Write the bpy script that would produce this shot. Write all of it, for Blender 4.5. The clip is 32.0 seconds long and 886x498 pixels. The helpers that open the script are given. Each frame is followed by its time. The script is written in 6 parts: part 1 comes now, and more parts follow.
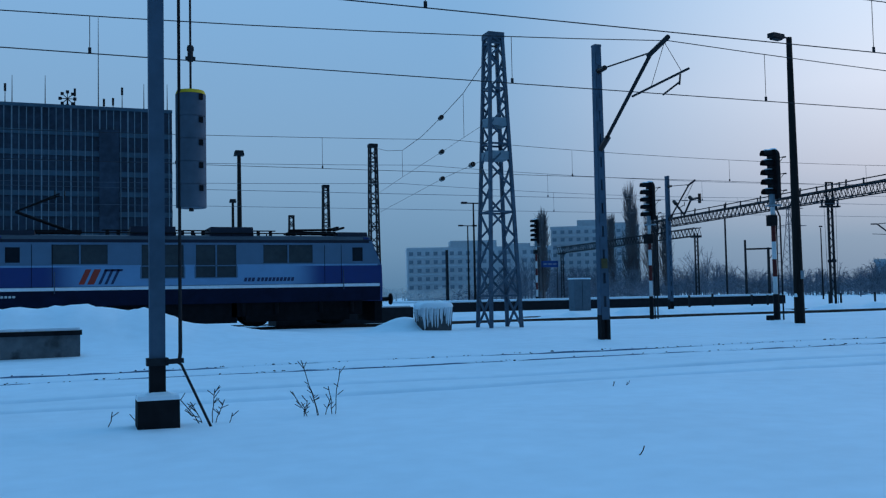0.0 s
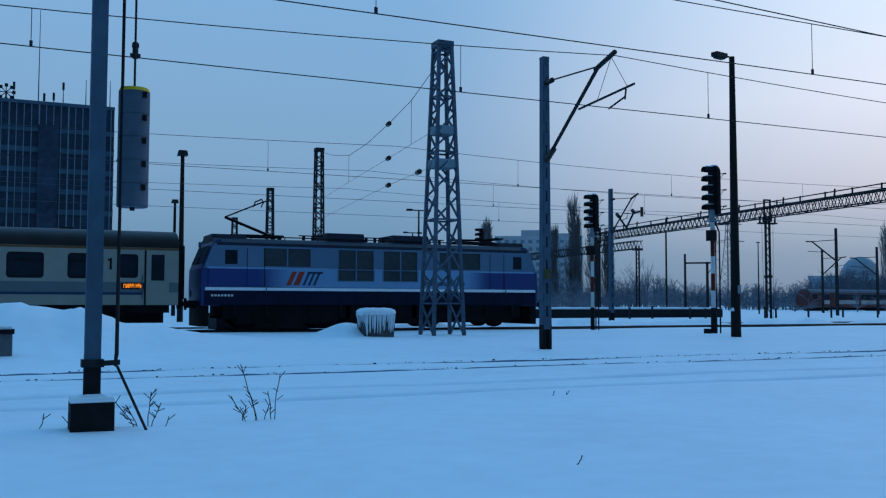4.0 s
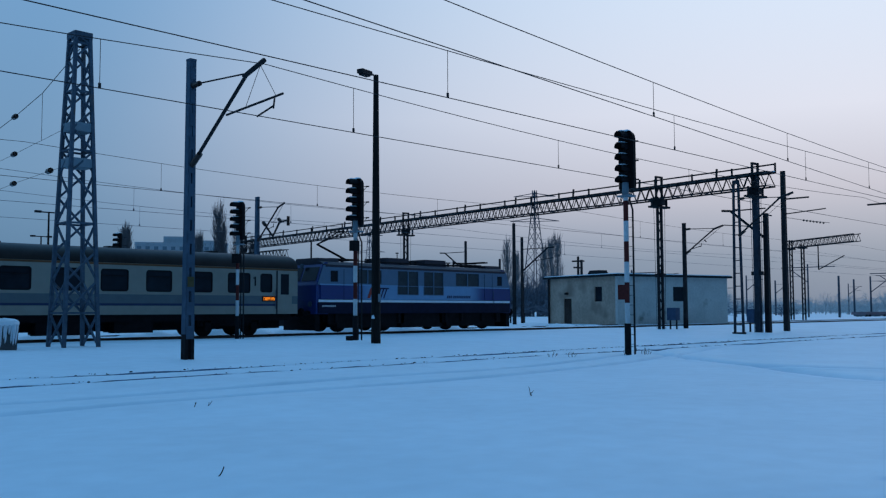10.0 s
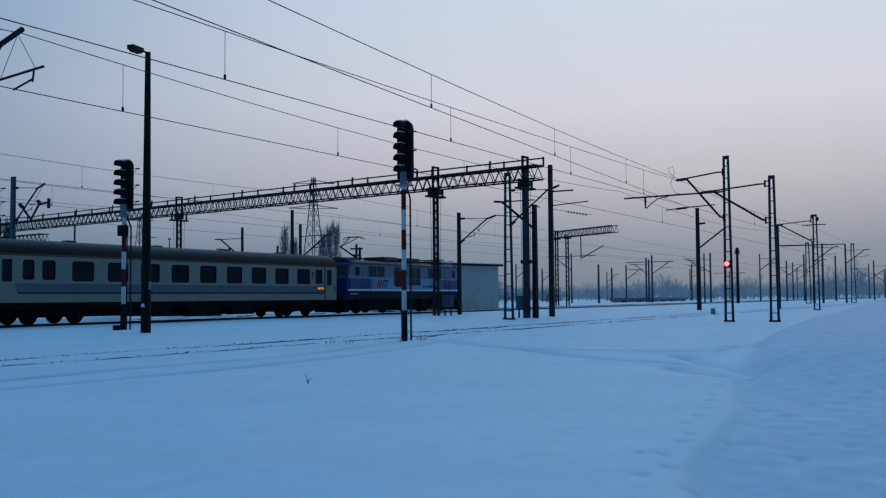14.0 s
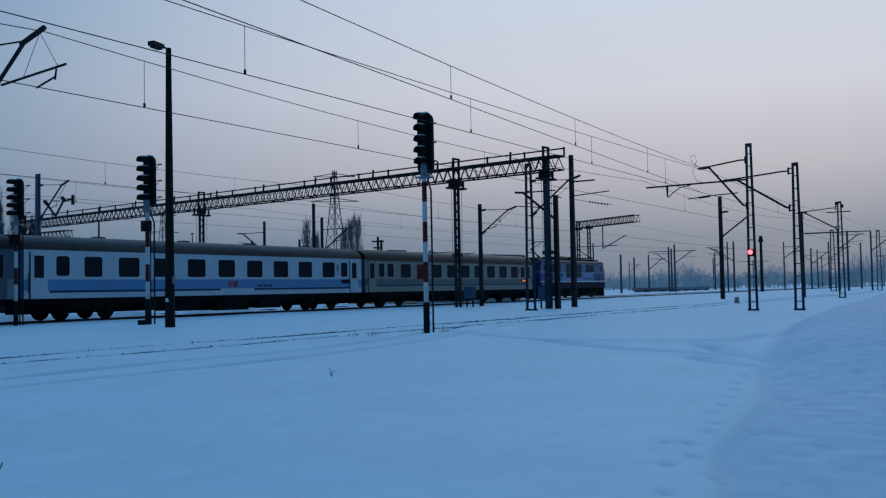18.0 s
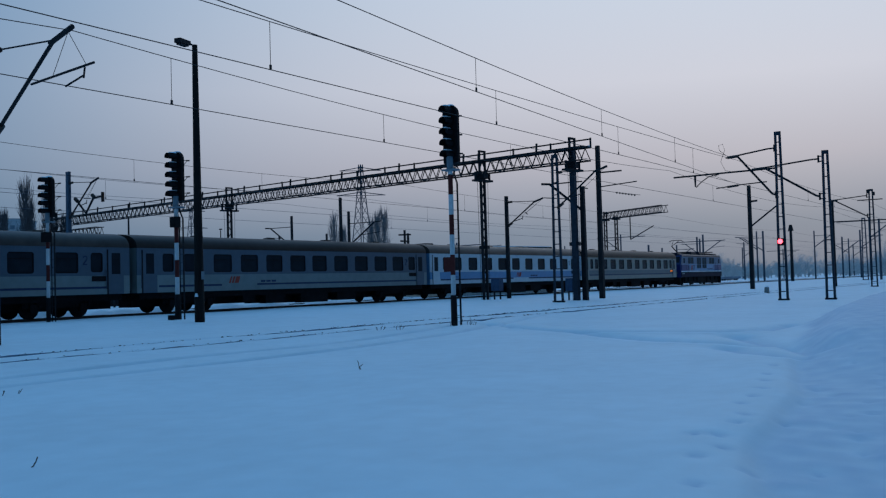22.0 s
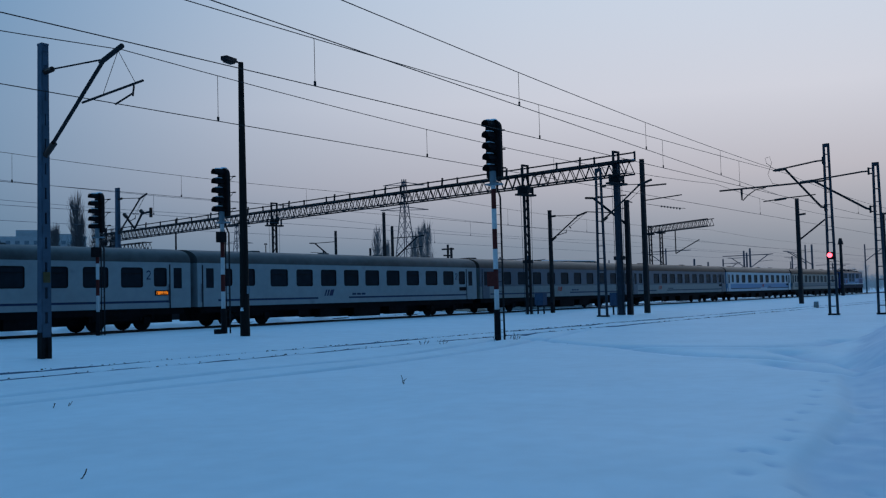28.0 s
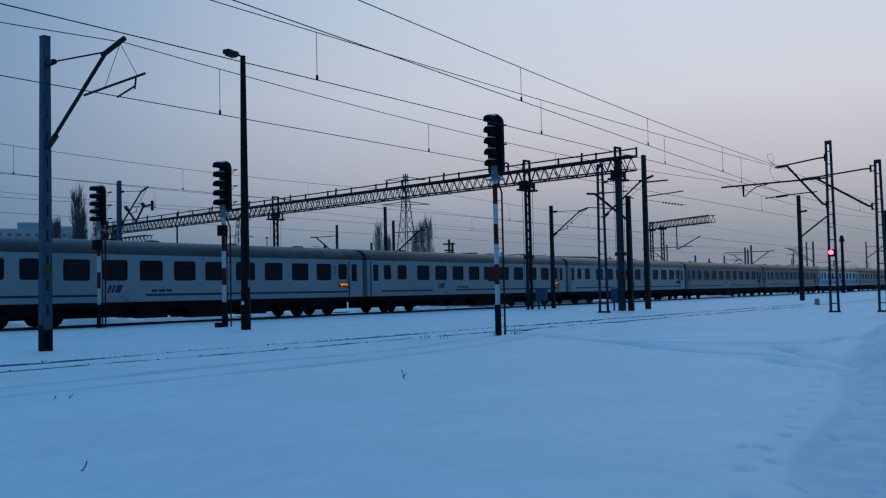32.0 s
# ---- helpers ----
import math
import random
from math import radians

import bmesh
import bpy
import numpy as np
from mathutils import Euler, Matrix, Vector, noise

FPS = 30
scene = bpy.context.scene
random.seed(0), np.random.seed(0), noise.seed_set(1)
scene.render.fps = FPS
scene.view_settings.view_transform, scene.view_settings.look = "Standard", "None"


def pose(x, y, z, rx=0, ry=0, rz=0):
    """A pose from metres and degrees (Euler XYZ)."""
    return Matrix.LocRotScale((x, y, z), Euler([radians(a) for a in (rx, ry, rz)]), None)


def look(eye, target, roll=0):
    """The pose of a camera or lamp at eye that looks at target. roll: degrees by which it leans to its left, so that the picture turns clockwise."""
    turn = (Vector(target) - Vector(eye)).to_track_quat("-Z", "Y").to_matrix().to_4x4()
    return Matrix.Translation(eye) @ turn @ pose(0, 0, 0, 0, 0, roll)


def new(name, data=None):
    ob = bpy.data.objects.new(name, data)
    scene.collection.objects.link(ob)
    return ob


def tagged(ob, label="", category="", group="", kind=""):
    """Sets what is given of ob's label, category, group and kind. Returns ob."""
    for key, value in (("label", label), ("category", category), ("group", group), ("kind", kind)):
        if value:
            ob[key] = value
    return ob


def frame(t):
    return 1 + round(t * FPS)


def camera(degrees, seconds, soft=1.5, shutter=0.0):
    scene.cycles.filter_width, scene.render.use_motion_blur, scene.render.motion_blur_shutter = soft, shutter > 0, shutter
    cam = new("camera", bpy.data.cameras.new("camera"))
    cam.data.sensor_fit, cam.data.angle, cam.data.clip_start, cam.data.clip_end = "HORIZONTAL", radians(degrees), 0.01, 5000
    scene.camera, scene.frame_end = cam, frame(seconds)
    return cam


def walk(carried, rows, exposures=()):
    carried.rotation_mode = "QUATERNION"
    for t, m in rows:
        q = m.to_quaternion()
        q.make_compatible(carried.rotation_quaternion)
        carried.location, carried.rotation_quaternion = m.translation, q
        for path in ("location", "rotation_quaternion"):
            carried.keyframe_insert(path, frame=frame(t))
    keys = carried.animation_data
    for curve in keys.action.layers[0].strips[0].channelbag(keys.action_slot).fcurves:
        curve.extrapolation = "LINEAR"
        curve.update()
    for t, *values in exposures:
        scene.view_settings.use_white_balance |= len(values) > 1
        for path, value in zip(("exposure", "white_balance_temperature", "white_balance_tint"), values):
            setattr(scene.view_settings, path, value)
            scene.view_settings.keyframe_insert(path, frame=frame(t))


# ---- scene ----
cam = camera(50.02, 32.0, soft=1.25)
PATH = [
    (0.0, pose(0, 0, 1.15, 92.90, 1.16, -21.51)),
    (0.5, pose(0, 0, 1.15, 92.94, 0.95, -21.86)),
    (1.0, pose(0, 0, 1.15, 93.04, 0.98, -22.27)),
    (1.5, pose(0, 0, 1.15, 93.10, 0.55, -22.81)),
    (2.0, pose(0, 0, 1.15, 93.04, 0.99, -22.68)),
    (2.5, pose(0, 0, 1.15, 93.90, 0.75, -22.88)),
    (3.0, pose(0, 0, 1.15, 93.75, 0.55, -23.02)),
    (3.5, pose(0, 0, 1.15, 93.28, 0.10, -23.97)),
    (5.5, pose(0, 0, 1.15, 93.72, 0.18, -27.79)),
    (6.0, pose(0, 0, 1.15, 93.62, 0.32, -29.21)),
    (6.5, pose(0, 0, 1.15, 93.43, 0.12, -30.64)),
    (7.0, pose(0, 0, 1.15, 93.25, -0.24, -33.93)),
    (7.5, pose(0, 0, 1.15, 92.84, 0.81, -36.11)),
    (8.0, pose(0, 0, 1.15, 92.94, 0.77, -37.87)),
    (8.5, pose(0, 0, 1.15, 93.07, 0.96, -38.80)),
    (9.0, pose(0, 0, 1.15, 93.36, 0.82, -40.84)),
    (9.5, pose(0, 0, 1.15, 93.83, 0.46, -43.05)),
    (10.0, pose(0, 0, 1.15, 93.78, 0.23, -46.07)),
    (10.5, pose(0, 0, 1.15, 93.95, -0.13, -48.63)),
    (11.0, pose(0, 0, 1.15, 93.75, 0.61, -49.93)),
    (11.5, pose(0, 0, 1.15, 93.07, 0.70, -51.00)),
    (12.0, pose(0, 0, 1.15, 92.85, 0.33, -52.58)),
    (12.5, pose(0, 0, 1.15, 92.63, 0.51, -54.74)),
    (13.0, pose(0, 0, 1.15, 92.87, 0.43, -56.19)),
    (13.5, pose(0, 0, 1.15, 93.18, 0.65, -57.72)),
    (14.0, pose(0, 0, 1.15, 92.94, 0.46, -59.38)),
    (14.5, pose(0, 0, 1.15, 92.78, 0.19, -60.03)),
    (16.5, pose(0, 0, 1.15, 92.25, 0.27, -59.37)),
    (17.0, pose(0, 0, 1.15, 92.41, 0.93, -58.48)),
    (17.5, pose(0, 0, 1.15, 92.54, 1.06, -58.11)),
    (18.0, pose(0, 0, 1.15, 92.46, 1.06, -58.06)),
    (18.5, pose(0, 0, 1.15, 92.56, 0.91, -57.47)),
    (19.0, pose(0, 0, 1.15, 93.10, 0.44, -57.16)),
    (19.5, pose(0, 0, 1.15, 93.05, 0.71, -56.49)),
    (20.0, pose(0, 0, 1.15, 92.48, 0.54, -56.60)),
    (20.5, pose(0, 0, 1.15, 92.09, 0.78, -56.73)),
    (21.0, pose(0, 0, 1.15, 92.24, 1.23, -56.61)),
    (21.5, pose(0, 0, 1.15, 92.28, 1.56, -56.13)),
    (22.0, pose(0, 0, 1.15, 92.06, 1.61, -56.42)),
    (22.5, pose(0, 0, 1.15, 91.85, 1.73, -56.71)),
    (23.0, pose(0, 0, 1.15, 92.15, 1.68, -56.41)),
    (23.5, pose(0, 0, 1.15, 92.11, 1.94, -55.86)),
    (24.0, pose(0, 0, 1.15, 92.03, 2.02, -55.89)),
    (24.5, pose(0, 0, 1.15, 91.85, 2.07, -56.22)),
    (25.0, pose(0, 0, 1.15, 91.64, 2.15, -55.90)),
    (25.5, pose(0, 0, 1.15, 92.11, 1.96, -55.28)),
    (27.5, pose(0, 0, 1.15, 92.89, 1.58, -54.16)),
    (28.0, pose(0, 0, 1.15, 93.00, 1.59, -53.81)),
    (28.5, pose(0, 0, 1.15, 92.77, 1.68, -54.03)),
    (29.0, pose(0, 0, 1.15, 92.63, 1.52, -54.39)),
    (29.5, pose(0, 0, 1.15, 92.54, 1.72, -54.37)),
    (30.0, pose(0, 0, 1.15, 92.93, 1.87, -54.08)),
    (30.5, pose(0, 0, 1.15, 92.80, 1.09, -53.87)),
    (31.0, pose(0, 0, 1.15, 92.56, 1.21, -53.80)),
    (31.5, pose(0, 0, 1.15, 92.42, 1.34, -53.69)),
    (32.0, pose(0, 0, 1.15, 92.69, 1.24, -53.76)),
]
EXPOSURES = [(0.0, 0.16, 6080, 10), (6.5, 0.14, 6050, 10), (10.0, -0.13, 5950, 10), (11.2, -0.27, 5970, 10), (14.0, -0.36, 6120, 10), (20.0, -0.42, 6000, 10), (32.0, -0.40, 6020, 10)]
# sky colour by height over the horizon: away from the afterglow, and towards it
SKY_FAR = [(0.0, (0.085, 0.18, 0.29)), (0.05, (0.14, 0.25, 0.37)), (0.14, (0.20, 0.335, 0.485)), (0.33, (0.205, 0.385, 0.60)), (0.6, (0.16, 0.46, 0.86)), (1.0, (0.17, 0.49, 0.89))]
SKY_GLOW = [(0.0, (0.2, 0.26, 0.34)), (0.05, (0.28, 0.335, 0.41)), (0.12, (0.63, 0.595, 0.63)), (0.2, (0.847, 0.825, 0.86)), (0.36, (0.824, 0.916, 1.007)), (0.62, (0.4, 0.62, 0.92)), (1.0, (0.2, 0.5, 0.89))]
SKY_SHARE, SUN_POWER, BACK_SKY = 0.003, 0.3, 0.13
walk(cam, PATH, EXPOSURES)

# ---- light ----
world = bpy.data.worlds.new("dusk_sky")
scene.world = world
world.use_nodes = True
wn, wl = world.node_tree.nodes, world.node_tree.links
wn.clear()
out = wn.new("ShaderNodeOutputWorld")
bg = wn.new("ShaderNodeBackground")
sky = wn.new("ShaderNodeTexSky")
sky.sky_type = "NISHITA"
sky.sun_disc = False
sky.sun_elevation = radians(4)
sky.sun_rotation = radians(78)
sky.air_density, sky.dust_density, sky.ozone_density = 1.0, 2.0, 3.0
coord = wn.new("ShaderNodeTexCoord")
dotx = wn.new("ShaderNodeVectorMath")
dotx.operation = "DOT_PRODUCT"
dotx.inputs[1].default_value = (0.97, 0.22, 0.0)
sepz = wn.new("ShaderNodeSeparateXYZ")
rampx = wn.new("ShaderNodeMapRange")
rampx.interpolation_type = "SMOOTHSTEP"
rampx.inputs[1].default_value, rampx.inputs[2].default_value = 0.54, 1.0


def elevation_ramp(stops):
    r = wn.new("ShaderNodeValToRGB")
    el = r.color_ramp.elements
    while len(el) < len(stops):
        el.new(0.5)
    for e, (at, col) in zip(el, stops):
        e.position, e.color = at, (*col, 1)
    wl.new(sepz.outputs[2], r.inputs[0])
    return r


low = elevation_ramp(SKY_FAR)
high = elevation_ramp(SKY_GLOW)
veil = wn.new("ShaderNodeMix")
veil.data_type = "RGBA"
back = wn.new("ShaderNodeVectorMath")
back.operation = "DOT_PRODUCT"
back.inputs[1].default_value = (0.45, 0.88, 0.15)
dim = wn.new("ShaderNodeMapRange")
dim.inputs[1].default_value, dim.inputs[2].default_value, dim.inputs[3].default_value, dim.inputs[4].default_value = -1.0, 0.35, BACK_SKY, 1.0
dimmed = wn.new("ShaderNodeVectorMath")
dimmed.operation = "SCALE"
scaled = wn.new("ShaderNodeVectorMath")
scaled.operation = "SCALE"
scaled.inputs[3].default_value = SKY_SHARE
add = wn.new("ShaderNodeVectorMath")
add.operation = "ADD"
wl.new(coord.outputs["Generated"], dotx.inputs[0])
wl.new(coord.outputs["Generated"], sepz.inputs[0])
wl.new(dotx.outputs["Value"], rampx.inputs[0])
wl.new(rampx.outputs[0], veil.inputs[0])
wl.new(low.outputs[0], veil.inputs[6])
wl.new(high.outputs[0], veil.inputs[7])
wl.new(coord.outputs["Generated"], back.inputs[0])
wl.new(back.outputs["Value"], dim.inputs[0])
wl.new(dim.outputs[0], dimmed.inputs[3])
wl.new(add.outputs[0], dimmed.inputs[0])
wl.new(sky.outputs[0], scaled.inputs[0])
wl.new(scaled.outputs[0], add.inputs[0])
wl.new(veil.outputs[2], add.inputs[1])
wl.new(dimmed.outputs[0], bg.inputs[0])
bg.inputs[1].default_value = 1.0
wl.new(bg.outputs[0], out.inputs[0])

sun_data = bpy.data.lights.new("sun", "SUN")
sun_data.energy, sun_data.angle, sun_data.color = SUN_POWER, radians(45), (1.0, 0.9, 0.82)
sun = new("sun", sun_data)
sun.matrix_world = look((0, 0, 0), (-math.sin(radians(78)), -math.cos(radians(78)), -math.tan(radians(5))))


# ---- materials ----
def mat(name, color, rough=0.7, metal=0.0, vary=0.25, scale=6.0, bump=0.15, spots=None, emit=0.0, stretch=(1, 1, 1)):
    m = bpy.data.materials.new(name)
    m.use_nodes = True
    n, l = m.node_tree.nodes, m.node_tree.links
    b = n["Principled BSDF"]
    b.inputs["Roughness"].default_value = rough
    b.inputs["Metallic"].default_value = metal
    b.inputs["Specular IOR Level"].default_value = 0.25 if rough < 0.55 else 0.12
    tc = n.new("ShaderNodeTexCoord")
    mp = n.new("ShaderNodeMapping")
    mp.inputs["Scale"].default_value = stretch
    l.new(tc.outputs["Object"], mp.inputs[0])
    big = n.new("ShaderNodeTexNoise")
    big.inputs["Scale"].default_value = scale * 0.15
    big.inputs["Detail"].default_value = 4
    fine = n.new("ShaderNodeTexNoise")
    fine.inputs["Scale"].default_value = scale
    fine.inputs["Detail"].default_value = 6
    l.new(mp.outputs[0], big.inputs[0])
    l.new(mp.outputs[0], fine.inputs[0])
    mul = n.new("ShaderNodeMath")
    mul.operation = "ADD"
    l.new(big.outputs[0], mul.inputs[0])
    l.new(fine.outputs[0], mul.inputs[1])
    ramp = n.new("ShaderNodeMapRange")
    ramp.inputs[1].default_value, ramp.inputs[2].default_value = 0.7, 1.3
    ramp.inputs[3].default_value, ramp.inputs[4].default_value = 1 - vary, 1 + vary
    l.new(mul.outputs[0], ramp.inputs[0])
    vm = n.new("ShaderNodeVectorMath")
    vm.operation = "SCALE"
    vm.inputs[0].default_value = color
    l.new(ramp.outputs[0], vm.inputs[3])
    col = vm.outputs[0]
    if spots:
        sp = n.new("ShaderNodeTexNoise")
        sp.inputs["Scale"].default_value = spots[1]
        sp.inputs["Detail"].default_value = 5
        l.new(mp.outputs[0], sp.inputs[0])
        sr = n.new("ShaderNodeMapRange")
        sr.inputs[1].default_value, sr.inputs[2].default_value = spots[2], spots[2] + 0.12
        l.new(sp.outputs[0], sr.inputs[0])
        mx = n.new("ShaderNodeMix")
        mx.data_type = "RGBA"
        mx.inputs[7].default_value = (*spots[0], 1)
        l.new(sr.outputs[0], mx.inputs[0])
        l.new(col, mx.inputs[6])
        col = mx.outputs[2]
    l.new(col, b.inputs["Base Color"])
    if bump:
        bp = n.new("ShaderNodeBump")
        bp.inputs["Strength"].default_value = bump
        bp.inputs["Distance"].default_value = 0.02
        l.new(fine.outputs[0], bp.inputs["Height"])
        l.new(bp.outputs[0], b.inputs["Normal"])
    if emit:
        b.inputs["Emission Color"].default_value = (*color, 1)
        b.inputs["Emission Strength"].default_value = emit
    return m


SNOW = mat("snow", (0.73, 0.835, 0.90), 0.65, vary=0.05, scale=2.5, bump=0.16)
SNOW.node_tree.nodes["Principled BSDF"].inputs["Specular IOR Level"].default_value = 0.3


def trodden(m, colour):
    """Packed snow on the trodden bank; shade painted into ruts, prints and rail grooves."""
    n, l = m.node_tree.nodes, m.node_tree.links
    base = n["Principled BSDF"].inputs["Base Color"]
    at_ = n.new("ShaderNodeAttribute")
    at_.attribute_name = "packed_shade"
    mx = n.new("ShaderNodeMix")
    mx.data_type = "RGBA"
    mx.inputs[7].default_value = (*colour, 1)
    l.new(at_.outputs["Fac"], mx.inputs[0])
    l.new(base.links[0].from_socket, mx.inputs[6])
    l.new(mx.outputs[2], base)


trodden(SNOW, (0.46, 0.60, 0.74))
SNOW_CAP = mat("snow_cap", (0.76, 0.85, 0.915), 0.65, vary=0.05, scale=9, bump=0.3)
STEEL = mat("galvanised_steel", (0.075, 0.105, 0.145), 0.6, 0.2, vary=0.3, scale=8, spots=((0.12, 0.10, 0.09), 2.0, 0.62))
DARK_STEEL = mat("dark_painted_steel", (0.022, 0.024, 0.028), 0.65, 0.2, vary=0.35, scale=8)
POST_PAINT = mat("grey_painted_post", (0.068, 0.104, 0.15), 0.65, 0.1, vary=0.2, scale=5, spots=((0.09, 0.09, 0.09), 1.5, 0.63))
TAR = mat("black_tar_paint", (0.012, 0.012, 0.014), 0.8, vary=0.4)
WOOD_POLE = mat("dark_wooden_pole", (0.016, 0.015, 0.015), 0.85, vary=0.4, scale=10, stretch=(3, 3, 0.3))
CONCRETE = mat("weathered_concrete", (0.27, 0.28, 0.28), 0.9, vary=0.25, scale=7, bump=0.4, spots=((0.10, 0.10, 0.10), 2.2, 0.58))
WALL_CONCRETE = mat("damp_wall_concrete", (0.12, 0.135, 0.15), 0.9, vary=0.3, scale=5, bump=0.4, spots=((0.06, 0.065, 0.07), 2.2, 0.58))
WET_CONCRETE = mat("wet_dark_concrete", (0.07, 0.075, 0.08), 0.8, vary=0.4, scale=6, bump=0.4)
ICE = mat("ice", (0.62, 0.69, 0.75), 0.3, vary=0.15)
BROWN_RUST = mat("rusty_rail_steel", (0.06, 0.045, 0.04), 0.7, 0.4, vary=0.4)
BLACK = mat("matt_black", (0.008, 0.008, 0.010), 0.7, vary=0.4)
UNDER = mat("underframe_grime", (0.007, 0.007, 0.009), 0.8, vary=0.5, scale=4)
CERAMIC = mat("brown_ceramic", (0.03, 0.018, 0.015), 0.3, vary=0.2)
WIRE = mat("wire_copper_dark", (0.03, 0.03, 0.034), 0.6, 0.2, vary=0.2)
WHITE_PAINT = mat("white_signal_paint", (0.58, 0.60, 0.62), 0.6, vary=0.12, scale=9, spots=((0.35, 0.33, 0.32), 4.0, 0.64))
RED_PAINT = mat("red_signal_paint", (0.10, 0.022, 0.02), 0.65, vary=0.25, scale=9)
YELLOW_PAINT = mat("yellow_paint", (0.65, 0.45, 0.03), 0.6, vary=0.2)
WEIGHT = mat("grey_cast_weights", (0.075, 0.10, 0.135), 0.75, vary=0.2, scale=6)
LENS = mat("dark_signal_lens", (0.02, 0.02, 0.022), 0.15, vary=0.1, bump=0)
RED_GLOW = mat("red_signal_light", (1.0, 0.06, 0.08), 0.4, vary=0.0, bump=0, emit=9.0)
LED_GLOW = mat("orange_led_display", (1.0, 0.24, 0.01), 0.4, vary=0.0, bump=0, emit=0.8)
GLASS = mat("dark_window_glass", (0.014, 0.020, 0.028), 0.16, vary=0.3, scale=2, bump=0.02)
GLASS.node_tree.nodes["Principled BSDF"].inputs["IOR"].default_value = 1.3
TAN_WALL = mat("stained_tan_render", (0.47, 0.35, 0.275), 0.9, vary=0.2, scale=4, bump=0.3, spots=((0.33, 0.24, 0.19), 0.5, 0.55))
HUT_WALL = mat("pale_grey_render", (0.57, 0.54, 0.51), 0.9, vary=0.12, scale=5, bump=0.3, spots=((0.30, 0.28, 0.25), 0.6, 0.6))
BARK = mat("bare_twigs", (0.05, 0.042, 0.04), 0.9, vary=0.3)
# far trees and pale poplars carry the distance haze in their base colour
HAZE_TREES = mat("haze_tinted_bare_trees", (0.165, 0.175, 0.21), 0.95, vary=0.3, scale=2)
PALE_TREES = mat("haze_paled_far_trees", (0.58, 0.55, 0.54), 0.95, vary=0.2, scale=2)
POPLAR = mat("haze_paled_poplar_twigs", (0.22, 0.215, 0.225), 0.95, vary=0.2, scale=2)
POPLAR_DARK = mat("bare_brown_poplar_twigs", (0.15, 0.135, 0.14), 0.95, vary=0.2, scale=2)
MAST_STEEL = mat("weathered_mast_steel", (0.032, 0.042, 0.058), 0.65, 0.15, vary=0.3, scale=6)
FROST_RAIL = mat("frosted_rail_steel", (0.17, 0.23, 0.31), 0.7, vary=0.5, scale=3)
# distance haze is mixed into the base colour of far wires and steel
HAZE_WIRE = mat("haze_tinted_wire", (0.09, 0.11, 0.14), 0.9, vary=0.1)
HAZE_STEEL = mat("haze_tinted_steel", (0.075, 0.09, 0.115), 0.9, vary=0.2, scale=2)
# walls and windows kept close in tone: haze put into the base colours
FAR_WALL = mat("haze_paled_facade", (0.52, 0.54, 0.57), 0.9, vary=0.1, scale=1)
FAR_GLASS = mat("haze_paled_windows", (0.23, 0.27, 0.32), 0.5, vary=0.3, scale=1)
OFFICE_GLASS = mat("office_glass", (0.03, 0.048, 0.075), 0.25, vary=0.35, scale=1.2)
OFFICE_PANEL = mat("office_spandrel", (0.062, 0.105, 0.145), 0.6, vary=0.2, scale=1)
OFFICE_FIN = mat("office_fins", (0.15, 0.205, 0.25), 0.5, vary=0.2, scale=1)
BALLAST_EDGE = mat("dark_platform_edge", (0.022, 0.022, 0.026), 0.9, vary=0.3, scale=3)
RELAY_GREY = mat("blue_grey_relay_paint", (0.10, 0.14, 0.18), 0.6, vary=0.15)
BLUE_SIGN = mat("blue_sign", (0.015, 0.05, 0.19), 0.5, vary=0.05)
CABINET_GREY = mat("grey_cabinet_paint", (0.20, 0.25, 0.29), 0.6, vary=0.12)


def lacquer(rough, gloss, *materials):
    """Gloss of painted and tarred sheet metal."""
    for m in materials:
        bsdf = m.node_tree.nodes["Principled BSDF"]
        bsdf.inputs["Roughness"].default_value = rough
        bsdf.inputs["Specular IOR Level"].default_value = gloss


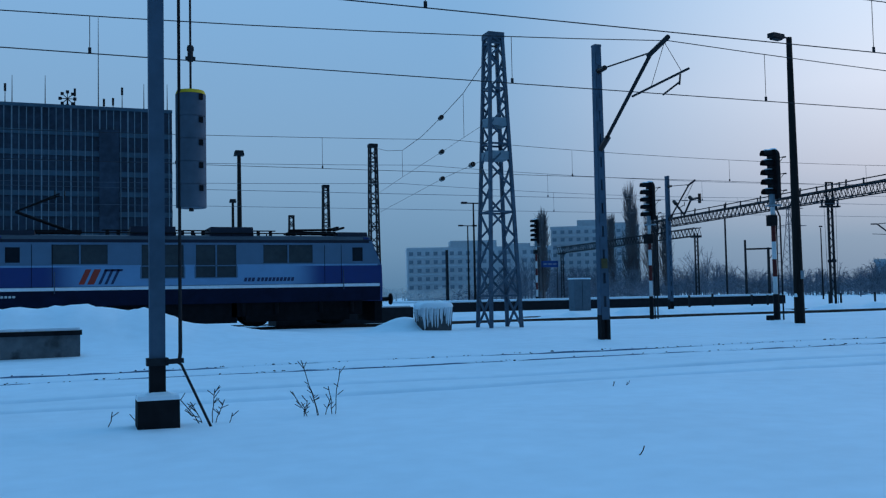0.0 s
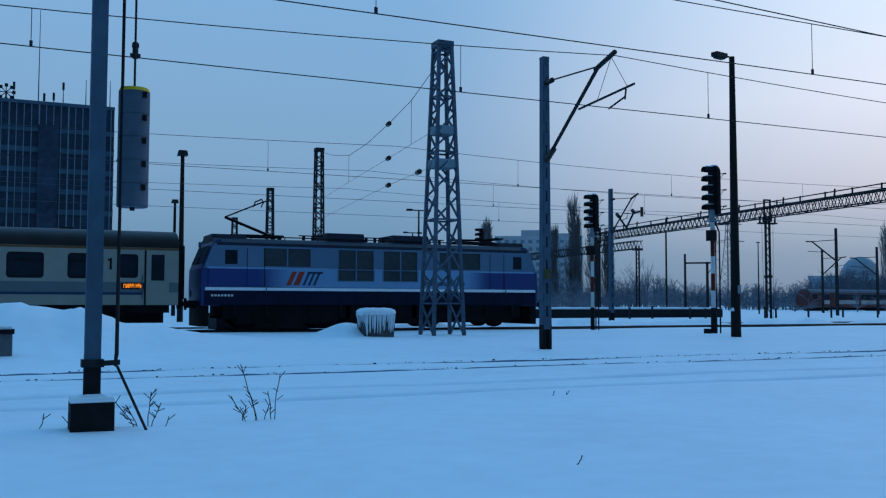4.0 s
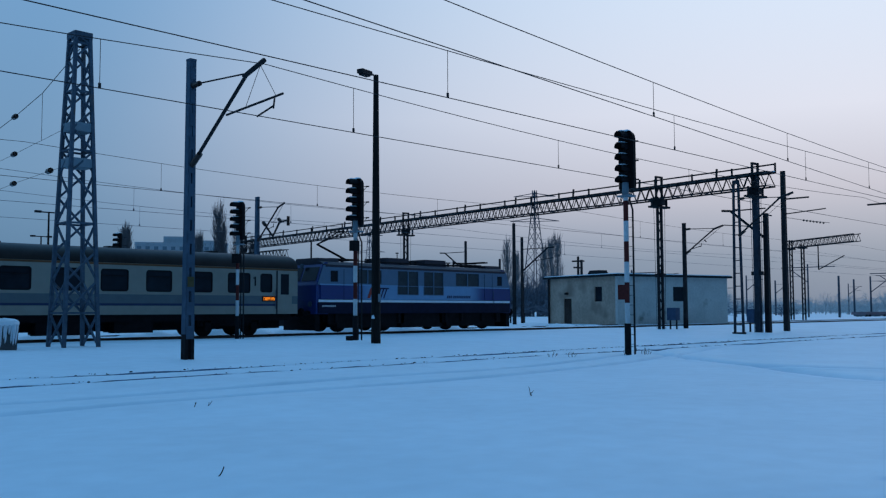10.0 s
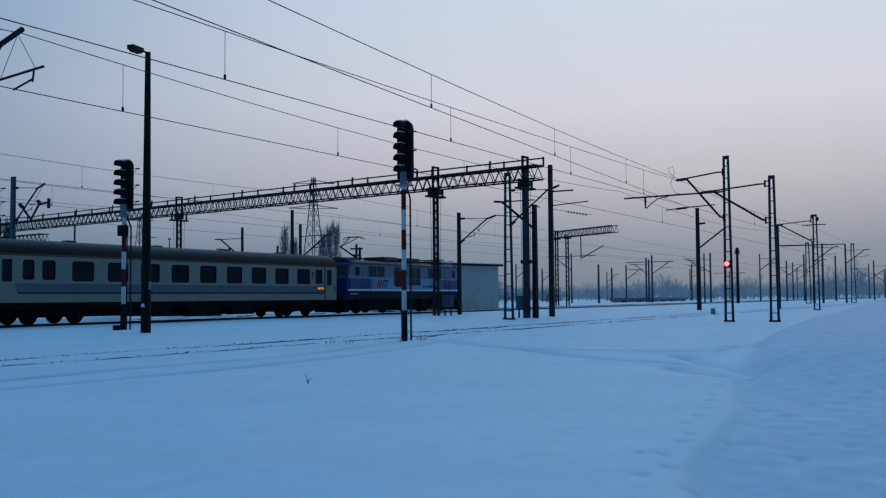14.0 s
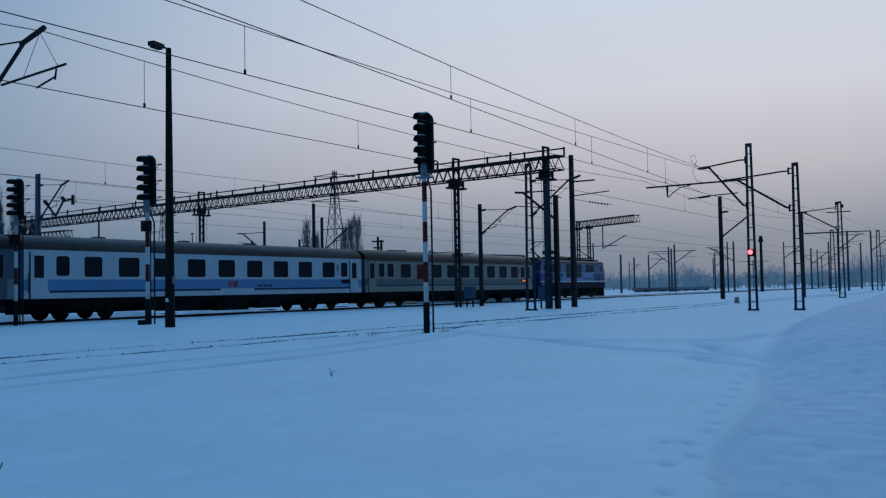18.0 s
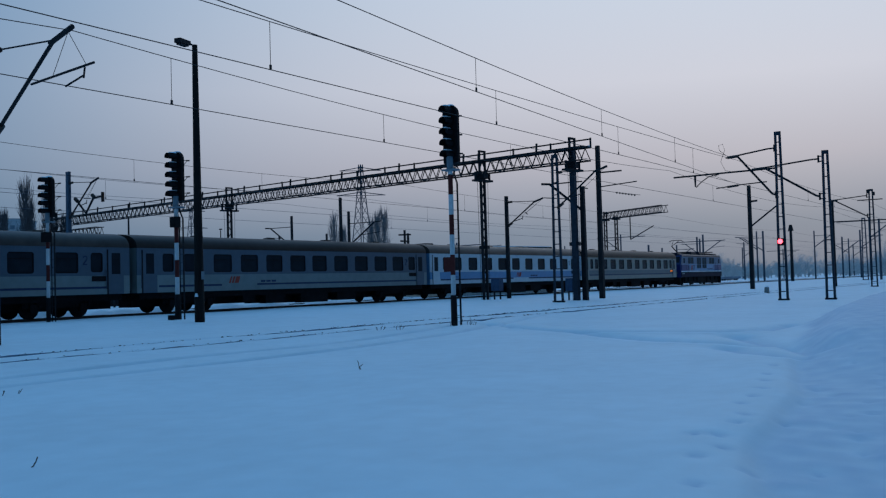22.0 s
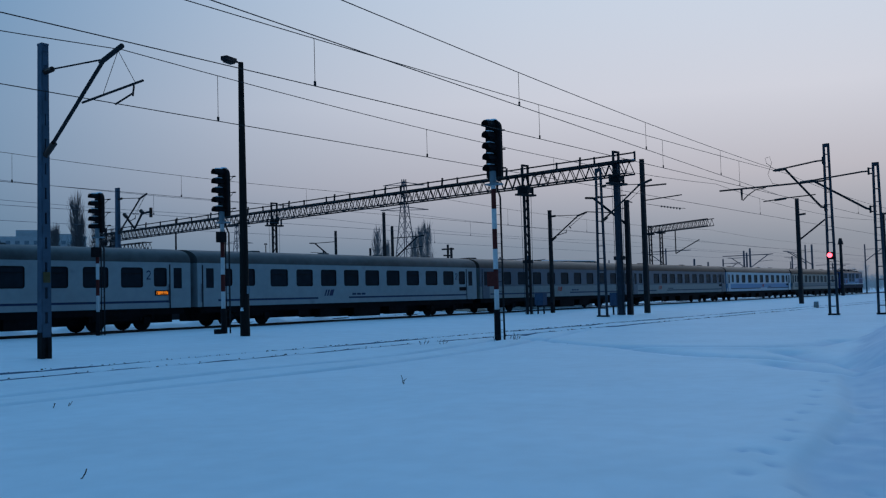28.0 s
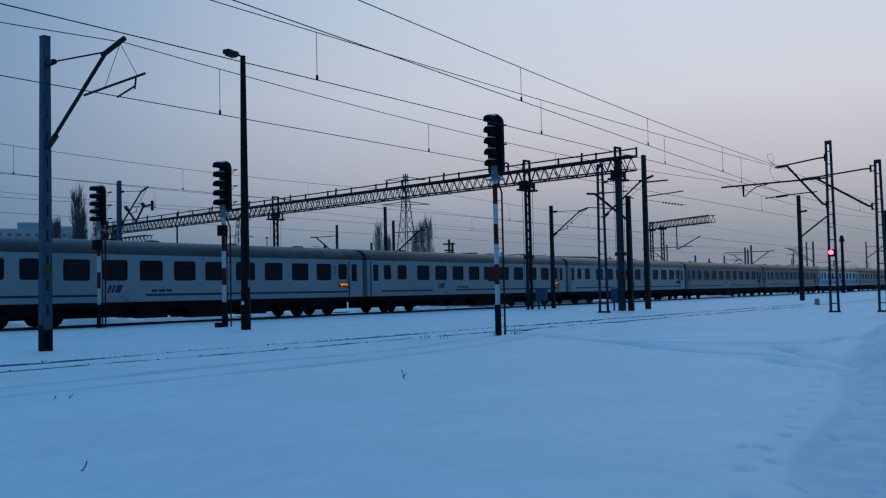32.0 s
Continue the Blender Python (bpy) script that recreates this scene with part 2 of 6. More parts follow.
# ---- mesh helpers ----
class Build:
    def __init__(self):
        self.v, self.f = [], []

    def add(self, verts, faces):
        k = len(self.v)
        self.v += [tuple(p) for p in verts]
        self.f += [tuple(i + k for i in f) for f in faces]
        return self

    def box(self, c, s, rz=0.0, taper=1.0):
        x, y, z = (a / 2 for a in s)
        co, si = math.cos(rz), math.sin(rz)
        pts = []
        for dz in (-z, z):
            k = taper if dz > 0 else 1.0
            for dx, dy in ((-x, -y), (x, -y), (x, y), (-x, y)):
                dx, dy = dx * k, dy * k
                pts.append((c[0] + dx * co - dy * si, c[1] + dx * si + dy * co, c[2] + dz))
        return self.add(pts, [(3, 2, 1, 0), (4, 5, 6, 7), (0, 1, 5, 4), (1, 2, 6, 5), (2, 3, 7, 6), (3, 0, 4, 7)])

    def span(self, lo, hi):
        return self.box([(a + b) / 2 for a, b in zip(lo, hi)], [b - a for a, b in zip(lo, hi)])

    def tube(self, p0, p1, r, n=8, r1=None):
        p0, p1 = Vector(p0), Vector(p1)
        r1 = r if r1 is None else r1
        d = (p1 - p0).normalized()
        a = d.orthogonal().normalized()
        b = d.cross(a)
        pts = []
        for p, q in ((p0, r), (p1, r1)):
            for i in range(n):
                t = 2 * math.pi * i / n
                pts.append(p + q * (math.cos(t) * a + math.sin(t) * b))
        fs = [(i, (i + 1) % n, n + (i + 1) % n, n + i) for i in range(n)]
        return self.add(pts, fs + [tuple(range(n - 1, -1, -1)), tuple(range(n, 2 * n))])

    def beam(self, p0, p1, w, h=None):
        h = h or w
        p0, p1 = Vector(p0), Vector(p1)
        d = (p1 - p0).normalized()
        up = Vector((0, 0, 1)) if abs(d.z) < 0.95 else Vector((0, 1, 0))
        a = d.cross(up).normalized() * (w / 2)
        b = a.cross(d).normalized() * (h / 2)
        pts = [p + s * a + t * b for p in (p0, p1) for s, t in ((-1, -1), (1, -1), (1, 1), (-1, 1))]
        return self.add(pts, [(0, 1, 2, 3), (7, 6, 5, 4), (0, 4, 5, 1), (1, 5, 6, 2), (2, 6, 7, 3), (3, 7, 4, 0)])

    def path(self, pts, r, n=5):
        """One continuous tube through the points."""
        pts = [Vector(q) for q in pts]
        rings = []
        for i, q in enumerate(pts):
            d = (pts[min(i + 1, len(pts) - 1)] - pts[max(i - 1, 0)]).normalized()
            side = d.cross(Vector((0, 0, 1)))
            side = side.normalized() if side.length > 1e-3 else Vector((1, 0, 0))
            up = side.cross(d)
            rings += [q + r * (math.cos(2 * math.pi * k / n) * side + math.sin(2 * math.pi * k / n) * up) for k in range(n)]
        m = len(pts)
        fs = [(i * n + k, i * n + (k + 1) % n, (i + 1) * n + (k + 1) % n, (i + 1) * n + k) for i in range(m - 1) for k in range(n)]
        return self.add(rings, fs + [tuple(range(n - 1, -1, -1)), tuple(range((m - 1) * n, m * n))])

    def prism(self, outline, x0, x1):
        """Extrudes a (y, z) outline along x."""
        n = len(outline)
        pts = [(x, y, z) for x in (x0, x1) for y, z in outline]
        fs = [(i, (i + 1) % n, n + (i + 1) % n, n + i) for i in range(n)]
        return self.add(pts, fs + [tuple(range(n - 1, -1, -1)), tuple(range(n, 2 * n))])

    def mesh(self, name, material, smooth=False):
        me = bpy.data.meshes.new(name)
        me.from_pydata(self.v, [], self.f)
        bm = bmesh.new()
        bm.from_mesh(me)
        bmesh.ops.recalc_face_normals(bm, faces=bm.faces)
        bm.to_mesh(me)
        bm.free()
        me.materials.append(material)
        if smooth:
            me.shade_smooth()
            me.set_sharp_from_angle(angle=radians(40))
        return me


def bars(name, parent, material, pieces, label=""):
    """Separate straight bars (from, to, width) as parts of one thing."""
    for p, q, w in pieces:
        part(name, Build().beam(p, q, w), material, parent, label)


def part(name, b, material, parent=None, label="", at=None, smooth=False):
    ob = new(name, b if isinstance(b, bpy.types.Mesh) else b.mesh(name, material, smooth))
    if parent is not None:
        ob.parent = parent
    if at is not None:
        ob.matrix_basis = at
    return tagged(ob, label) if label else ob


def thing(name, label, category, at=(0, 0, 0), group="", kind="", turn=0.0):
    return tagged(new_at(name, pose(*at, 0, 0, turn)), label, category, group, kind)


def new_at(name, m):
    ob = new(name)
    ob.empty_display_size = 0.3
    ob.matrix_basis = m
    return ob


def ground_z(x, y):
    z = -0.35 + 0.35 * min(1.0, max(0.0, (y - 14) / 16))
    return z


# ---- ground ----
def steps(*spans):
    out_ = []
    for a, b, s in spans:
        out_ += list(np.arange(a, b, s))
    return np.array(out_ + [spans[-1][1]])


gx = steps((-4000, -1000, 600), (-1000, -200, 100), (-200, -20, 9), (-20, -3, 0.6), (-3, 4, 0.22), (4, 15, 0.1), (15, 30, 0.2), (30, 60, 0.6), (60, 130, 2.5), (130, 400, 30), (400, 1000, 120), (1000, 4200, 400))
gy = steps((-2000, -200, 300), (-200, -10, 19), (-10, 0, 1.0), (0, 4.2, 0.08), (4.2, 14, 0.17), (14, 21, 0.075), (21, 34, 0.4), (34, 46, 0.35), (46, 120, 4), (120, 400, 28), (400, 1000, 120), (1000, 4200, 400))
GX, GY = np.meshgrid(gx, gy, indexing="ij")
GZ = -0.35 + 0.35 * np.clip((GY - 14) / 16, 0, 1)


def hump(cx, cy, sx, sy, h, turn=0.0):
    c, s = math.cos(turn), math.sin(turn)
    u, v = (GX - cx) * c + (GY - cy) * s, -(GX - cx) * s + (GY - cy) * c
    return h * np.exp(-((u / sx) ** 2 + (v / sy) ** 2) / 2)


def along(points, width, depth):
    """A shallow trench along a line of points."""
    best = np.full(GX.shape, 1e9)
    for (ax, ay), (bx, by) in zip(points, points[1:]):
        lx, ly = bx - ax, by - ay
        t = np.clip(((GX - ax) * lx + (GY - ay) * ly) / (lx * lx + ly * ly), 0, 1)
        best = np.minimum(best, np.hypot(GX - ax - t * lx, GY - ay - t * ly))
    return depth * np.exp(-((best / width) ** 2) / 2)


packed_shade = np.zeros(GX.shape)
# snow drift beside the running line
left = np.interp(GX, [-60, -20, -3, -1.2, -0.2, 0.6, 2.1, 3.3, 5.2, 7.0, 8.5], [0.3, 0.9, 1.01, 1.06, 1.17, 1.08, 1.02, 0.62, 0.35, 0.12, 0.0])
GZ += left * np.exp(-(((GY - 29) / 1.6) ** 2) / 2) * (1 + 0.05 * np.sin(GX * 3.1) + 0.022 * np.sin(GX * 7.7 + 2 * np.sin(GY * 3)) + 0.015 * np.sin(GX * 13.1 + GY * 5))
GZ += hump(10.9, 31.3, 0.75, 0.5, 0.5)
# trodden bank: its foot runs off to the distance, the snow rises beyond it
FOOT_X = [-30, 0, 4, 6.4, 8.9, 11.8, 14.6, 20.3, 28, 40, 70, 140, 400]
FOOT_Y = [-6.0, 0.35, 1.35, 2.0, 2.57, 3.08, 3.6, 4.95, 6.5, 8.1, 11.0, 17.0, 40.0]
past = (np.interp(GX, FOOT_X, FOOT_Y) + 0.08 * np.sin(GX * 0.9) + 0.03 * np.sin(GX * 2.3 + 1) - GY) * 0.96
rise = np.interp(GX, [-10, 3, 8, 14, 20, 26, 60, 200], [0.0, 0.0, 0.0, 0.08, 0.40, 0.55, 0.5, 0.3])
ease = np.clip(past / np.interp(GX, [0, 8, 20, 60], [2.3, 2.3, 1.2, 1.8]), 0, 1)
GZ += rise * ease * ease * (3 - 2 * ease)
drop = np.clip(past / 0.24, 0, 1)
GZ -= 0.08 * drop * drop * (3 - 2 * drop) * np.clip((21 - GX) / 5, 0, 1) * np.clip((GX - 1) / 4, 0, 1)
GZ += 0.03 * np.exp(-(((past + 0.35) / 0.35) ** 2)) * np.clip((21 - GX) / 5, 0, 1) * np.clip((GX - 2) / 3, 0, 1)
# cart tracks cutting across the flat snow
for pts, wd, dp in (([(28.5, 17.2), (27.6, 16.2), (26.1, 13.9), (24.5, 11.6), (23.1, 10.0), (21.6, 7.9), (20.8, 6.2), (20.2, 5.2)], 0.26, 0.17),
                    ([(26.4, 14.6), (25.6, 12.6), (24.9, 9.8), (24.9, 8.0), (26.0, 7.1), (29.0, 7.0)], 0.24, 0.13),
                    ([(23.7, 7.0), (21.8, 5.9), (20.0, 4.8), (18.6, 4.0)], 0.28, 0.16),
                    ([(19.6, 6.0), (18.4, 5.2), (17.6, 4.3)], 0.25, 0.11)):
    GZ -= along(pts, wd, dp)
    # the rut beds are darkened in colour as well as dug
    packed_shade = np.maximum(packed_shade, along(pts, wd * 0.7, 1.0))
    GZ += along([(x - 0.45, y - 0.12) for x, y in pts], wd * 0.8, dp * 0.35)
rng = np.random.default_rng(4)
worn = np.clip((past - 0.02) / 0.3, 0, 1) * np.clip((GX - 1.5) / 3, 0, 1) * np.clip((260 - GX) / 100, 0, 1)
packed_shade = np.maximum(packed_shade * 0.8, worn * np.interp(GX, [0, 18, 26, 300], [0.62, 0.62, 0.8, 0.8]))
for _ in range(26):
    wave, head = rng.uniform(0.25, 0.9), rng.uniform(0, math.pi)
    swell = np.sin((GX * math.cos(head) + GY * math.sin(head)) * 2 * math.pi / wave + rng.uniform(0, 6.28))
    GZ += worn * 0.0016 * wave * swell * np.clip((34 - GX) / 10, 0, 1)
    packed_shade += worn * 0.03 * swell
prints = [(7.9, 2.75), (8.2, 2.62), (7.3, 2.35), (8.9, 2.8), (8.75, 2.95), (10.3, 2.4), (7.7, 1.7), (11.1, 1.9), (12.7, 2.6), (18.8, 3.2), (9.5, 2.95), (10.2, 3.15), (10.9, 3.2), (11.6, 3.35), (6.6, 2.25), (12.4, 3.5), (13.3, 3.6), (14.4, 3.9), (15.4, 4.1), (9.8, 1.75), (12.2, 2.0), (13.6, 2.3), (15.0, 2.6), (6.4, 1.35)]
for _ in range(60):
    px = rng.uniform(5, 22)
    prints.append((px, float(np.interp(px, FOOT_X, FOOT_Y)) - rng.uniform(0.15, 2.0)))
for px, py in prints:
    turn, dp = 0.25 + rng.normal(0, 0.5), 0.018 + 0.022 * rng.random()
    hit = (px + rng.normal(0, 0.15), py + rng.normal(0, 0.1))
    # each print gets a dark spot that deepens its hollow
    packed_shade = np.maximum(packed_shade, hump(*hit, 0.07, 0.045, 1.0, turn))
    GZ -= hump(*hit, 0.065, 0.045, dp, turn)
# gentle wind relief
near = np.exp(-np.hypot(GX, GY) / 60)
GZ += near * (0.035 * np.sin(GX * 0.55 + 1.3 * np.sin(GY * 0.4)) * np.sin(GY * 0.8 + 0.5) + 0.005 * np.sin(GX * 1.9 + GY * 0.6) * np.sin(GY * 2.3 - GX * 0.5))
# uneven heaps thrown up beyond the running line
lumps = np.clip(0.5 + 0.5 * np.sin(GX * 0.83 + 1.4 * np.sin(GX * 0.31)) * np.sin(GX * 0.37 + 0.8) + 0.3 * np.sin(GX * 2.9) * np.sin(GX * 1.3), 0, 1)
GZ += 0.42 * lumps * np.exp(-(((GY - 41.4) / 0.45) ** 2) / 2) * np.clip((GX - 12) / 8, 0, 1) * np.clip((62 - GX) / 8, 0, 1)
# rail troughs
for cy, dip in ((38.95, 0.05), (45.2, 0.04)):
    for dy in (-0.75, 0.75):
        GZ -= dip * np.exp(-(((GY - cy - dy) / 0.3) ** 2) / 2)
BEND = [-100, 18, 21, 24, 28, 33, 40, 100]
FLAT = (0,) * 8
for ry, dip, shift, show in ((14.6, 0.13, (0, 0, 0.3, 0.8, 1.8, 3.2, 4.15, 4.15), 0.8), (16.0, 0.14, (0, 0, 0.3, 0.7, 1.8, 3.2, 4.25, 4.25), 0.9), (17.5, 0.03, FLAT, 0), (18.75, 0.075, FLAT, 1.0), (20.25, 0.07, FLAT, 0.8)):
    line_y = ry + np.interp(GX, BEND, shift)
    broken = 0.75 + 0.25 * np.sin(GX * 1.7 + ry * 3) * np.sin(GX * 0.43)
    GZ -= dip * np.exp(-(((GY - line_y) / 0.085) ** 2) / 2) * broken
    # shade of the rail groove painted in as a thin dark line
    packed_shade = np.maximum(packed_shade, show * broken * np.exp(-(((GY - line_y) / 0.07) ** 2) / 2))
ni, nj = GX.shape
verts = np.stack([GX, GY, GZ], -1).reshape(-1, 3)
idx = np.arange(ni * nj).reshape(ni, nj)
faces = np.stack([idx[:-1, :-1], idx[1:, :-1], idx[1:, 1:], idx[:-1, 1:]], -1).reshape(-1, 4)
gm = bpy.data.meshes.new("ground")
gm.from_pydata(verts.tolist(), [], faces.tolist())
gm.materials.append(SNOW)
gm.attributes.new("packed_shade", "FLOAT", "POINT").data.foreach_set("value", packed_shade.reshape(-1).astype(np.float32))
gm.shade_smooth()
tagged(new("ground", gm), "deep snow over a railway yard with a trodden bank", "snow", kind="structure")


# ---- tracks ----
def track(cy, z, x0, x1, label, width=0.07, cover=0.006, metal_=BROWN_RUST, tilt=0.0):
    th = thing("railway_track", label, "track", kind="structure")
    r_ = random.Random(int(cy * 10))
    for dy in (-0.75, 0.75):
        b = Build()
        x, zb = x0, z + tilt * dy - 0.07
        while x < x1:
            s = 0.45 if abs(x) < 80 else 12.0
            za, zb = zb, z + tilt * dy - 0.07 + r_.uniform(-cover, cover * 0.5)
            b.beam((x, cy + dy, za), (x + s, cy + dy, zb), width, 0.14)
            x += s
        part("rail", b, metal_, th, "rail in the snow")
    return th


track(38.95, 0.06, -260, 420, "running line half buried in snow", 0.10)
track(45.2, 0.02, -260, 420, "second line almost covered by snow")
track(19.5, -0.2345, -120, 300, "siding rails just showing through the snow", 0.03, 0.024, FROST_RAIL, 0.0219)
track(15.7, -0.405, -120, 300, "siding almost covered by snow", 0.03, 0.01, FROST_RAIL)


def clods(y, n, x0, x1, seed):
    """Dark lumps of ballast and ice lying along a rail."""
    r_ = random.Random(seed)
    b = Build()
    for _ in range(n):
        x, yy_ = r_.uniform(x0, x1), y + r_.gauss(0, 0.12)
        s = r_.uniform(0.01, 0.032) * (1.6 if r_.random() < 0.1 else 1.0)
        b.box((x, yy_, ground_z(x, yy_) + s * 0.1), (s * r_.uniform(1, 2.6), s, s * 0.6), rz=r_.uniform(0, 3), taper=0.6)
    return b


heap = Build()
for y, n, x0, x1, seed in ((18.72, 240, -8, 62, 3), (20.28, 300, -8, 62, 4), (20.3, 330, 24, 52, 5)):
    run = clods(y, n, x0, x1, seed)
    heap.add(run.v, run.f)
tagged(part("ballast_clods", heap, UNDER), "dark lumps of ballast along the siding rails", "ballast", kind="stuff")


# ---- train ----
def train_front(t):
    return 13.8013 + 1.48342 * t + 0.175881 * t * t - 0.000973965 * t ** 3


SIDE = 1.44
LOCO_LENGTH, PITCH = 16.4, 24.98


def strip(b, x0, x1, z0, z1, y=SIDE, holes=(), thick=0.05, only=0, curve=0.0):
    """Both side walls between two heights, with window openings (x0, x1, z0, z1)."""
    for side in (only,) if only else (-1, 1):
        xs = sorted({x0, x1, *[q for h in holes for q in h[:2] if x0 < q < x1]})
        zs = sorted({z0, z1, *[min(max(h[2], z0), z1) for h in holes], *[min(max(h[3], z0), z1) for h in holes]})
        for za, zb in zip(zs, zs[1:]):
            run = None
            for xa, xb in list(zip(xs, xs[1:])) + [(None, None)]:
                solid = xa is not None and not any(h[0] <= (xa + xb) / 2 <= h[1] and h[2] <= (za + zb) / 2 <= h[3] for h in holes)
                if solid:
                    run = (run[0], xb) if run else (xa, xb)
                elif run:
                    lo, hi = sorted((side * y, side * (y - thick)))
                    b.span((run[0], lo, za), (run[1], hi, zb))
                    run = None
        for ha, hb, hc, hd in holes if curve else ():
            for cx, sx in ((ha, 1), (hb, -1)):
                for cz, sz in ((hc, 1), (hd, -1)):
                    arc = [(cx + sx * curve * (1 - math.sin(a)), cz + sz * curve * (1 - math.cos(a))) for a in np.linspace(0, math.pi / 2, 5)]
                    b.add([(cx, side * y, cz)] + [(px, side * y, pz) for px, pz in arc], [tuple(range(6))])
    return b


def sides(name, material, parent, *a, label="", **k):
    """The same wall strip on both sides, each a part of its own."""
    for s in (-1, 1):
        b = Build()
        strip(b, *a, only=s, **k)
        part(name, b, material, parent, label)


def wheel_mesh(r):
    b = Build()
    b.tube((0, -0.07, 0), (0, 0.07, 0), r, 24)
    b.tube((0, -0.085, 0), (0, 0.085, 0), r * 0.72, 20)
    b.tube((0, -0.12, 0), (0, 0.12, 0), r * 0.25, 12)
    return b.mesh("wheel", UNDER)


def bogie(parent, cx, axles, r, wheel):
    a = len(axles) and max(abs(q) for q in axles)
    b = Build()
    for s in (-1, 1):
        b.box((cx, s * 1.0, r + 0.12), (2 * a + 1.0, 0.16, 0.22))
        b.box((cx, s * 1.05, r + 0.3), (2 * a - 0.3, 0.2, 0.3))
        for q in axles:
            b.box((cx + q, s * 1.08, r), (0.34, 0.2, 0.36))
            for k in (-0.32, 0.32):
                b.tube((cx + q + k, s * 1.06, r + 0.05), (cx + q + k, s * 1.06, r + 0.42), 0.09, 8)
    b.box((cx, 0, r + 0.15), (0.5, 2.0, 0.3))
    fr = part("bogie", b, UNDER, parent, "grimy black bogie")
    for q in axles:
        for s in (-1, 1):
            part("wheel", wheel, None, fr, at=pose(cx + q, s * 0.75, r))


def coach(name, label, upper, band, stripe, low, roof, windows, small, stripe_z, led=False, line=None, logo=None, door_side=None):
    th = tagged(new_at(name, pose(0, 38.95, 0)), label, "railway coach", "coaches of the train")
    L = 24.55
    z0, z1, ze = 1.02, 3.12, 3.2
    w0, w1 = 2.0, 2.94
    holes = [(-b_, -a, w0, w1) for a, b_ in windows] + [(-b_, -a, w0 + 0.04, w1) for a, b_ in small]
    doors = [(-0.35 - 0.85, -0.35), (-L + 0.35, -L + 0.35 + 0.85)]
    sides("upper_wall", upper, th, -L, 0, w0 - 0.12, ze, holes=holes, curve=0.13)
    sides("lower_wall", band, th, -L, 0, stripe_z + 0.1, w0 - 0.12)
    sides("stripe", stripe, th, -L + 1.3, -1.3, stripe_z, stripe_z + 0.1, y=SIDE + 0.004, label="stripe along the side", holes=[(logo[0] - 0.5, logo[0] + 2.1, 0, 3)] if logo else ())
    sides("sill_panel", low, th, -L, 0, z0, stripe_z + 0.1)
    for x in (-L, -0.06):
        part("end_wall", Build().span((x, -SIDE + 0.05, z0), (x + 0.06, SIDE - 0.05, ze)), band, th)
    # curved roof
    prof = [(SIDE + 0.01, ze)] + [(SIDE * math.cos(a), ze + 0.02 + 0.70 * math.sin(a) ** 0.8) for a in np.linspace(0.12, math.pi - 0.12, 15)] + [(-SIDE - 0.01, ze)]
    b = Build().prism(prof, -L, 0)
    ro = part("roof", b, roof, th, smooth=True)
    for x in (-4.0, -9.0, -14.0, -19.5):
        part("roof_vent", Build().box((x, 0, ze + 0.72), (0.6, 0.5, 0.14), taper=0.8), roof, ro)
    if line:
        sides("cantrail_line", line, th, -L, 0, ze - 0.09, ze - 0.01, y=SIDE + 0.005, label="orange line below the roof")
    # added dark slab stands in for the unlit inside and keeps the windows dark
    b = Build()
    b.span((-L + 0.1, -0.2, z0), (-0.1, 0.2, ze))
    part("interior_dark_slab", b, INSIDE, th)
    for x0, x1, za, zb in holes:
        win = None
        for s in (-1, 1):
            b = Build()
            y = s * (SIDE - 0.01)
            w = 0.05
            for lo, hi in (((x0, za), (x0 + w, zb)), ((x1 - w, za), (x1, zb)), ((x0 + w, za), (x1 - w, za + w)), ((x0 + w, zb - w), (x1 - w, zb))):
                b.span((lo[0], min(y, y - s * 0.04), lo[1]), (hi[0], max(y, y - s * 0.04), hi[1]))
            if x1 - x0 > 1.0:
                zt = zb - 0.3
                b.span((x0 + w, min(y, y - s * 0.03), zt), (x1 - w, max(y, y - s * 0.03), zt + 0.03))
            win = part("window", b, BLACK, th)
            ys = sorted((y - s * 0.03, y - s * 0.04))
            part("pane", Build().span((x0 + w, ys[0], za + w), (x1 - w, ys[1], zb - w)), GLASS, win)
    for xa, xb in doors:
        for s in (-1, 1):
            y = s * (SIDE + 0.012)
            b = Build()
            lo, hi = sorted((y, y - s * 0.05))
            for q in ((xa, xa + 0.18, z0, ze - 0.1), (xb - 0.18, xb, z0, ze - 0.1), (xa + 0.18, xb - 0.18, z0, w0 - 0.05), (xa + 0.18, xb - 0.18, w1, ze - 0.1)):
                b.span((q[0], lo, q[2]), (q[1], hi, q[3]))
            dr = part("door", b, upper if door_side is None else door_side, th)
            part("pane", Build().span((xa + 0.18, lo + 0.01, w0 - 0.05), (xb - 0.18, hi - 0.01, w1)), GLASS, dr)
            part("door_jamb", Build().span((xa - 0.07, lo, z0), (xa, hi + 0.002, ze - 0.1)), BLACK, th)
            part("grab_rail", Build().tube((xa - 0.14, y + s * 0.05, 1.25), (xa - 0.14, y + s * 0.05, 2.15), 0.02, 6), STEEL, th)
    for x, s in ((-L, -1), (0, 1)):
        part("gangway", Build().box((x + s * 0.17, 0, 2.3), (0.34, 1.5, 2.1)), BLACK, th, "black rubber gangway bellows")
        for y in (-0.87, 0.87):
            part("buffer", Build().tube((x, y, 1.08), (x + s * 0.16, y, 1.08), 0.08, 10).tube((x + s * 0.15, y, 1.08), (x + s * 0.19, y, 1.08), 0.22, 12), UNDER, th)
    b = Build()
    b.span((-L + 0.3, -1.25, 0.72), (-0.3, 1.25, 1.02))
    part("underframe", b, UNDER, th)
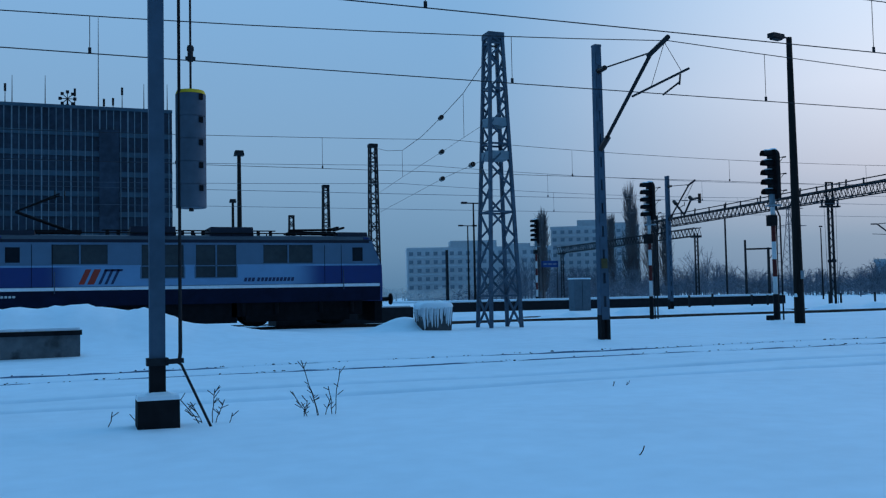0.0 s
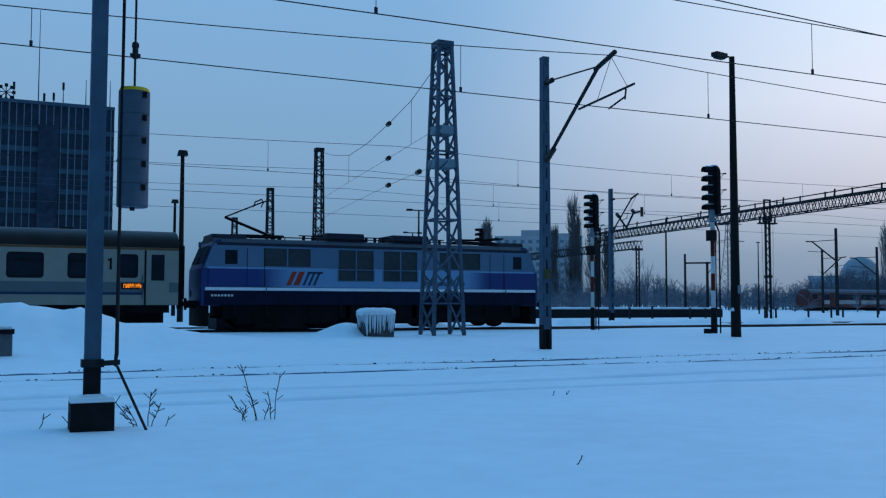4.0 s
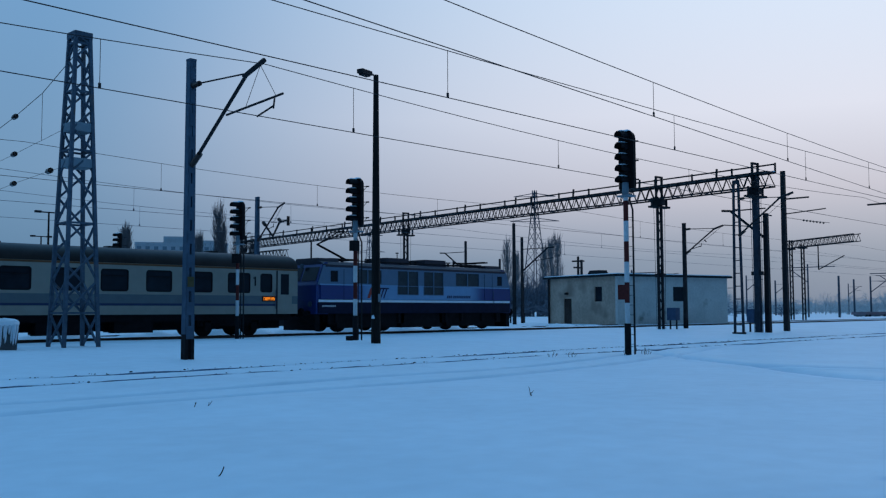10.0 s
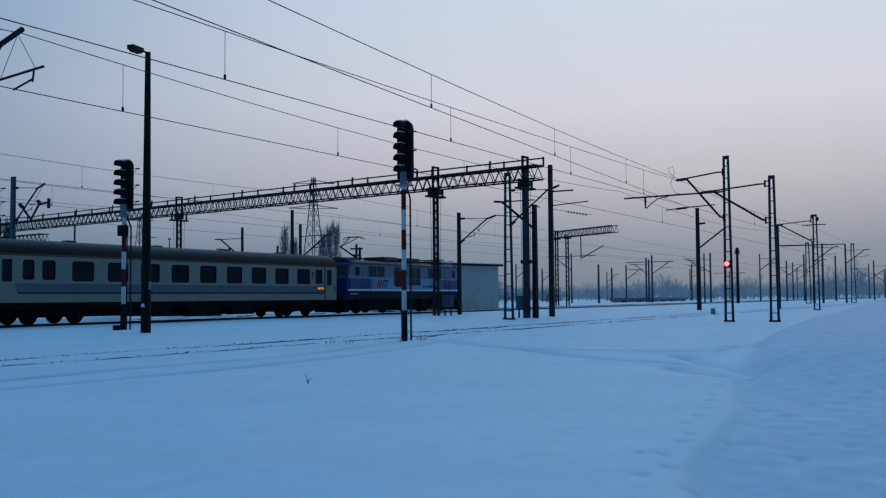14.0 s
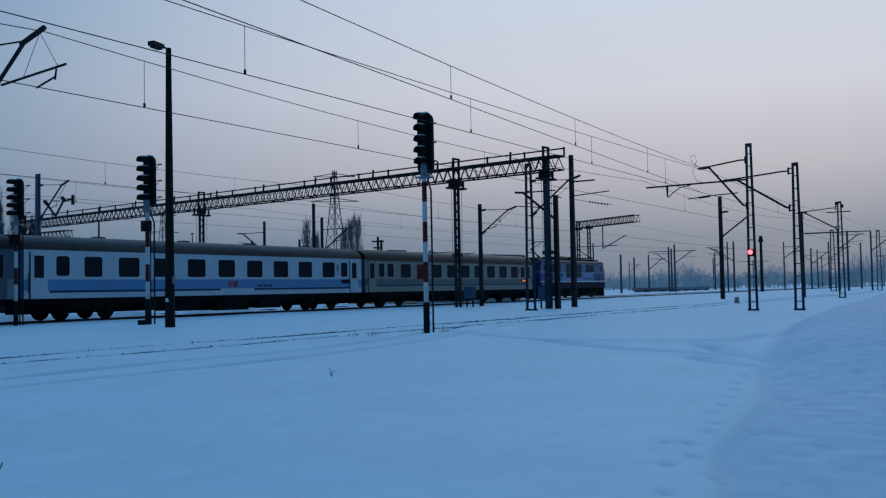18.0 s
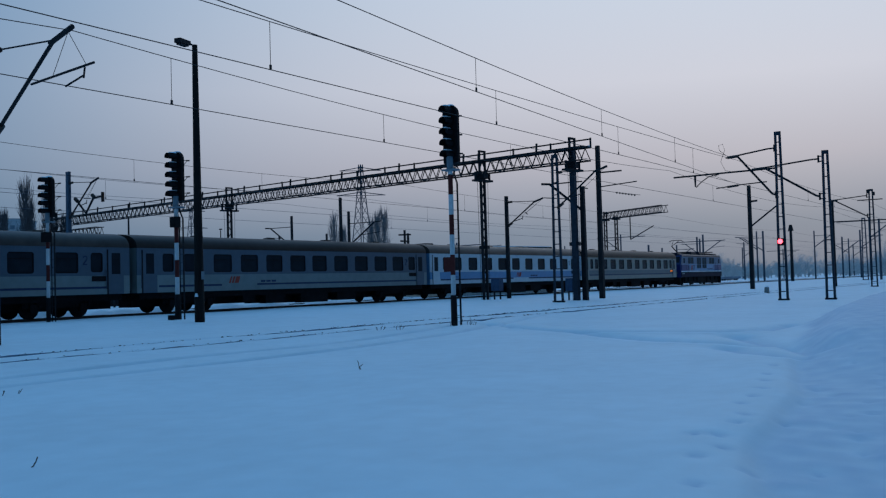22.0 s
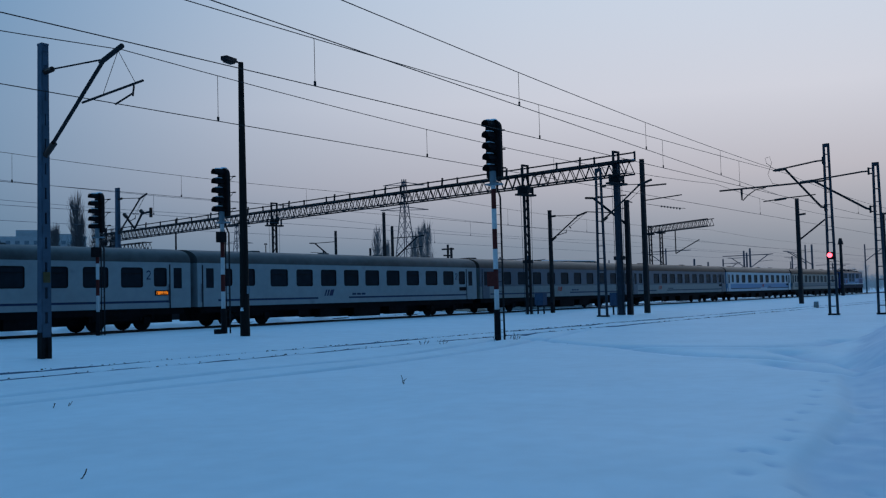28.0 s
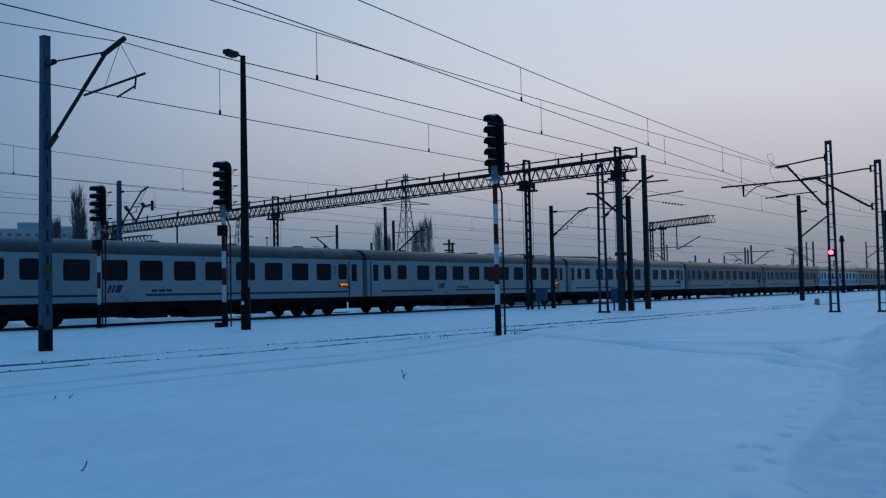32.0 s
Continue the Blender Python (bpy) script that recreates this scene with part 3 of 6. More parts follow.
    # added dark box closes the view to bright snow under the shaded coach
    part("underside_dark_fill", Build().span((-L + 0.4, -0.5, 0.32), (-0.4, 0.5, 0.715)), UNDER, th)
    for x, l_, hh in ((-8.5, 1.8, 0.5), (-11.5, 2.4, 0.55), (-14.8, 1.6, 0.5), (-16.9, 0.9, 0.35)):
        part("equipment_box", Build().box((x, -0.95, 0.74 - hh / 2), (l_, 0.5, hh)), UNDER, th)
        part("equipment_box", Build().box((x + 0.7, 0.95, 0.74 - hh / 2), (l_, 0.5, hh)), UNDER, th)
    for cx in (-3.6, -L + 3.6):
        bogie(th, cx, (-1.25, 1.25), 0.46, COACH_WHEEL)
    # display panel below the first window
    dp = part("display_case", Build().span((-2.1, -SIDE - 0.02, 1.62), (-1.28, -SIDE + 0.02, 1.86)), BLACK, th)
    if led:
        b = Build()
        r_ = random.Random(9)
        for i in range(9):
            x = -2.02 + i * 0.073
            b.span((x, -SIDE - 0.028, 1.665), (x + 0.022, -SIDE - 0.02, r_.choice((1.79, 1.82, 1.82))))
            b.span((x + 0.026, -SIDE - 0.028, r_.choice((1.665, 1.72, 1.78))), (x + 0.06, -SIDE - 0.02, r_.choice((1.79, 1.81, 1.825))))
        part("led_text", b, LED_GLOW, dp, "lit orange display text")
    if line or upper is WHITE_COACH:
        b = Build().span((-2.53, -SIDE - 0.006, 2.35), (-2.45, -SIDE - 0.002, 2.78)).span((-2.6, -SIDE - 0.006, 2.68), (-2.53, -SIDE - 0.002, 2.74))
        part("class_number", b, BLACK, th, "black class numeral 1")
    if logo and upper is not WHITE_COACH:
        arc = [(-2.58 + 0.13 - 0.1 * math.cos(a), 2.68 + 0.1 * math.sin(a)) for a in np.linspace(0.2, math.pi, 6)] + [(-2.36, 2.62), (-2.55, 2.4), (-2.34, 2.4)]
        b = Build()
        for (xa, za), (xb, zb) in zip(arc, arc[1:]):
            b.beam((xa, -SIDE - 0.004, za), (xb, -SIDE - 0.004, zb), 0.008, 0.05)
        part("class_number", b, NAVY, th, "dark class numeral 2")
    if logo:
        b = Build()
        x, col = logo[:2]
        lz = logo[2] if len(logo) > 2 else 1.45
        for i, (dx, w) in enumerate(((0, 0.12), (0.2, 0.13), (0.4, 0.3))):
            b.add([(x + dx, -SIDE - 0.006, lz), (x + dx + w, -SIDE - 0.006, lz), (x + dx + w + 0.15, -SIDE - 0.006, lz + 0.35), (x + dx + 0.15, -SIDE - 0.006, lz + 0.35)], [(0, 1, 2, 3)])
        part("emblem", b, col, th, "slanted emblem bars")
        b = Build()
        for i in range(3):
            b.span((x + 2.4 + i * 0.42, -SIDE - 0.005, lz + 0.02), (x + 2.74 + i * 0.42, -SIDE - 0.002, lz + 0.13))
        part("writing_bars", b, NAVY, th)
    return th


CREAM = mat("cream_coach_paint", (0.25, 0.24, 0.205), 0.5, vary=0.08, scale=3, bump=0.03, spots=((0.22, 0.21, 0.185), 0.7, 0.62))
SAGE = mat("grey_green_coach_paint", (0.095, 0.125, 0.14), 0.5, vary=0.1, scale=3, bump=0.03)
NAVY = mat("navy_stripe_paint", (0.02, 0.035, 0.09), 0.45, vary=0.1, bump=0.02)
ROOF_BROWN = mat("brown_coach_roof", (0.018, 0.014, 0.013), 0.9, vary=0.35, scale=2.5)
ROOF_GREY = mat("grey_green_coach_roof", (0.056, 0.066, 0.071), 0.9, vary=0.3, scale=2.5)
ROOF_WARM = mat("rusty_brown_coach_roof", (0.05, 0.040, 0.036), 0.9, vary=0.3, scale=2.5)
ORANGE_LINE = mat("orange_cantrail_paint", (0.16, 0.075, 0.035), 0.6, vary=0.2)
WHITE_COACH = mat("white_coach_paint", (0.52, 0.57, 0.62), 0.5, vary=0.08, scale=3, bump=0.03, spots=((0.42, 0.46, 0.50), 0.7, 0.62))
PALE_GREY = mat("pale_grey_coach_paint", (0.275, 0.315, 0.34), 0.5, vary=0.09, scale=3, bump=0.03, spots=((0.17, 0.19, 0.195), 0.7, 0.62))
IC_BLUE = mat("light_blue_coach_paint", (0.12, 0.27, 0.48), 0.5, vary=0.08, scale=3, bump=0.03)
STEEL_BLUE = mat("steel_blue_coach_paint", (0.068, 0.098, 0.135), 0.5, vary=0.1, scale=3, bump=0.03)
# dimness of the coach inside is put into this colour
INSIDE = mat("painted_dim_interior", (0.034, 0.037, 0.042), 0.8, vary=0.3, scale=1.2)
LOGO_RED = mat("red_emblem_paint", (0.32, 0.045, 0.03), 0.5, vary=0.05, bump=0)
LOGO_NAVY = mat("navy_emblem_paint", (0.03, 0.04, 0.10), 0.5, vary=0.05, bump=0)
COACH_WHEEL = wheel_mesh(0.46)
DULL_GREY = mat("dull_grey_coach_paint", (0.185, 0.22, 0.225), 0.5, vary=0.1, scale=3, bump=0.03, spots=((0.15, 0.17, 0.17), 0.7, 0.62))
lacquer(0.48, 0.26, ROOF_GREY, ROOF_WARM)
lacquer(0.5, 0.2, ROOF_BROWN)
lacquer(0.38, 0.45, CREAM, SAGE, WHITE_COACH, PALE_GREY, DULL_GREY, IC_BLUE, STEEL_BLUE)

WIN_A = [(2.75, 4.0), (4.8, 6.05), (6.85, 8.1), (8.9, 10.15), (10.95, 12.2), (13.0, 14.25), (15.05, 16.3), (17.1, 18.35), (19.15, 20.4)]
SMALL_A = [(1.5, 2.2), (21.3, 22.0), (22.4, 23.0)]
WIN_B = [(2.8, 4.0), (5.0, 6.25), (7.2, 8.45), (9.4, 10.65), (11.6, 12.85), (13.8, 15.05), (16.0, 17.25), (18.2, 19.45), (20.4, 21.4)]
SMALL_B = [(1.5, 2.15), (22.2, 22.9)]
WIN_C = [(2.75, 3.95), (4.6, 5.9), (6.6, 7.9), (8.6, 9.9), (10.6, 11.9), (12.5, 13.8), (14.45, 15.75), (16.4, 17.7), (18.35, 19.65)]
SMALL_C = [(1.4, 2.15), (20.75, 21.65), (22.3, 23.0)]
coaches = [
    coach("coach", "cream and grey-green first-class coach with a brown roof", CREAM, SAGE, NAVY, CREAM, ROOF_BROWN, WIN_A, SMALL_A, 1.4, led=True, line=ORANGE_LINE),
    coach("coach", "white coach with a light blue lower band", WHITE_COACH, IC_BLUE, NAVY, WHITE_COACH, ROOF_WARM, WIN_B, SMALL_B, 1.28, logo=(-12.2, LOGO_RED)),
    coach("coach", "steel-blue and grey coach with a dark stripe", STEEL_BLUE, DULL_GREY, NAVY, DULL_GREY, ROOF_BROWN, WIN_C, SMALL_C, 1.28, logo=(-18.6, LOGO_RED, 1.42)),
    coach("coach", "pale grey coach with a dark stripe and dirty roof", STEEL_BLUE, DULL_GREY, NAVY, DULL_GREY, ROOF_WARM, WIN_B, SMALL_B, 1.28, logo=(-13.5, LOGO_RED)),
    coach("coach", "pale grey coach with a navy stripe and emblem", PALE_GREY, PALE_GREY, NAVY, PALE_GREY, ROOF_GREY, WIN_C, SMALL_C, 1.28, logo=(-15.5, LOGO_NAVY)),
    coach("coach", "pale grey coach with a lit orange display", PALE_GREY, PALE_GREY, NAVY, PALE_GREY, ROOF_GREY, WIN_C, SMALL_C, 1.28, led=True, logo=(-17.5, LOGO_NAVY)),
    coach("coach", "pale grey coach with a grey-green roof and lit display", PALE_GREY, PALE_GREY, NAVY, PALE_GREY, ROOF_GREY, WIN_C, SMALL_C, 1.28, led=True, logo=(-17.5, LOGO_NAVY)),
]

LOCO_GREY = mat("blue_grey_loco_paint", (0.085, 0.15, 0.235), 0.6, vary=0.08, scale=3, bump=0.02)
LOCO_PALE = mat("pale_blue_loco_paint", (0.16, 0.30, 0.49), 0.6, vary=0.06, scale=3, bump=0.02)
LOCO_NAVY = mat("deep_blue_loco_paint", (0.005, 0.026, 0.15), 0.6, vary=0.08, scale=3, bump=0.02)
LOCO_ROOF = mat("dark_blue_loco_roof", (0.008, 0.012, 0.028), 0.7, vary=0.3, scale=3)
LOCO_WHITE = mat("white_loco_line", (0.75, 0.80, 0.86), 0.5, vary=0.08, bump=0.02)
SKIRT = mat("dark_navy_loco_skirt", (0.004, 0.008, 0.028), 0.6, vary=0.3, scale=3)
GRILLE = mat("dark_grille", (0.045, 0.055, 0.062), 0.6, 0.2, vary=0.2)


DEEP, PALE = (0.005, 0.026, 0.15), (0.16, 0.30, 0.49)


def fading_paint(name, x_deep, x_pale):
    """Sprayed band that runs from deep to pale blue along the body."""
    m = mat(name, PALE, 0.6, vary=0.06, scale=3, bump=0.02)
    n, l = m.node_tree.nodes, m.node_tree.links
    base = n["Principled BSDF"].inputs["Base Color"]
    tc, sep, run, mx = n.new("ShaderNodeTexCoord"), n.new("ShaderNodeSeparateXYZ"), n.new("ShaderNodeMapRange"), n.new("ShaderNodeMix")
    run.interpolation_type = "SMOOTHSTEP"
    run.inputs[1].default_value, run.inputs[2].default_value = x_deep, x_pale
    mx.data_type = "RGBA"
    mx.inputs[6].default_value = (*DEEP, 1)
    l.new(tc.outputs["Object"], sep.inputs[0])
    l.new(sep.outputs[0], run.inputs[0])
    l.new(run.outputs[0], mx.inputs[0])
    l.new(base.links[0].from_socket, mx.inputs[7])
    l.new(mx.outputs[2], base)
    return m


FADE_REAR, FADE_FRONT = fading_paint("rear_band_fade", -13.3, -11.5), fading_paint("front_band_fade", -2.7, -4.2)


lacquer(0.4, 0.5, LOCO_GREY, LOCO_PALE, LOCO_NAVY, FADE_REAR, FADE_FRONT)
lacquer(0.5, 0.3, LOCO_ROOF)


def locomotive():
    th = tagged(new_at("locomotive", pose(0, 38.95, 0)), "blue and grey electric locomotive with a raised pantograph", "locomotive")
    A, Z = -15.4, -0.3          # body ends
    zb, zw, zt, ze = 1.58, 2.48, 3.38, 3.62
    wins = [(-13.0, -11.0, 2.56, 3.32), (-9.85, -8.25, 2.02, 3.32), (-7.85, -6.25, 2.02, 3.32), (-5.25, -3.2, 2.56, 3.32), (-14.55, -14.0, 2.62, 3.22), (-1.6, -1.1, 2.62, 3.22)]
    sides("upper_side", LOCO_GREY, th, A + 0.55, Z - 0.55, zw, zt, holes=wins)
    sides("rear_band", LOCO_NAVY, th, A + 0.25, -13.3, 1.74, zw, label="deep blue band")
    sides("front_band", LOCO_NAVY, th, -2.7, Z - 0.25, 1.74, zw, label="deep blue band")
    sides("fading_band", FADE_REAR, th, -13.3, -11.5, 1.74, zw)
    sides("fading_band", FADE_FRONT, th, -4.18, -2.7, 1.74, zw)
    sides("middle_band", LOCO_PALE, th, -11.5, -4.18, 1.74, zw, holes=wins)
    sides("white_line", LOCO_WHITE, th, A + 0.12, Z - 0.12, 1.60, 1.72, y=SIDE + 0.012, label="white line along the sill")
    sides("lower_side", SKIRT, th, A + 0.1, Z - 0.1, 1.02, 1.60, label="dark navy sill panel")
    sides("waist_line", LOCO_PALE, th, A + 0.2, Z - 0.2, 2.46, 2.53, y=SIDE + 0.006, holes=[(w[0], w[1], 2.4, 2.6) for w in wins[1:3]])
    for x, s in ((Z, 1), (A, -1)):
        for y in (-SIDE, SIDE):
            q = y * 0.999
            part("cab_side", Build().add([(x - s * 0.55, q, 2.48), (x - s * 0.06, q, 2.48), (x - s * 0.44, q, 3.46), (x - s * 0.55, q, 3.46), (x - s * 0.55, q * 0.97, 2.48), (x - s * 0.06, q * 0.97, 2.48), (x - s * 0.44, q * 0.97, 3.46), (x - s * 0.55, q * 0.97, 3.46)],
                 [(0, 1, 2, 3), (4, 5, 6, 7), (0, 1, 5, 4), (1, 2, 6, 5), (2, 3, 7, 6), (3, 0, 4, 7)]), LOCO_GREY, th)
    # raked cab ends
    for x, s in ((Z, 1), (A, -1)):
        prof = [(0, 1.0), (0.02, 1.7), (0.0, 2.45), (-0.42, 3.5), (-0.6, 3.62), (-0.75, 3.62), (-0.75, 1.0)]
        b = Build()
        n = len(prof)
        pts = []
        for y in (-1.40, 1.40):
            pts += [(x + s * dx, y * (0.99 if z < 2.5 else 0.97), z) for dx, z in prof]
        b.add(pts, [(i, (i + 1) % n, n + (i + 1) % n, n + i) for i in range(n)] + [tuple(range(n)), tuple(range(2 * n - 1, n - 1, -1))])
        cab = part("cab_end", b, LOCO_NAVY, th, "deep blue raked cab front")
        b = Build()
        for y0, y1 in ((-1.25, -0.08), (0.08, 1.25)):
            b.add([(x + s * (-0.07 + 0.015), y0, 2.68), (x + s * (-0.07 + 0.015), y1, 2.68), (x + s * (-0.36 + 0.015), y1, 3.38), (x + s * (-0.36 + 0.015), y0, 3.38)], [(0, 1, 2, 3)])
        part("windscreen", b, GLASS, cab)
        b = Build()
        for y in (-0.95, 0.95):
            b.tube((x, y, 1.5), (x + s * 0.06, y, 1.5), 0.14, 14)
        b.tube((x - s * 0.2, 0, 3.45), (x - s * 0.12, 0, 3.45), 0.12, 12)
        part("headlights", b, STEEL, cab)
        for y in (-0.87, 0.87):
            b = Build().tube((x, y, 1.06), (x + s * 0.5, y, 1.06), 0.09, 10)
            b.tube((x + s * 0.5, y, 1.06), (x + s * 0.56, y, 1.06), 0.24, 14)
            part("buffer", b, UNDER, cab)
        part("coupling", Build().box((x + s * 0.2, 0, 1.05), (0.4, 0.3, 0.3)), UNDER, cab)
        b = Build()
        b.box((x - s * 0.15, 0, 0.60), (0.3, 2.6, 0.85))
        part("snow_plough", b, UNDER, cab)
    # roof with raised equipment
    prof = [(SIDE, zt)] + [(1.42, 3.5), (1.2, 3.64), (0.9, 3.7), (-0.9, 3.7), (-1.2, 3.64), (-1.42, 3.5)] + [(-SIDE, zt)]
    roof = part("roof", Build().prism(prof, A + 0.45, Z - 0.45), LOCO_ROOF, th)
    for x0, x1, h in ((-10.2, -8.5, 0.38), (-7.2, -5.5, 0.38), (A + 0.45, A + 1.85, 0.2), (Z - 1.75, Z - 0.45, 0.2)):
        b = Build()
        b.add([(x0, -0.95, 3.66), (x1, -0.95, 3.66), (x1, 0.95, 3.66), (x0, 0.95, 3.66), (x0 + 0.02, -0.88, 3.66 + h), (x1 - 0.02, -0.88, 3.66 + h), (x1 - 0.02, 0.88, 3.66 + h), (x0 + 0.02, 0.88, 3.66 + h)],
              [(0, 1, 2, 3), (4, 5, 6, 7), (0, 1, 5, 4), (1, 2, 6, 5), (2, 3, 7, 6), (3, 0, 4, 7)])
        part("roof_box", b, LOCO_ROOF, roof)
    b = Build()
    for x in (-11.0, -10.6, -8.2, -7.8, -7.4, -5.2, -4.7):
        b.tube((x, -0.3, 3.66), (x, -0.3, 3.92), 0.07, 8)
    b.tube((-11.2, -0.3, 3.93), (-4.5, -0.3, 3.93), 0.025, 6)
    part("busbar", b, BLACK, roof, "roof busbar on insulators")
    for s in (-1, 1):
        b = Build()
        b.tube((A + 1.9, s * 1.0, 3.78), (Z - 1.9, s * 1.0, 3.78), 0.025, 6)
        for x in np.arange(A + 2, Z - 1.9, 1.4):
            b.tube((x, s * 1.0, 3.62), (x, s * 1.0, 3.78), 0.02, 6)
        part("roof_rail", b, BLACK, roof)

    def pantograph(cx, s, up):
        b = Build()
        for y in (-0.55, 0.55):
            b.beam((cx - 0.95, y, 3.86), (cx + 0.95, y, 3.86), 0.08)
            for x in (-0.8, 0.8):
                b.tube((cx + x, y, 3.64), (cx + x, y, 3.86), 0.09, 8)
        for x in (-0.95, 0, 0.95):
            b.beam((cx + x, -0.55, 3.86), (cx + x, 0.55, 3.86), 0.07)
        pg = part("pantograph", b, BLACK, roof, "raised pantograph" if up else "folded pantograph")
        if not up:
            b = Build()
            b.beam((cx - 0.9, 0, 3.98), (cx + 1.1, 0, 4.02), 0.09)
            b.beam((cx + 1.0, -0.8, 4.05), (cx + 1.0, 0.8, 4.05), 0.1)
            b.beam((cx + 1.25, -0.8, 4.05), (cx + 1.25, 0.8, 4.05), 0.08)
            part("folded_arm", b, BLACK, pg)
            return
        knee, head = (cx - s * 1.35, 0, 4.62), (cx + s * 0.2, 0, 5.3)
        b = Build()
        b.tube((cx + s * 0.55, 0, 3.9), knee, 0.06, 8)
        part("lower_arm", b, BLACK, pg)
        b = Build()
        for y in (-0.35, 0.35):
            b.tube(knee, (head[0], y, head[2]), 0.03, 8)
        part("upper_arm", b, BLACK, pg)
        b = Build()
        for dx in (-0.17, 0.17):
            b.tube((head[0] + dx, -0.55, head[2] + 0.06), (head[0] + dx, 0.55, head[2] + 0.06), 0.03, 6)
            for y in (-1, 1):
                b.tube((head[0] + dx, y * 0.55, head[2] + 0.06), (head[0] + dx, y * 0.85, head[2] - 0.12), 0.025, 6)
        part("collector_head", b, BLACK, pg)

    pantograph(-12.9, 1, True)
    pantograph(-3.0, 1, False)
    # windows: grilles and cab panes
    for i, (x0, x1, za, zc) in enumerate(wins):
        for s in (-1, 1):
            b = Build()
            y = s * (SIDE - 0.03)
            lo, hi = sorted((y, y - s * 0.03))
            cols = 2 if x1 - x0 > 1 else 1
            wx = (x1 - x0) / cols
            rows = [(za, zc)] if zc - za < 1 else [(za, 2.46), (2.52, zc)]
            win = part("window" if cols == 1 else "grille", Build().span((x0, lo - 0.002, za), (x1, hi - 0.01, zc)), GLASS if cols == 1 else GRILLE, th)
            fr = Build()
            yo, yi = sorted((s * (SIDE + 0.004), s * (SIDE - 0.03)))
            for k in range(cols + 1):
                xc = x0 + k * wx
                fr.span((xc - 0.03, yo, za), (xc + 0.03, yi, zc))
            for zc_ in {za, zc} | ({2.49} if len(rows) == 2 else set()):
                fr.span((x0, yo, zc_ - 0.02), (x1, yi, zc_ + 0.02))
            part("frame", fr, LOCO_GREY, win)
    # doors
    for x0 in (A + 1.75, Z - 2.45):
        for s in (-1, 1):
            b = Build()
            y0_, y1_ = sorted((s * (SIDE + 0.008), s * (SIDE + 0.001)))
            b.span((x0, y0_, 1.45), (x0 + 0.02, y1_, 3.3))
            b.span((x0 + 0.7, y0_, 1.45), (x0 + 0.72, y1_, 3.3))
            dr = part("door_joint", b, BLACK, th)
            part("grab_rail", Build().tube((x0 + 0.78, s * (SIDE + 0.06), 1.5), (x0 + 0.78, s * (SIDE + 0.06), 2.3), 0.018, 6), STEEL, dr)
    # underframe
    b = Build()
    b.span((A + 0.1, -1.38, 1.05), (Z - 0.1, 1.38, 1.60))
    # tank deepened and a box added to fill in the shade below
    b.span((-9.45, -1.3, 0.24), (-6.25, 1.3, 1.05))
    b.span((-14.6, -0.95, 0.58), (-1.1, 0.95, 1.06))
    part("underframe", b, UNDER, th, "black underframe, tanks and dark fill for the shade below")
    wheel = wheel_mesh(0.6)
    for cx in (-11.9, -3.8):
        bogie(th, cx, (-1.6, 1.6), 0.66, wheel)
        for s in (-1, 1):
            part("bogie_frame", Build().box((cx, s * 1.25, 0.8), (5.3, 0.1, 0.66)).box((cx, s * 1.28, 0.42), (4.2, 0.08, 0.3)), UNDER, th)
            for q in (-2.2, -0.9, 0.9, 2.2):
                part("spring", Build().tube((cx + q, s * 1.34, 0.55), (cx + q, s * 1.34, 1.0), 0.09, 8), UNDER, th)
    # writing and emblem
    b = Build()
    for i in range(13):
        x = -6.0 + i * 0.15 + (0.06 if i > 2 else 0)
        b.add([(x, -SIDE - 0.008, 1.86), (x + 0.11, -SIDE - 0.008, 1.86), (x + 0.15, -SIDE - 0.008, 2.01), (x + 0.04, -SIDE - 0.008, 2.01)], [(0, 1, 2, 3)])
    part("writing_bars", b, LOGO_NAVY, th, "dark blue bars of writing")
    for i, (dx, w, m) in enumerate(((0, 0.2, LOGO_RED), (0.3, 0.24, LOGO_RED), (0.68, 0.1, LOGO_NAVY), (0.9, 0.1, LOGO_NAVY), (1.12, 0.1, LOGO_NAVY))):
        x = -12.05 + dx
        b = Build().add([(x, -SIDE - 0.008, 1.82), (x + w, -SIDE - 0.008, 1.82), (x + w + 0.25, -SIDE - 0.008, 2.38), (x + 0.25, -SIDE - 0.008, 2.38)], [(0, 1, 2, 3)])
        if i > 1:
            b.add([(x + 0.2, -SIDE - 0.008, 2.3), (x + 0.42, -SIDE - 0.008, 2.3), (x + 0.45, -SIDE - 0.008, 2.38), (x + 0.24, -SIDE - 0.008, 2.38)], [(0, 1, 2, 3)])
        part("emblem", b, m, th)
    b = Build()
    for i in range(7):
        b.span((A + 0.35 + i * 0.13, -SIDE - 0.006, 1.36), (A + 0.35 + i * 0.13 + 0.09, -SIDE - 0.002, 1.44))
    part("number_bars", b, WHITE_PAINT, th, "small pale bars of writing")
    return th


loco = locomotive()


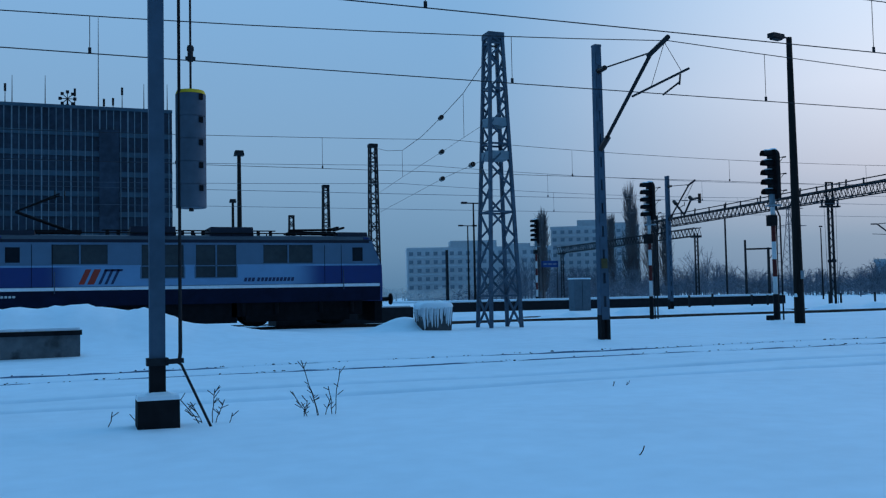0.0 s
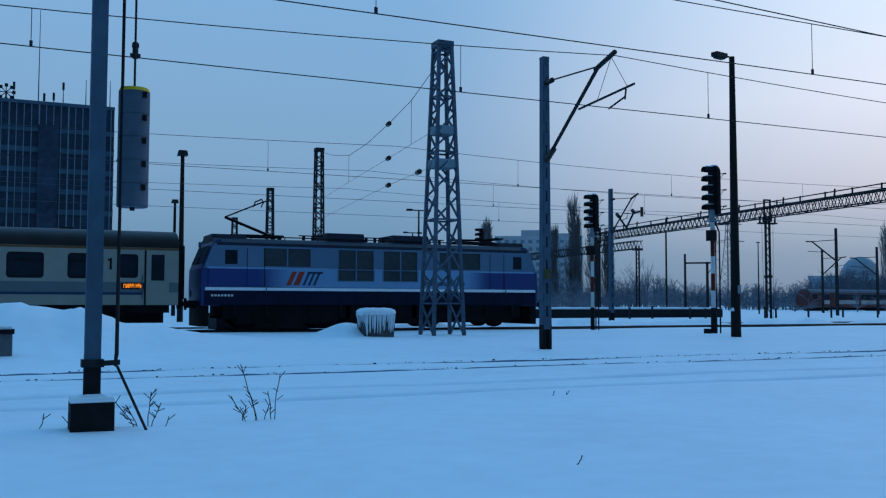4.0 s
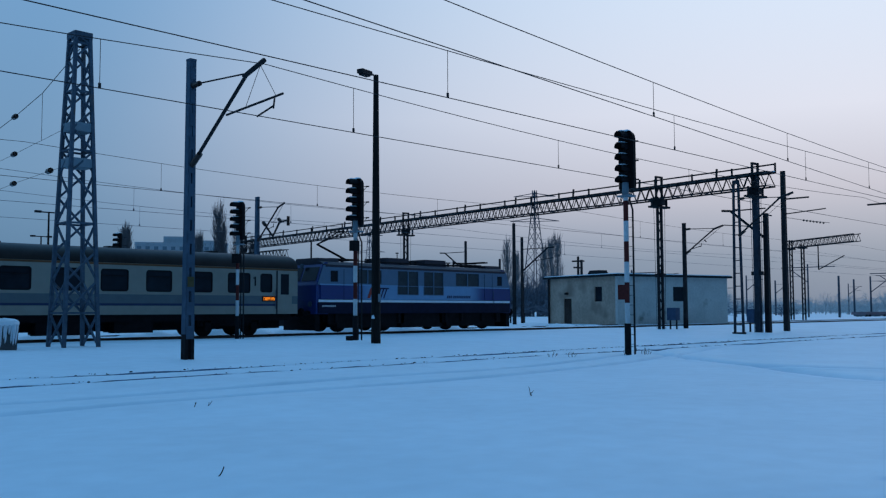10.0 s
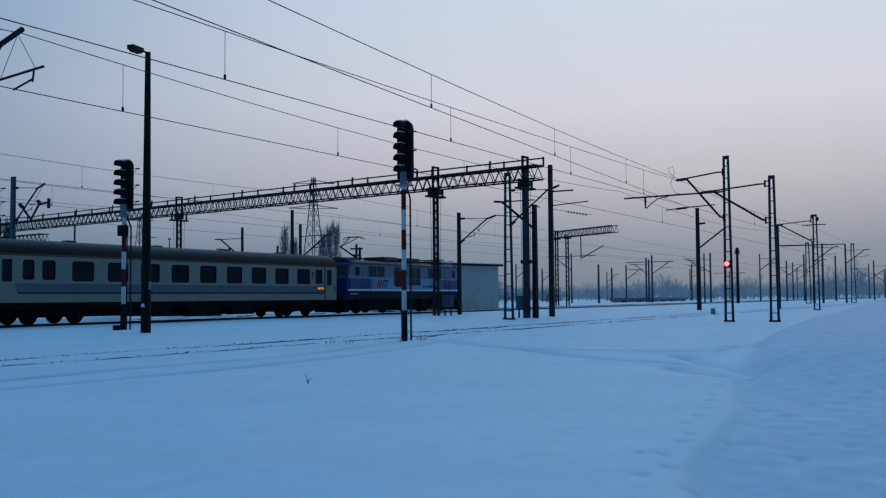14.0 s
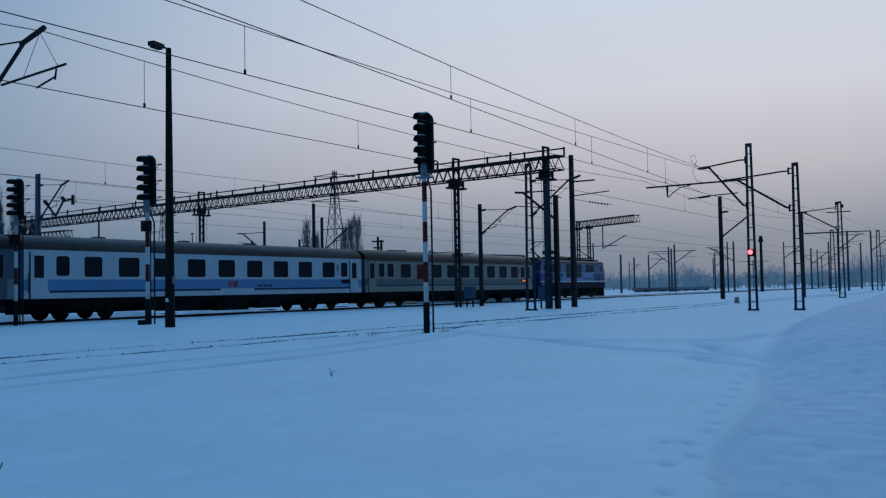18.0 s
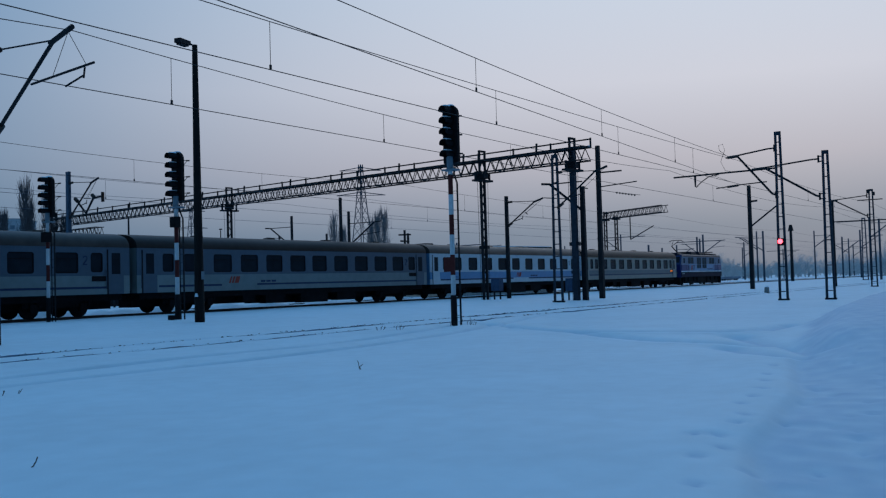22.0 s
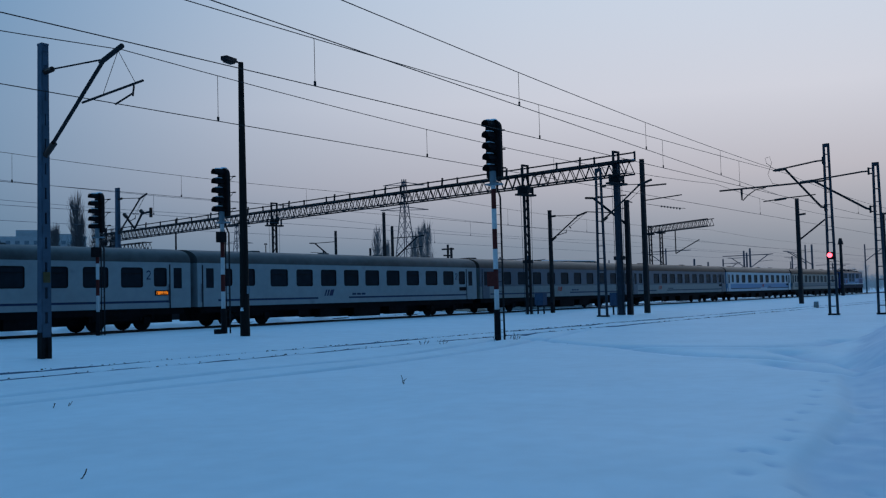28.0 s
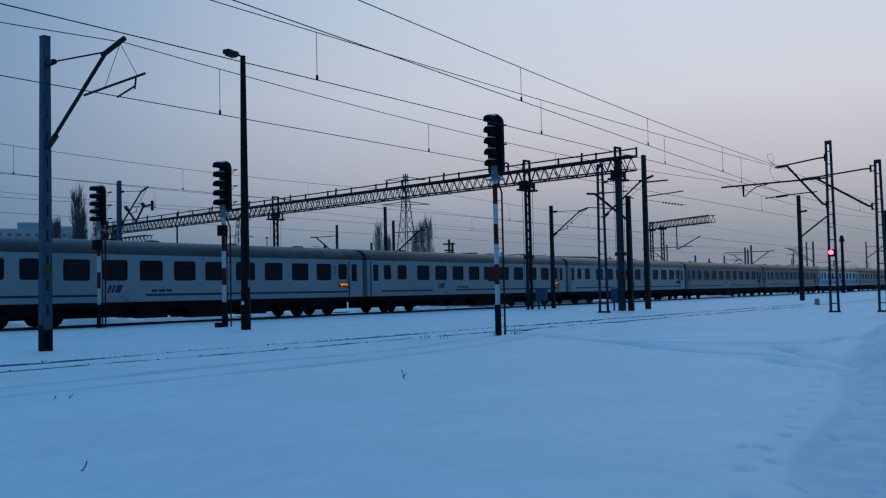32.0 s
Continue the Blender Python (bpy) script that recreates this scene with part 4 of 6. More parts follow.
# ---- masts, signals, towers ----
def lattice_tower(x, y, height, w0, w1, label, lod=1.0, mat_=STEEL, bays=12, shelf=True, straight=None):
    z0 = ground_z(x, y)
    th = thing("lattice_tower", label, "lattice tower", (x, y, z0), "lattice towers")
    def half(z):
        if straight and z > straight:
            return w1 / 2
        top = straight or height
        return (w0 + (w1 - w0) * z / top) / 2
    for sx in (-1, 1):
        for sy in (-1, 1):
            b = Build()
            zs = [0, straight, height] if straight else [0, height]
            for a, c in zip(zs, zs[1:]):
                b.beam((sx * half(a), sy * half(a), a - (0.3 if a == 0 else 0)), (sx * half(c), sy * half(c), c), 0.09 * lod)
            part("leg", b, mat_, th)
    zs = [0.0]
    while zs[-1] < height - 0.2:
        zs.append(min(height, zs[-1] + max(0.42, 2 * half(zs[-1]) * 0.95)))
    for s in range(4):
        rot = Matrix.Rotation(s * math.pi / 2, 3, "Z")
        pieces = []
        for i, (a, c) in enumerate(zip(zs, zs[1:])):
            ha, hc = half(a), half(c)
            flip = -1 if i % 2 else 1
            for f in ((flip,) if i > 1 else (1, -1)):
                if i == 0 and s % 2 == 0 and shelf:
                    continue
                pieces.append((rot @ Vector((-f * ha, -ha, a)), rot @ Vector((f * hc, -hc, c)), 0.05 * lod))
            if i % 3 == 0:
                pieces.append((rot @ Vector((-hc, -hc, c)), rot @ Vector((hc, -hc, c)), 0.05 * lod))
        bars("brace", th, mat_, pieces)
    part("cap", Build().box((0, 0, height), (w1 + 0.14, w1 + 0.14, 0.22)), mat_, th)
    if shelf:
        for z in (height * 0.70, height * 0.585):
            part("collar_plate", Build().box((0, 0, z), (2 * half(z) + 0.06, 2 * half(z) + 0.06, 0.3)), CABINET_GREY, th, "pale steel collar plate")
    return th


lattice_tower(14.65, 31.6, 10.75, 1.22, 0.5, "tall steel lattice anchor tower standing in the snow", 1.3)
lattice_tower(19.4, 61.8, 11.6, 0.7, 0.44, "slim steel lattice tower beyond the running line", 1.1, DARK_STEEL, shelf=False)
lattice_tower(21.3, 82.0, 11.2, 0.75, 0.45, "slim steel lattice tower farther along the yard", 1.2, DARK_STEEL, shelf=False)
lattice_tower(24.4, 110.0, 11.0, 0.8, 0.5, "distant steel lattice tower", 1.3, DARK_STEEL, shelf=False)


def channel_mast(x, y, height, label, w=0.34, d=0.2, mat_=POST_PAINT, slim=0.66):
    """A mast of two upright channels joined by battens, on a dark foot."""
    z0 = ground_z(x, y)
    th = thing("catenary_mast", label, "catenary mast", (x, y, z0), "catenary masts")
    for s in (-1, 1):
        part("channel", Build().beam((s * (w / 2 - 0.05), 0, 0.7), (s * (w / 2 * slim - 0.045), 0, height), 0.1, d), mat_, th)
        part("foot", Build().box((s * (w / 2 - 0.05), 0, 0.2), (0.104, d + 0.01, 1.0)), TAR, th, "tarred black mast foot")
    z = 0.75
    while z < height:
        part("batten", Build().box((0, -d / 2 - 0.008, z), (w * (1 - (1 - slim) * z / height) - 0.04, 0.016, 0.36)), mat_, th)
        z += 0.66
    part("cap", Build().box((0, 0, height), (w * slim + 0.02, d + 0.02, 0.06)), mat_, th)
    return th


def cantilever(th, y_tip, z_top, z_low, z_arm, y_arm, x=0.0, mat_=DARK_STEEL, bend=0.78):
    """A bracket towards -y: strut, tie with insulators, steady arm."""
    y0 = -0.1
    s = -1 if y_tip < 0 else 1
    y0 = s * 0.1
    yb, zb_ = y0 + (y_tip - y0) * bend, z_top - (z_top - z_low) * 0.09
    part("strut", Build().path([(x, y0, z_low), (x, yb, zb_)], 0.05, 8), mat_, th, "slanted cantilever tube")
    part("strut_head", Build().path([(x, yb + (y0 - yb) * 0.06, zb_ - 0.06), (x, y_tip, z_top)], 0.065, 8), mat_, th)
    part("insulator", Build().tube((x, y0, z_low), (x, y0 + (y_tip - y0) * 0.12, z_low + (z_top - z_low) * 0.12), 0.085, 10), CERAMIC, th)
    part("insulator", Build().tube((x, y0, z_top - 0.1), (x, y0 + s * 0.35, z_top - 0.08), 0.075, 10), CERAMIC, th)
    b = Build()
    b.tube((x, y0 + s * 0.35, z_top - 0.08), (x, yb, zb_), 0.022, 6)
    part("tie_rod", b, mat_, th)
    b = Build()
    ym = y0 + (y_tip - y0) * 0.5
    zm = z_low + (z_top - z_low) * 0.5
    b.tube((x, ym, zm), (x, y_arm, z_arm), 0.032, 8)
    b.tube((x, y_arm - s * 0.35, z_arm - 0.06), (x, y_arm - s * 0.4, z_arm - 0.32), 0.025, 6)
    b.tube((x, y_arm - s * 0.4, z_arm - 0.25), (x, y_arm - s * 1.1, z_arm - 0.42), 0.025, 6)
    part("steady_arm", b, mat_, th)
    b = Build()
    b.tube((x, y_tip * 0.95, z_top - 0.1), (x, y_arm - s * 0.3, z_arm), 0.008, 5)
    b.tube((x, y_tip * 0.95, z_top - 0.1), (x, ym + (y_arm - ym) * 0.35, zm + (z_arm - zm) * 0.35), 0.008, 5)
    part("stay_wire", b, WIRE, th)


OCHRE_MARK = mat("faded_yellow_mark", (0.09, 0.075, 0.035), 0.7, vary=0.25)
mA = channel_mast(14.1, 23.4, 8.4, "grey steel catenary mast with a cantilever bracket", 0.29)
cantilever(mA, -3.5, 7.75, 5.4, 6.75, -4.3)
part("yellow_mark", Build().box((0, -0.12, 2.15), (0.2, 0.02, 0.28)), OCHRE_MARK, mA, "yellow painted mark")
mB = channel_mast(36.8, 52.6, 8.8, "catenary mast with a jointed bracket", 0.3, 0.24)
cantilever(mB, -3.0, 8.2, 5.9, 7.0, -2.2)
part("jointed_arm", Build().path([(0, -0.8, 7.0), (0, -1.75, 6.1), (0, -2.5, 7.0), (0, -3.4, 7.05)], 0.07, 8), DARK_STEEL, mB)
for y_, z_ in ((-0.8, 7.0), (-2.5, 7.1)):
    part("insulator", Build().tube((0, y_ - 0.12, z_ - 0.1), (0, y_ + 0.12, z_ + 0.1), 0.12, 10), CERAMIC, mB)
part("insulator", Build().tube((0, -3.4, 6.7), (0, -3.4, 7.3), 0.1, 8), CERAMIC, mB)
mC = channel_mast(56.1, 31.9, 6.9, "plain steel catenary mast with a short bracket", 0.26, 0.2, DARK_STEEL)
cantilever(mC, -2.8, 6.6, 4.9, 5.6, -1.6)


def street_lamp(x, y, height, arm, label, sx=-1.0):
    z0 = ground_z(x, y)
    th = thing("lamp_post", label, "lamp post", (x, y, z0), "lamp posts")
    part("pole", Build().tube((0, 0, -0.3), (0, 0, height), 0.19, 12, 0.1), WOOD_POLE, th, smooth=True)
    b = Build()
    b.tube((0, 0, height - 0.05), (sx * arm * 0.75, -0.6 * arm * 0.3, height), 0.035, 8)
    part("arm", b, DARK_STEEL, th)
    b = Build()
    c = Vector((sx * arm, -0.24 * arm, height - 0.06))
    b.box(c, (0.62, 0.28, 0.16), rz=0.2)
    b.box(c + Vector((0, 0, -0.1)), (0.45, 0.22, 0.08), rz=0.2)
    part("lamp_head", b, DARK_STEEL, th, "unlit lamp head")
    part("notice_plate", Build().box((0.02, -0.19, 1.75), (0.14, 0.02, 0.3)), CABINET_GREY, th, "small pale notice plate")
    part("snow_clump", Build().box((-0.2, -0.06, 1.02), (0.1, 0.1, 0.13), taper=0.5), SNOW_CAP, th, "snow caught on a hook")
    return th


street_lamp(24.7, 27.4, 10.5, 0.75, "tall dark lamp post with an unlit lamp head")


def signal(x, y, top, label, heads=5, bands=True, scale=1.0, ladder=True, plate=False):
    z0 = ground_z(x, y)
    th = thing("railway_signal", label, "railway signal", (x, y, z0), "railway signals")
    r = 0.085 * scale
    head_h = 1.95 * scale
    zb = top - head_h
    z = 1.0
    part("foot", Build().tube((0, 0, -0.3), (0, 0, z), r * 1.3, 12), TAR, th)
    i = 0
    while z < zb - 0.05:
        zn = min(z + 0.69, zb)
        part("white_band" if i % 2 == 0 else "red_band", Build().tube((0, 0, z), (0, 0, zn), r, 12), WHITE_PAINT if i % 2 == 0 else RED_PAINT, th)
        z = zn
        i += 1
    # head: backplate facing along the line, hooded lamps
    b = Build()
    w = 0.30 * scale
    pts = [(-w, zb - 0.05), (w, zb - 0.05)] + [(w * math.cos(a), top - w + w * math.sin(a)) for a in np.linspace(0, math.pi, 11)]
    k = len(pts)
    b.add([(dx, p[0], p[1]) for dx in (0.06, 0.2) for p in pts], [(i, (i + 1) % k, k + (i + 1) % k, k + i) for i in range(k)] + [tuple(range(k - 1, -1, -1)), tuple(range(k, 2 * k))])
    hd = part("signal_head", b, BLACK, th, "black signal head plate")
    for i in range(heads):
        zc = zb + 0.2 * scale + i * (head_h - 0.42 * scale) / (heads - 1)
        angles = np.linspace(math.radians(-20), math.radians(200), 9)
        rings = []
        for x_, k_ in ((0.06, 0.17), (-0.42 * scale, 0.15), (-0.42 * scale, 0.135), (0.06, 0.153)):
            rings.append([(x_, k_ * scale * math.cos(a), zc + k_ * scale * math.sin(a)) for a in angles])
        b = Build().add([p for r4 in rings for p in r4], [(r4 * 9 + i, r4 * 9 + i + 1, (r4 + 1) % 4 * 9 + i + 1, (r4 + 1) % 4 * 9 + i) for r4 in range(4) for i in range(8)] + [(0, 9, 18, 27), (8, 17, 26, 35)])
        hood = part("hood", b, BLACK, hd)
        part("lens", Build().tube((0.03, 0, zc), (0.06, 0, zc), 0.11 * scale, 12), LENS, hood)
        b = Build()
        b.add([(0.0, -0.1 * scale, zc + 0.165 * scale), (0.0, 0.1 * scale, zc + 0.165 * scale), (-0.3 * scale, 0.1 * scale, zc + 0.15 * scale), (-0.3 * scale, -0.1 * scale, zc + 0.15 * scale),
               (-0.02, -0.05 * scale, zc + 0.2 * scale), (-0.02, 0.05 * scale, zc + 0.2 * scale), (-0.28 * scale, 0.05 * scale, zc + 0.19 * scale), (-0.28 * scale, -0.05 * scale, zc + 0.19 * scale)],
              [(0, 1, 2, 3), (4, 5, 6, 7), (0, 1, 5, 4), (1, 2, 6, 5), (2, 3, 7, 6), (3, 0, 4, 7)])
        part("snow", b, SNOW_CAP, hood, "thin snow on the hood")
    part("snow_cap", Build().box((0.1, 0, top + 0.0), (0.2, 0.3 * scale, 0.05), taper=0.6), SNOW_CAP, hd, "snow cap")
    if ladder:
        b = Build()
        for dy in (-0.11, 0.11):
            b.path([(0.25, dy, -0.1), (0.25, dy, zb - 0.75), (0.12, dy * 0.8, zb - 0.45), (0.1, dy * 0.8, zb - 0.2)], 0.033, 6)
        z = 0.3
        while z < zb - 0.8:
            b.tube((0.25, -0.11, z), (0.25, 0.11, z), 0.009, 5)
            z += 0.33
        part("ladder", b, DARK_STEEL, th, "narrow steel ladder")
    part("head_socket", Build().tube((0, 0, zb - 0.34 * scale), (0, 0, zb + 0.16 * scale), r * 1.35, 12).box((0.05, 0, zb - 0.3 * scale), (0.42 * scale, 0.5 * scale, 0.05)), CABINET_GREY, th, "pale socket under the signal head")
    for k in (0.14, 0.48, 0.82):
        zk = zb + head_h * k
        part("side_bracket", Build().path([(0.2, 0, zk), (0.2 + 0.36 * scale, -0.1, zk + 0.04)], 0.016, 6).tube((0.2 + 0.3 * scale, -0.1, zk + 0.03), (0.2 + 0.44 * scale, -0.12, zk + 0.045), 0.03, 6).path([(0.2 + 0.33 * scale, -0.1, zk + 0.02), (0.24, 0, zk - 0.36 * scale)], 0.013, 6), DARK_STEEL, hd)
    if plate:
        part("plate", Build().box((-0.1, 0.08, 2.05), (0.04, 0.42, 0.5)), RED_PAINT, th, "small dark red plate")
    else:
        part("relay_box", Build().box((-0.1, -0.05, zb - 0.9), (0.3, 0.3, 0.42)), BLACK, th)
    return th


signal(27.3, 17.7, 7.55, "five-lamp railway signal on a red and white post", plate=True)
s2 = signal(25.9, 30.0, 6.75, "railway signal with hooded lamps and banded post")
part("junction_box", Build().box((-0.4, -0.1, 0.08), (0.22, 0.2, 0.2)), BLACK, s2)
signal(24.16, 36.0, 6.13, "railway signal standing close to the running line", scale=0.86)
signal(42.5, 82.8, 8.6, "distant railway signal on a banded post", scale=1.2)


# ---- signal gantry across the yard ----
def truss_gantry(p0, p1, z, depth, label, post_at=(), rail=True):
    p0, p1 = Vector(p0), Vector(p1)
    d = (p1 - p0).normalized()
    side = Vector((-d.y, d.x, 0))
    L = (p1 - p0).length
    th = thing("signal_gantry", label, "gantry")
    def P(s, o, h):
        return p0 + d * s + side * o + Vector((0, 0, h))
    for o in (-0.45, 0.45):
        for h in (z, z - depth):
            part("chord", Build().beam(P(0, o, h), P(L, o, h), 0.09), DARK_STEEL, th)
    n = int(L / depth / 0.9)
    for o in (-0.45, 0.45):
        pieces = []
        for i in range(n):
            a, c = L * i / n, L * (i + 1) / n
            m = (a + c) / 2
            pieces += [(P(a, o, z - depth), P(m, o, z), 0.042), (P(m, o, z), P(c, o, z - depth), 0.042)]
        bars("brace", th, DARK_STEEL, pieces)
    bars("cross_bar", th, DARK_STEEL, [(P(L * i / n, -0.45, z - k), P(L * i / n, 0.45, z - k), 0.05) for i in range(0, n, 3) for k in (0, depth)])
    if rail:
        part("catwalk", Build().beam(P(0, 0, z + 0.04), P(L, 0, z + 0.04), 0.7, 0.05), DARK_STEEL, th)
        part("handrail", Build().beam(P(0, -0.5, z + 0.52), P(L, -0.5, z + 0.52), 0.08), DARK_STEEL, th)
        s = 0.0
        while s <= L:
            part("rail_post", Build().beam(P(s, -0.5, z), P(s, -0.5, z + 0.6), 0.09), DARK_STEEL, th)
            s += 2.9
        b = Build().beam(P(0, -0.42, z + 0.09), P(L, -0.42, z + 0.09), 0.12, 0.07)
        part("snow", b, SNOW_CAP, th, "line of snow along the catwalk")
    for s, top in post_at:
        c = P(s, 0, 0)
        gz_ = ground_z(c.x, c.y)
        if rail and s < 2:
            part("column", Build().beam(c + Vector((0, 0, gz_ - 0.3)), c + Vector((0, 0, z - 0.1)), 0.36, 0.3), MAST_STEEL, th, "broad grey end column")
        else:
            for o in (-0.2, 0.2):
                part("leg", Build().beam(c + side * o + Vector((0, 0, gz_ - 0.3)), c + side * o * 0.9 + Vector((0, 0, top)), 0.14), DARK_STEEL, th)
            bars("leg_brace", th, DARK_STEEL, [(c + side * 0.19 * (1 if i % 2 else -1) + Vector((0, 0, gz_ + 0.4 + i * (top - gz_ - 0.6) / 14)), c + side * 0.19 * (-1 if i % 2 else 1) + Vector((0, 0, gz_ + 0.4 + (i + 1) * (top - gz_ - 0.6) / 14)), 0.05) for i in range(14)])
        if not rail:
            part("bearing", Build().box(c + Vector((0, 0, z - depth - 0.14)), (0.95, 0.85, 0.16)), DARK_STEEL, th)
            continue
        # maintenance cage round the column head
        zc = z - depth - 0.5
        for o in (-0.72, 0.72):
            part("cage_hanger", Build().beam(c + side * o + Vector((0, 0, zc - 0.06)), c + side * o + Vector((0, 0, z - depth + 0.05)), 0.11), DARK_STEEL, th)
            part("earth_rod", Build().tube(c + side * o * 0.75 + Vector((0, 0, zc)), c + side * o * 0.6 + Vector((0, 0, gz_)), 0.014, 5), DARK_STEEL, th)
        part("bearing", Build().beam(c + side * -0.8 + Vector((0, 0, zc)), c + side * 0.8 + Vector((0, 0, zc)), 0.5, 0.12), DARK_STEEL, th, "steel bearing deck")
        part("bearing_block", Build().box(c + Vector((0, 0, z - depth - 0.2)), (0.5, 0.6, 0.36)), DARK_STEEL, th)
        for o in (-0.28, 0.28):
            part("column_head", Build().beam(c + side * o + Vector((0, 0, z - depth)), c + side * o + Vector((0, 0, z + 0.62)), 0.12), DARK_STEEL, th)
        part("head_bar", Build().beam(c + side * -0.34 + Vector((0, 0, z + 0.62)), c + side * 0.34 + Vector((0, 0, z + 0.62)), 0.12), DARK_STEEL, th)
        part("cable_box", Build().box(c + Vector((0, 0, gz_ + 3.4)), (0.34, 0.6, 0.22)), DARK_STEEL, th)
    if rail:
        # cold lamps and cable brackets on the handrail
        for k in range(4, int(L), 6):
            part("rail_bracket", Build().beam(P(k, -0.5, z + 0.2), P(k, -0.55, z + 0.72), 0.1), DARK_STEEL, th)
    return th


truss_gantry((51.95, 23.95, 0), (61.0, 91.0, 0), 9.05, 0.8, "long dark steel truss gantry with a catwalk across the yard",
             post_at=((1.0, 8.3), (8.0, 8.4), (35.4, 8.4), (66.0, 8.4)))


# ---- anchor mast with tension weights ----
def anchor_mast(x, y):
    z0 = ground_z(x, y)
    th = thing("anchor_mast", "grey square steel mast on a dark footing", "mast", (x, y, z0))
    part("footing", Build().box((0, 0, 0.06), (0.49, 0.44, 0.6), taper=0.98), TAR, th, "dark square footing")
    b = Build()
    b.box((0, 0, 0.37), (0.49, 0.44, 0.05), taper=0.94)
    b.box((0.02, 0.0, 0.42), (0.34, 0.3, 0.07), taper=0.35)
    part("snow_cap", b, SNOW_CAP, th, "snow on the footing")
    part("foot", Build().box((0, 0, 0.57), (0.185, 0.17, 0.42)), TAR, th, "tarred black mast foot")
    part("post", Build().box((0, 0, 4.6), (0.18, 0.165, 7.66)), POST_PAINT, th, "grey painted square post")
    part("post_collar", Build().box((0, 0, 0.79), (0.25, 0.2, 0.09)), DARK_STEEL, th)
    part("guide_bracket", Build().beam((0.1, -0.1, 0.79), (0.3, -0.1, 0.8), 0.06), DARK_STEEL, th)
    part("guide_rod", Build().path([(0.2, -0.1, 0.8), (0.25, -0.1, 0.81), (0.262, -0.1, 0.9), (0.262, -0.1, 8.0)], 0.024, 8), DARK_STEEL, th, "thin guide rod")
    part("stay", Build().path([(0.2, -0.1, 0.8), (0.27, -0.12, 0.75), (0.62, -0.25, -0.05)], 0.017, 8), DARK_STEEL, th, "slanted stay rod")
    return th


anchor_mast(1.0, 12.0)


def weights(x, y, z_low, z_top, r):
    th = thing("tension_weight", "stack of grey cast tension weights hanging on a cable", "tension weight", (x, y, z_low))
    h = z_top - z_low
    n = 5
    for i in range(n):
        a, c = h * i / n, h * (i + 1) / n
        b = Build()
        b.tube((0, 0, a + 0.006), (0, 0, c - 0.006), r, 24)
        b.tube((0, 0, a), (0, 0, c), r * 0.96, 24)
        w = part("disc", b, WEIGHT, th, smooth=True)
        part("slot", Build().box((r * 0.55, -r * 0.82, c - 0.05), (0.05, 0.05, 0.07)), BLACK, w)
    b = Build().tube((0, 0, h), (0, 0, h + 0.045), r * 1.0, 24, r * 0.9)
    part("top_disc", b, YELLOW_PAINT, th, "yellow top plate")
    b = Build()
    b.tube((0, 0, h), (0, 0, h + 6), 0.014, 6)
    part("cable", b, DARK_STEEL, th)
    b = Build()
    b.tube((0, 0, h + 0.42), (0, 0, h + 0.62), 0.035, 8)
    b.tube((-0.06, 0, h + 0.46), (0.06, 0, h + 0.46), 0.025, 8)
    b.tube((-0.04, 0, h + 0.58), (0.04, 0, h + 0.58), 0.03, 8)
    part("turnbuckle", b, DARK_STEEL, th)
    b = Build().tube((0, 0, -0.04), (0, 0, 0), 0.03, 8)
    part("nut", b, DARK_STEEL, th)
    return th


weights(1.415, 12.0, 2.31, 3.72, 0.185)


# ---- low wall stub, block, cabinet ----
wl_ = thing("low_wall", "low concrete wall stub with a dark coping, drifted with snow", "wall", (0, 0, 0))
part("wall_body", Build().span((-14, 24.6, -0.3), (0.27, 25.0, 0.42)), WALL_CONCRETE, wl_)
part("coping", Build().span((-14.05, 24.52, 0.42), (0.31, 25.08, 0.53)), TAR, wl_, "dark wet coping")
part("snow_cap", Build().span((-14.05, 24.56, 0.53), (0.26, 25.3, 0.60)), SNOW_CAP, wl_, "snow on the coping")


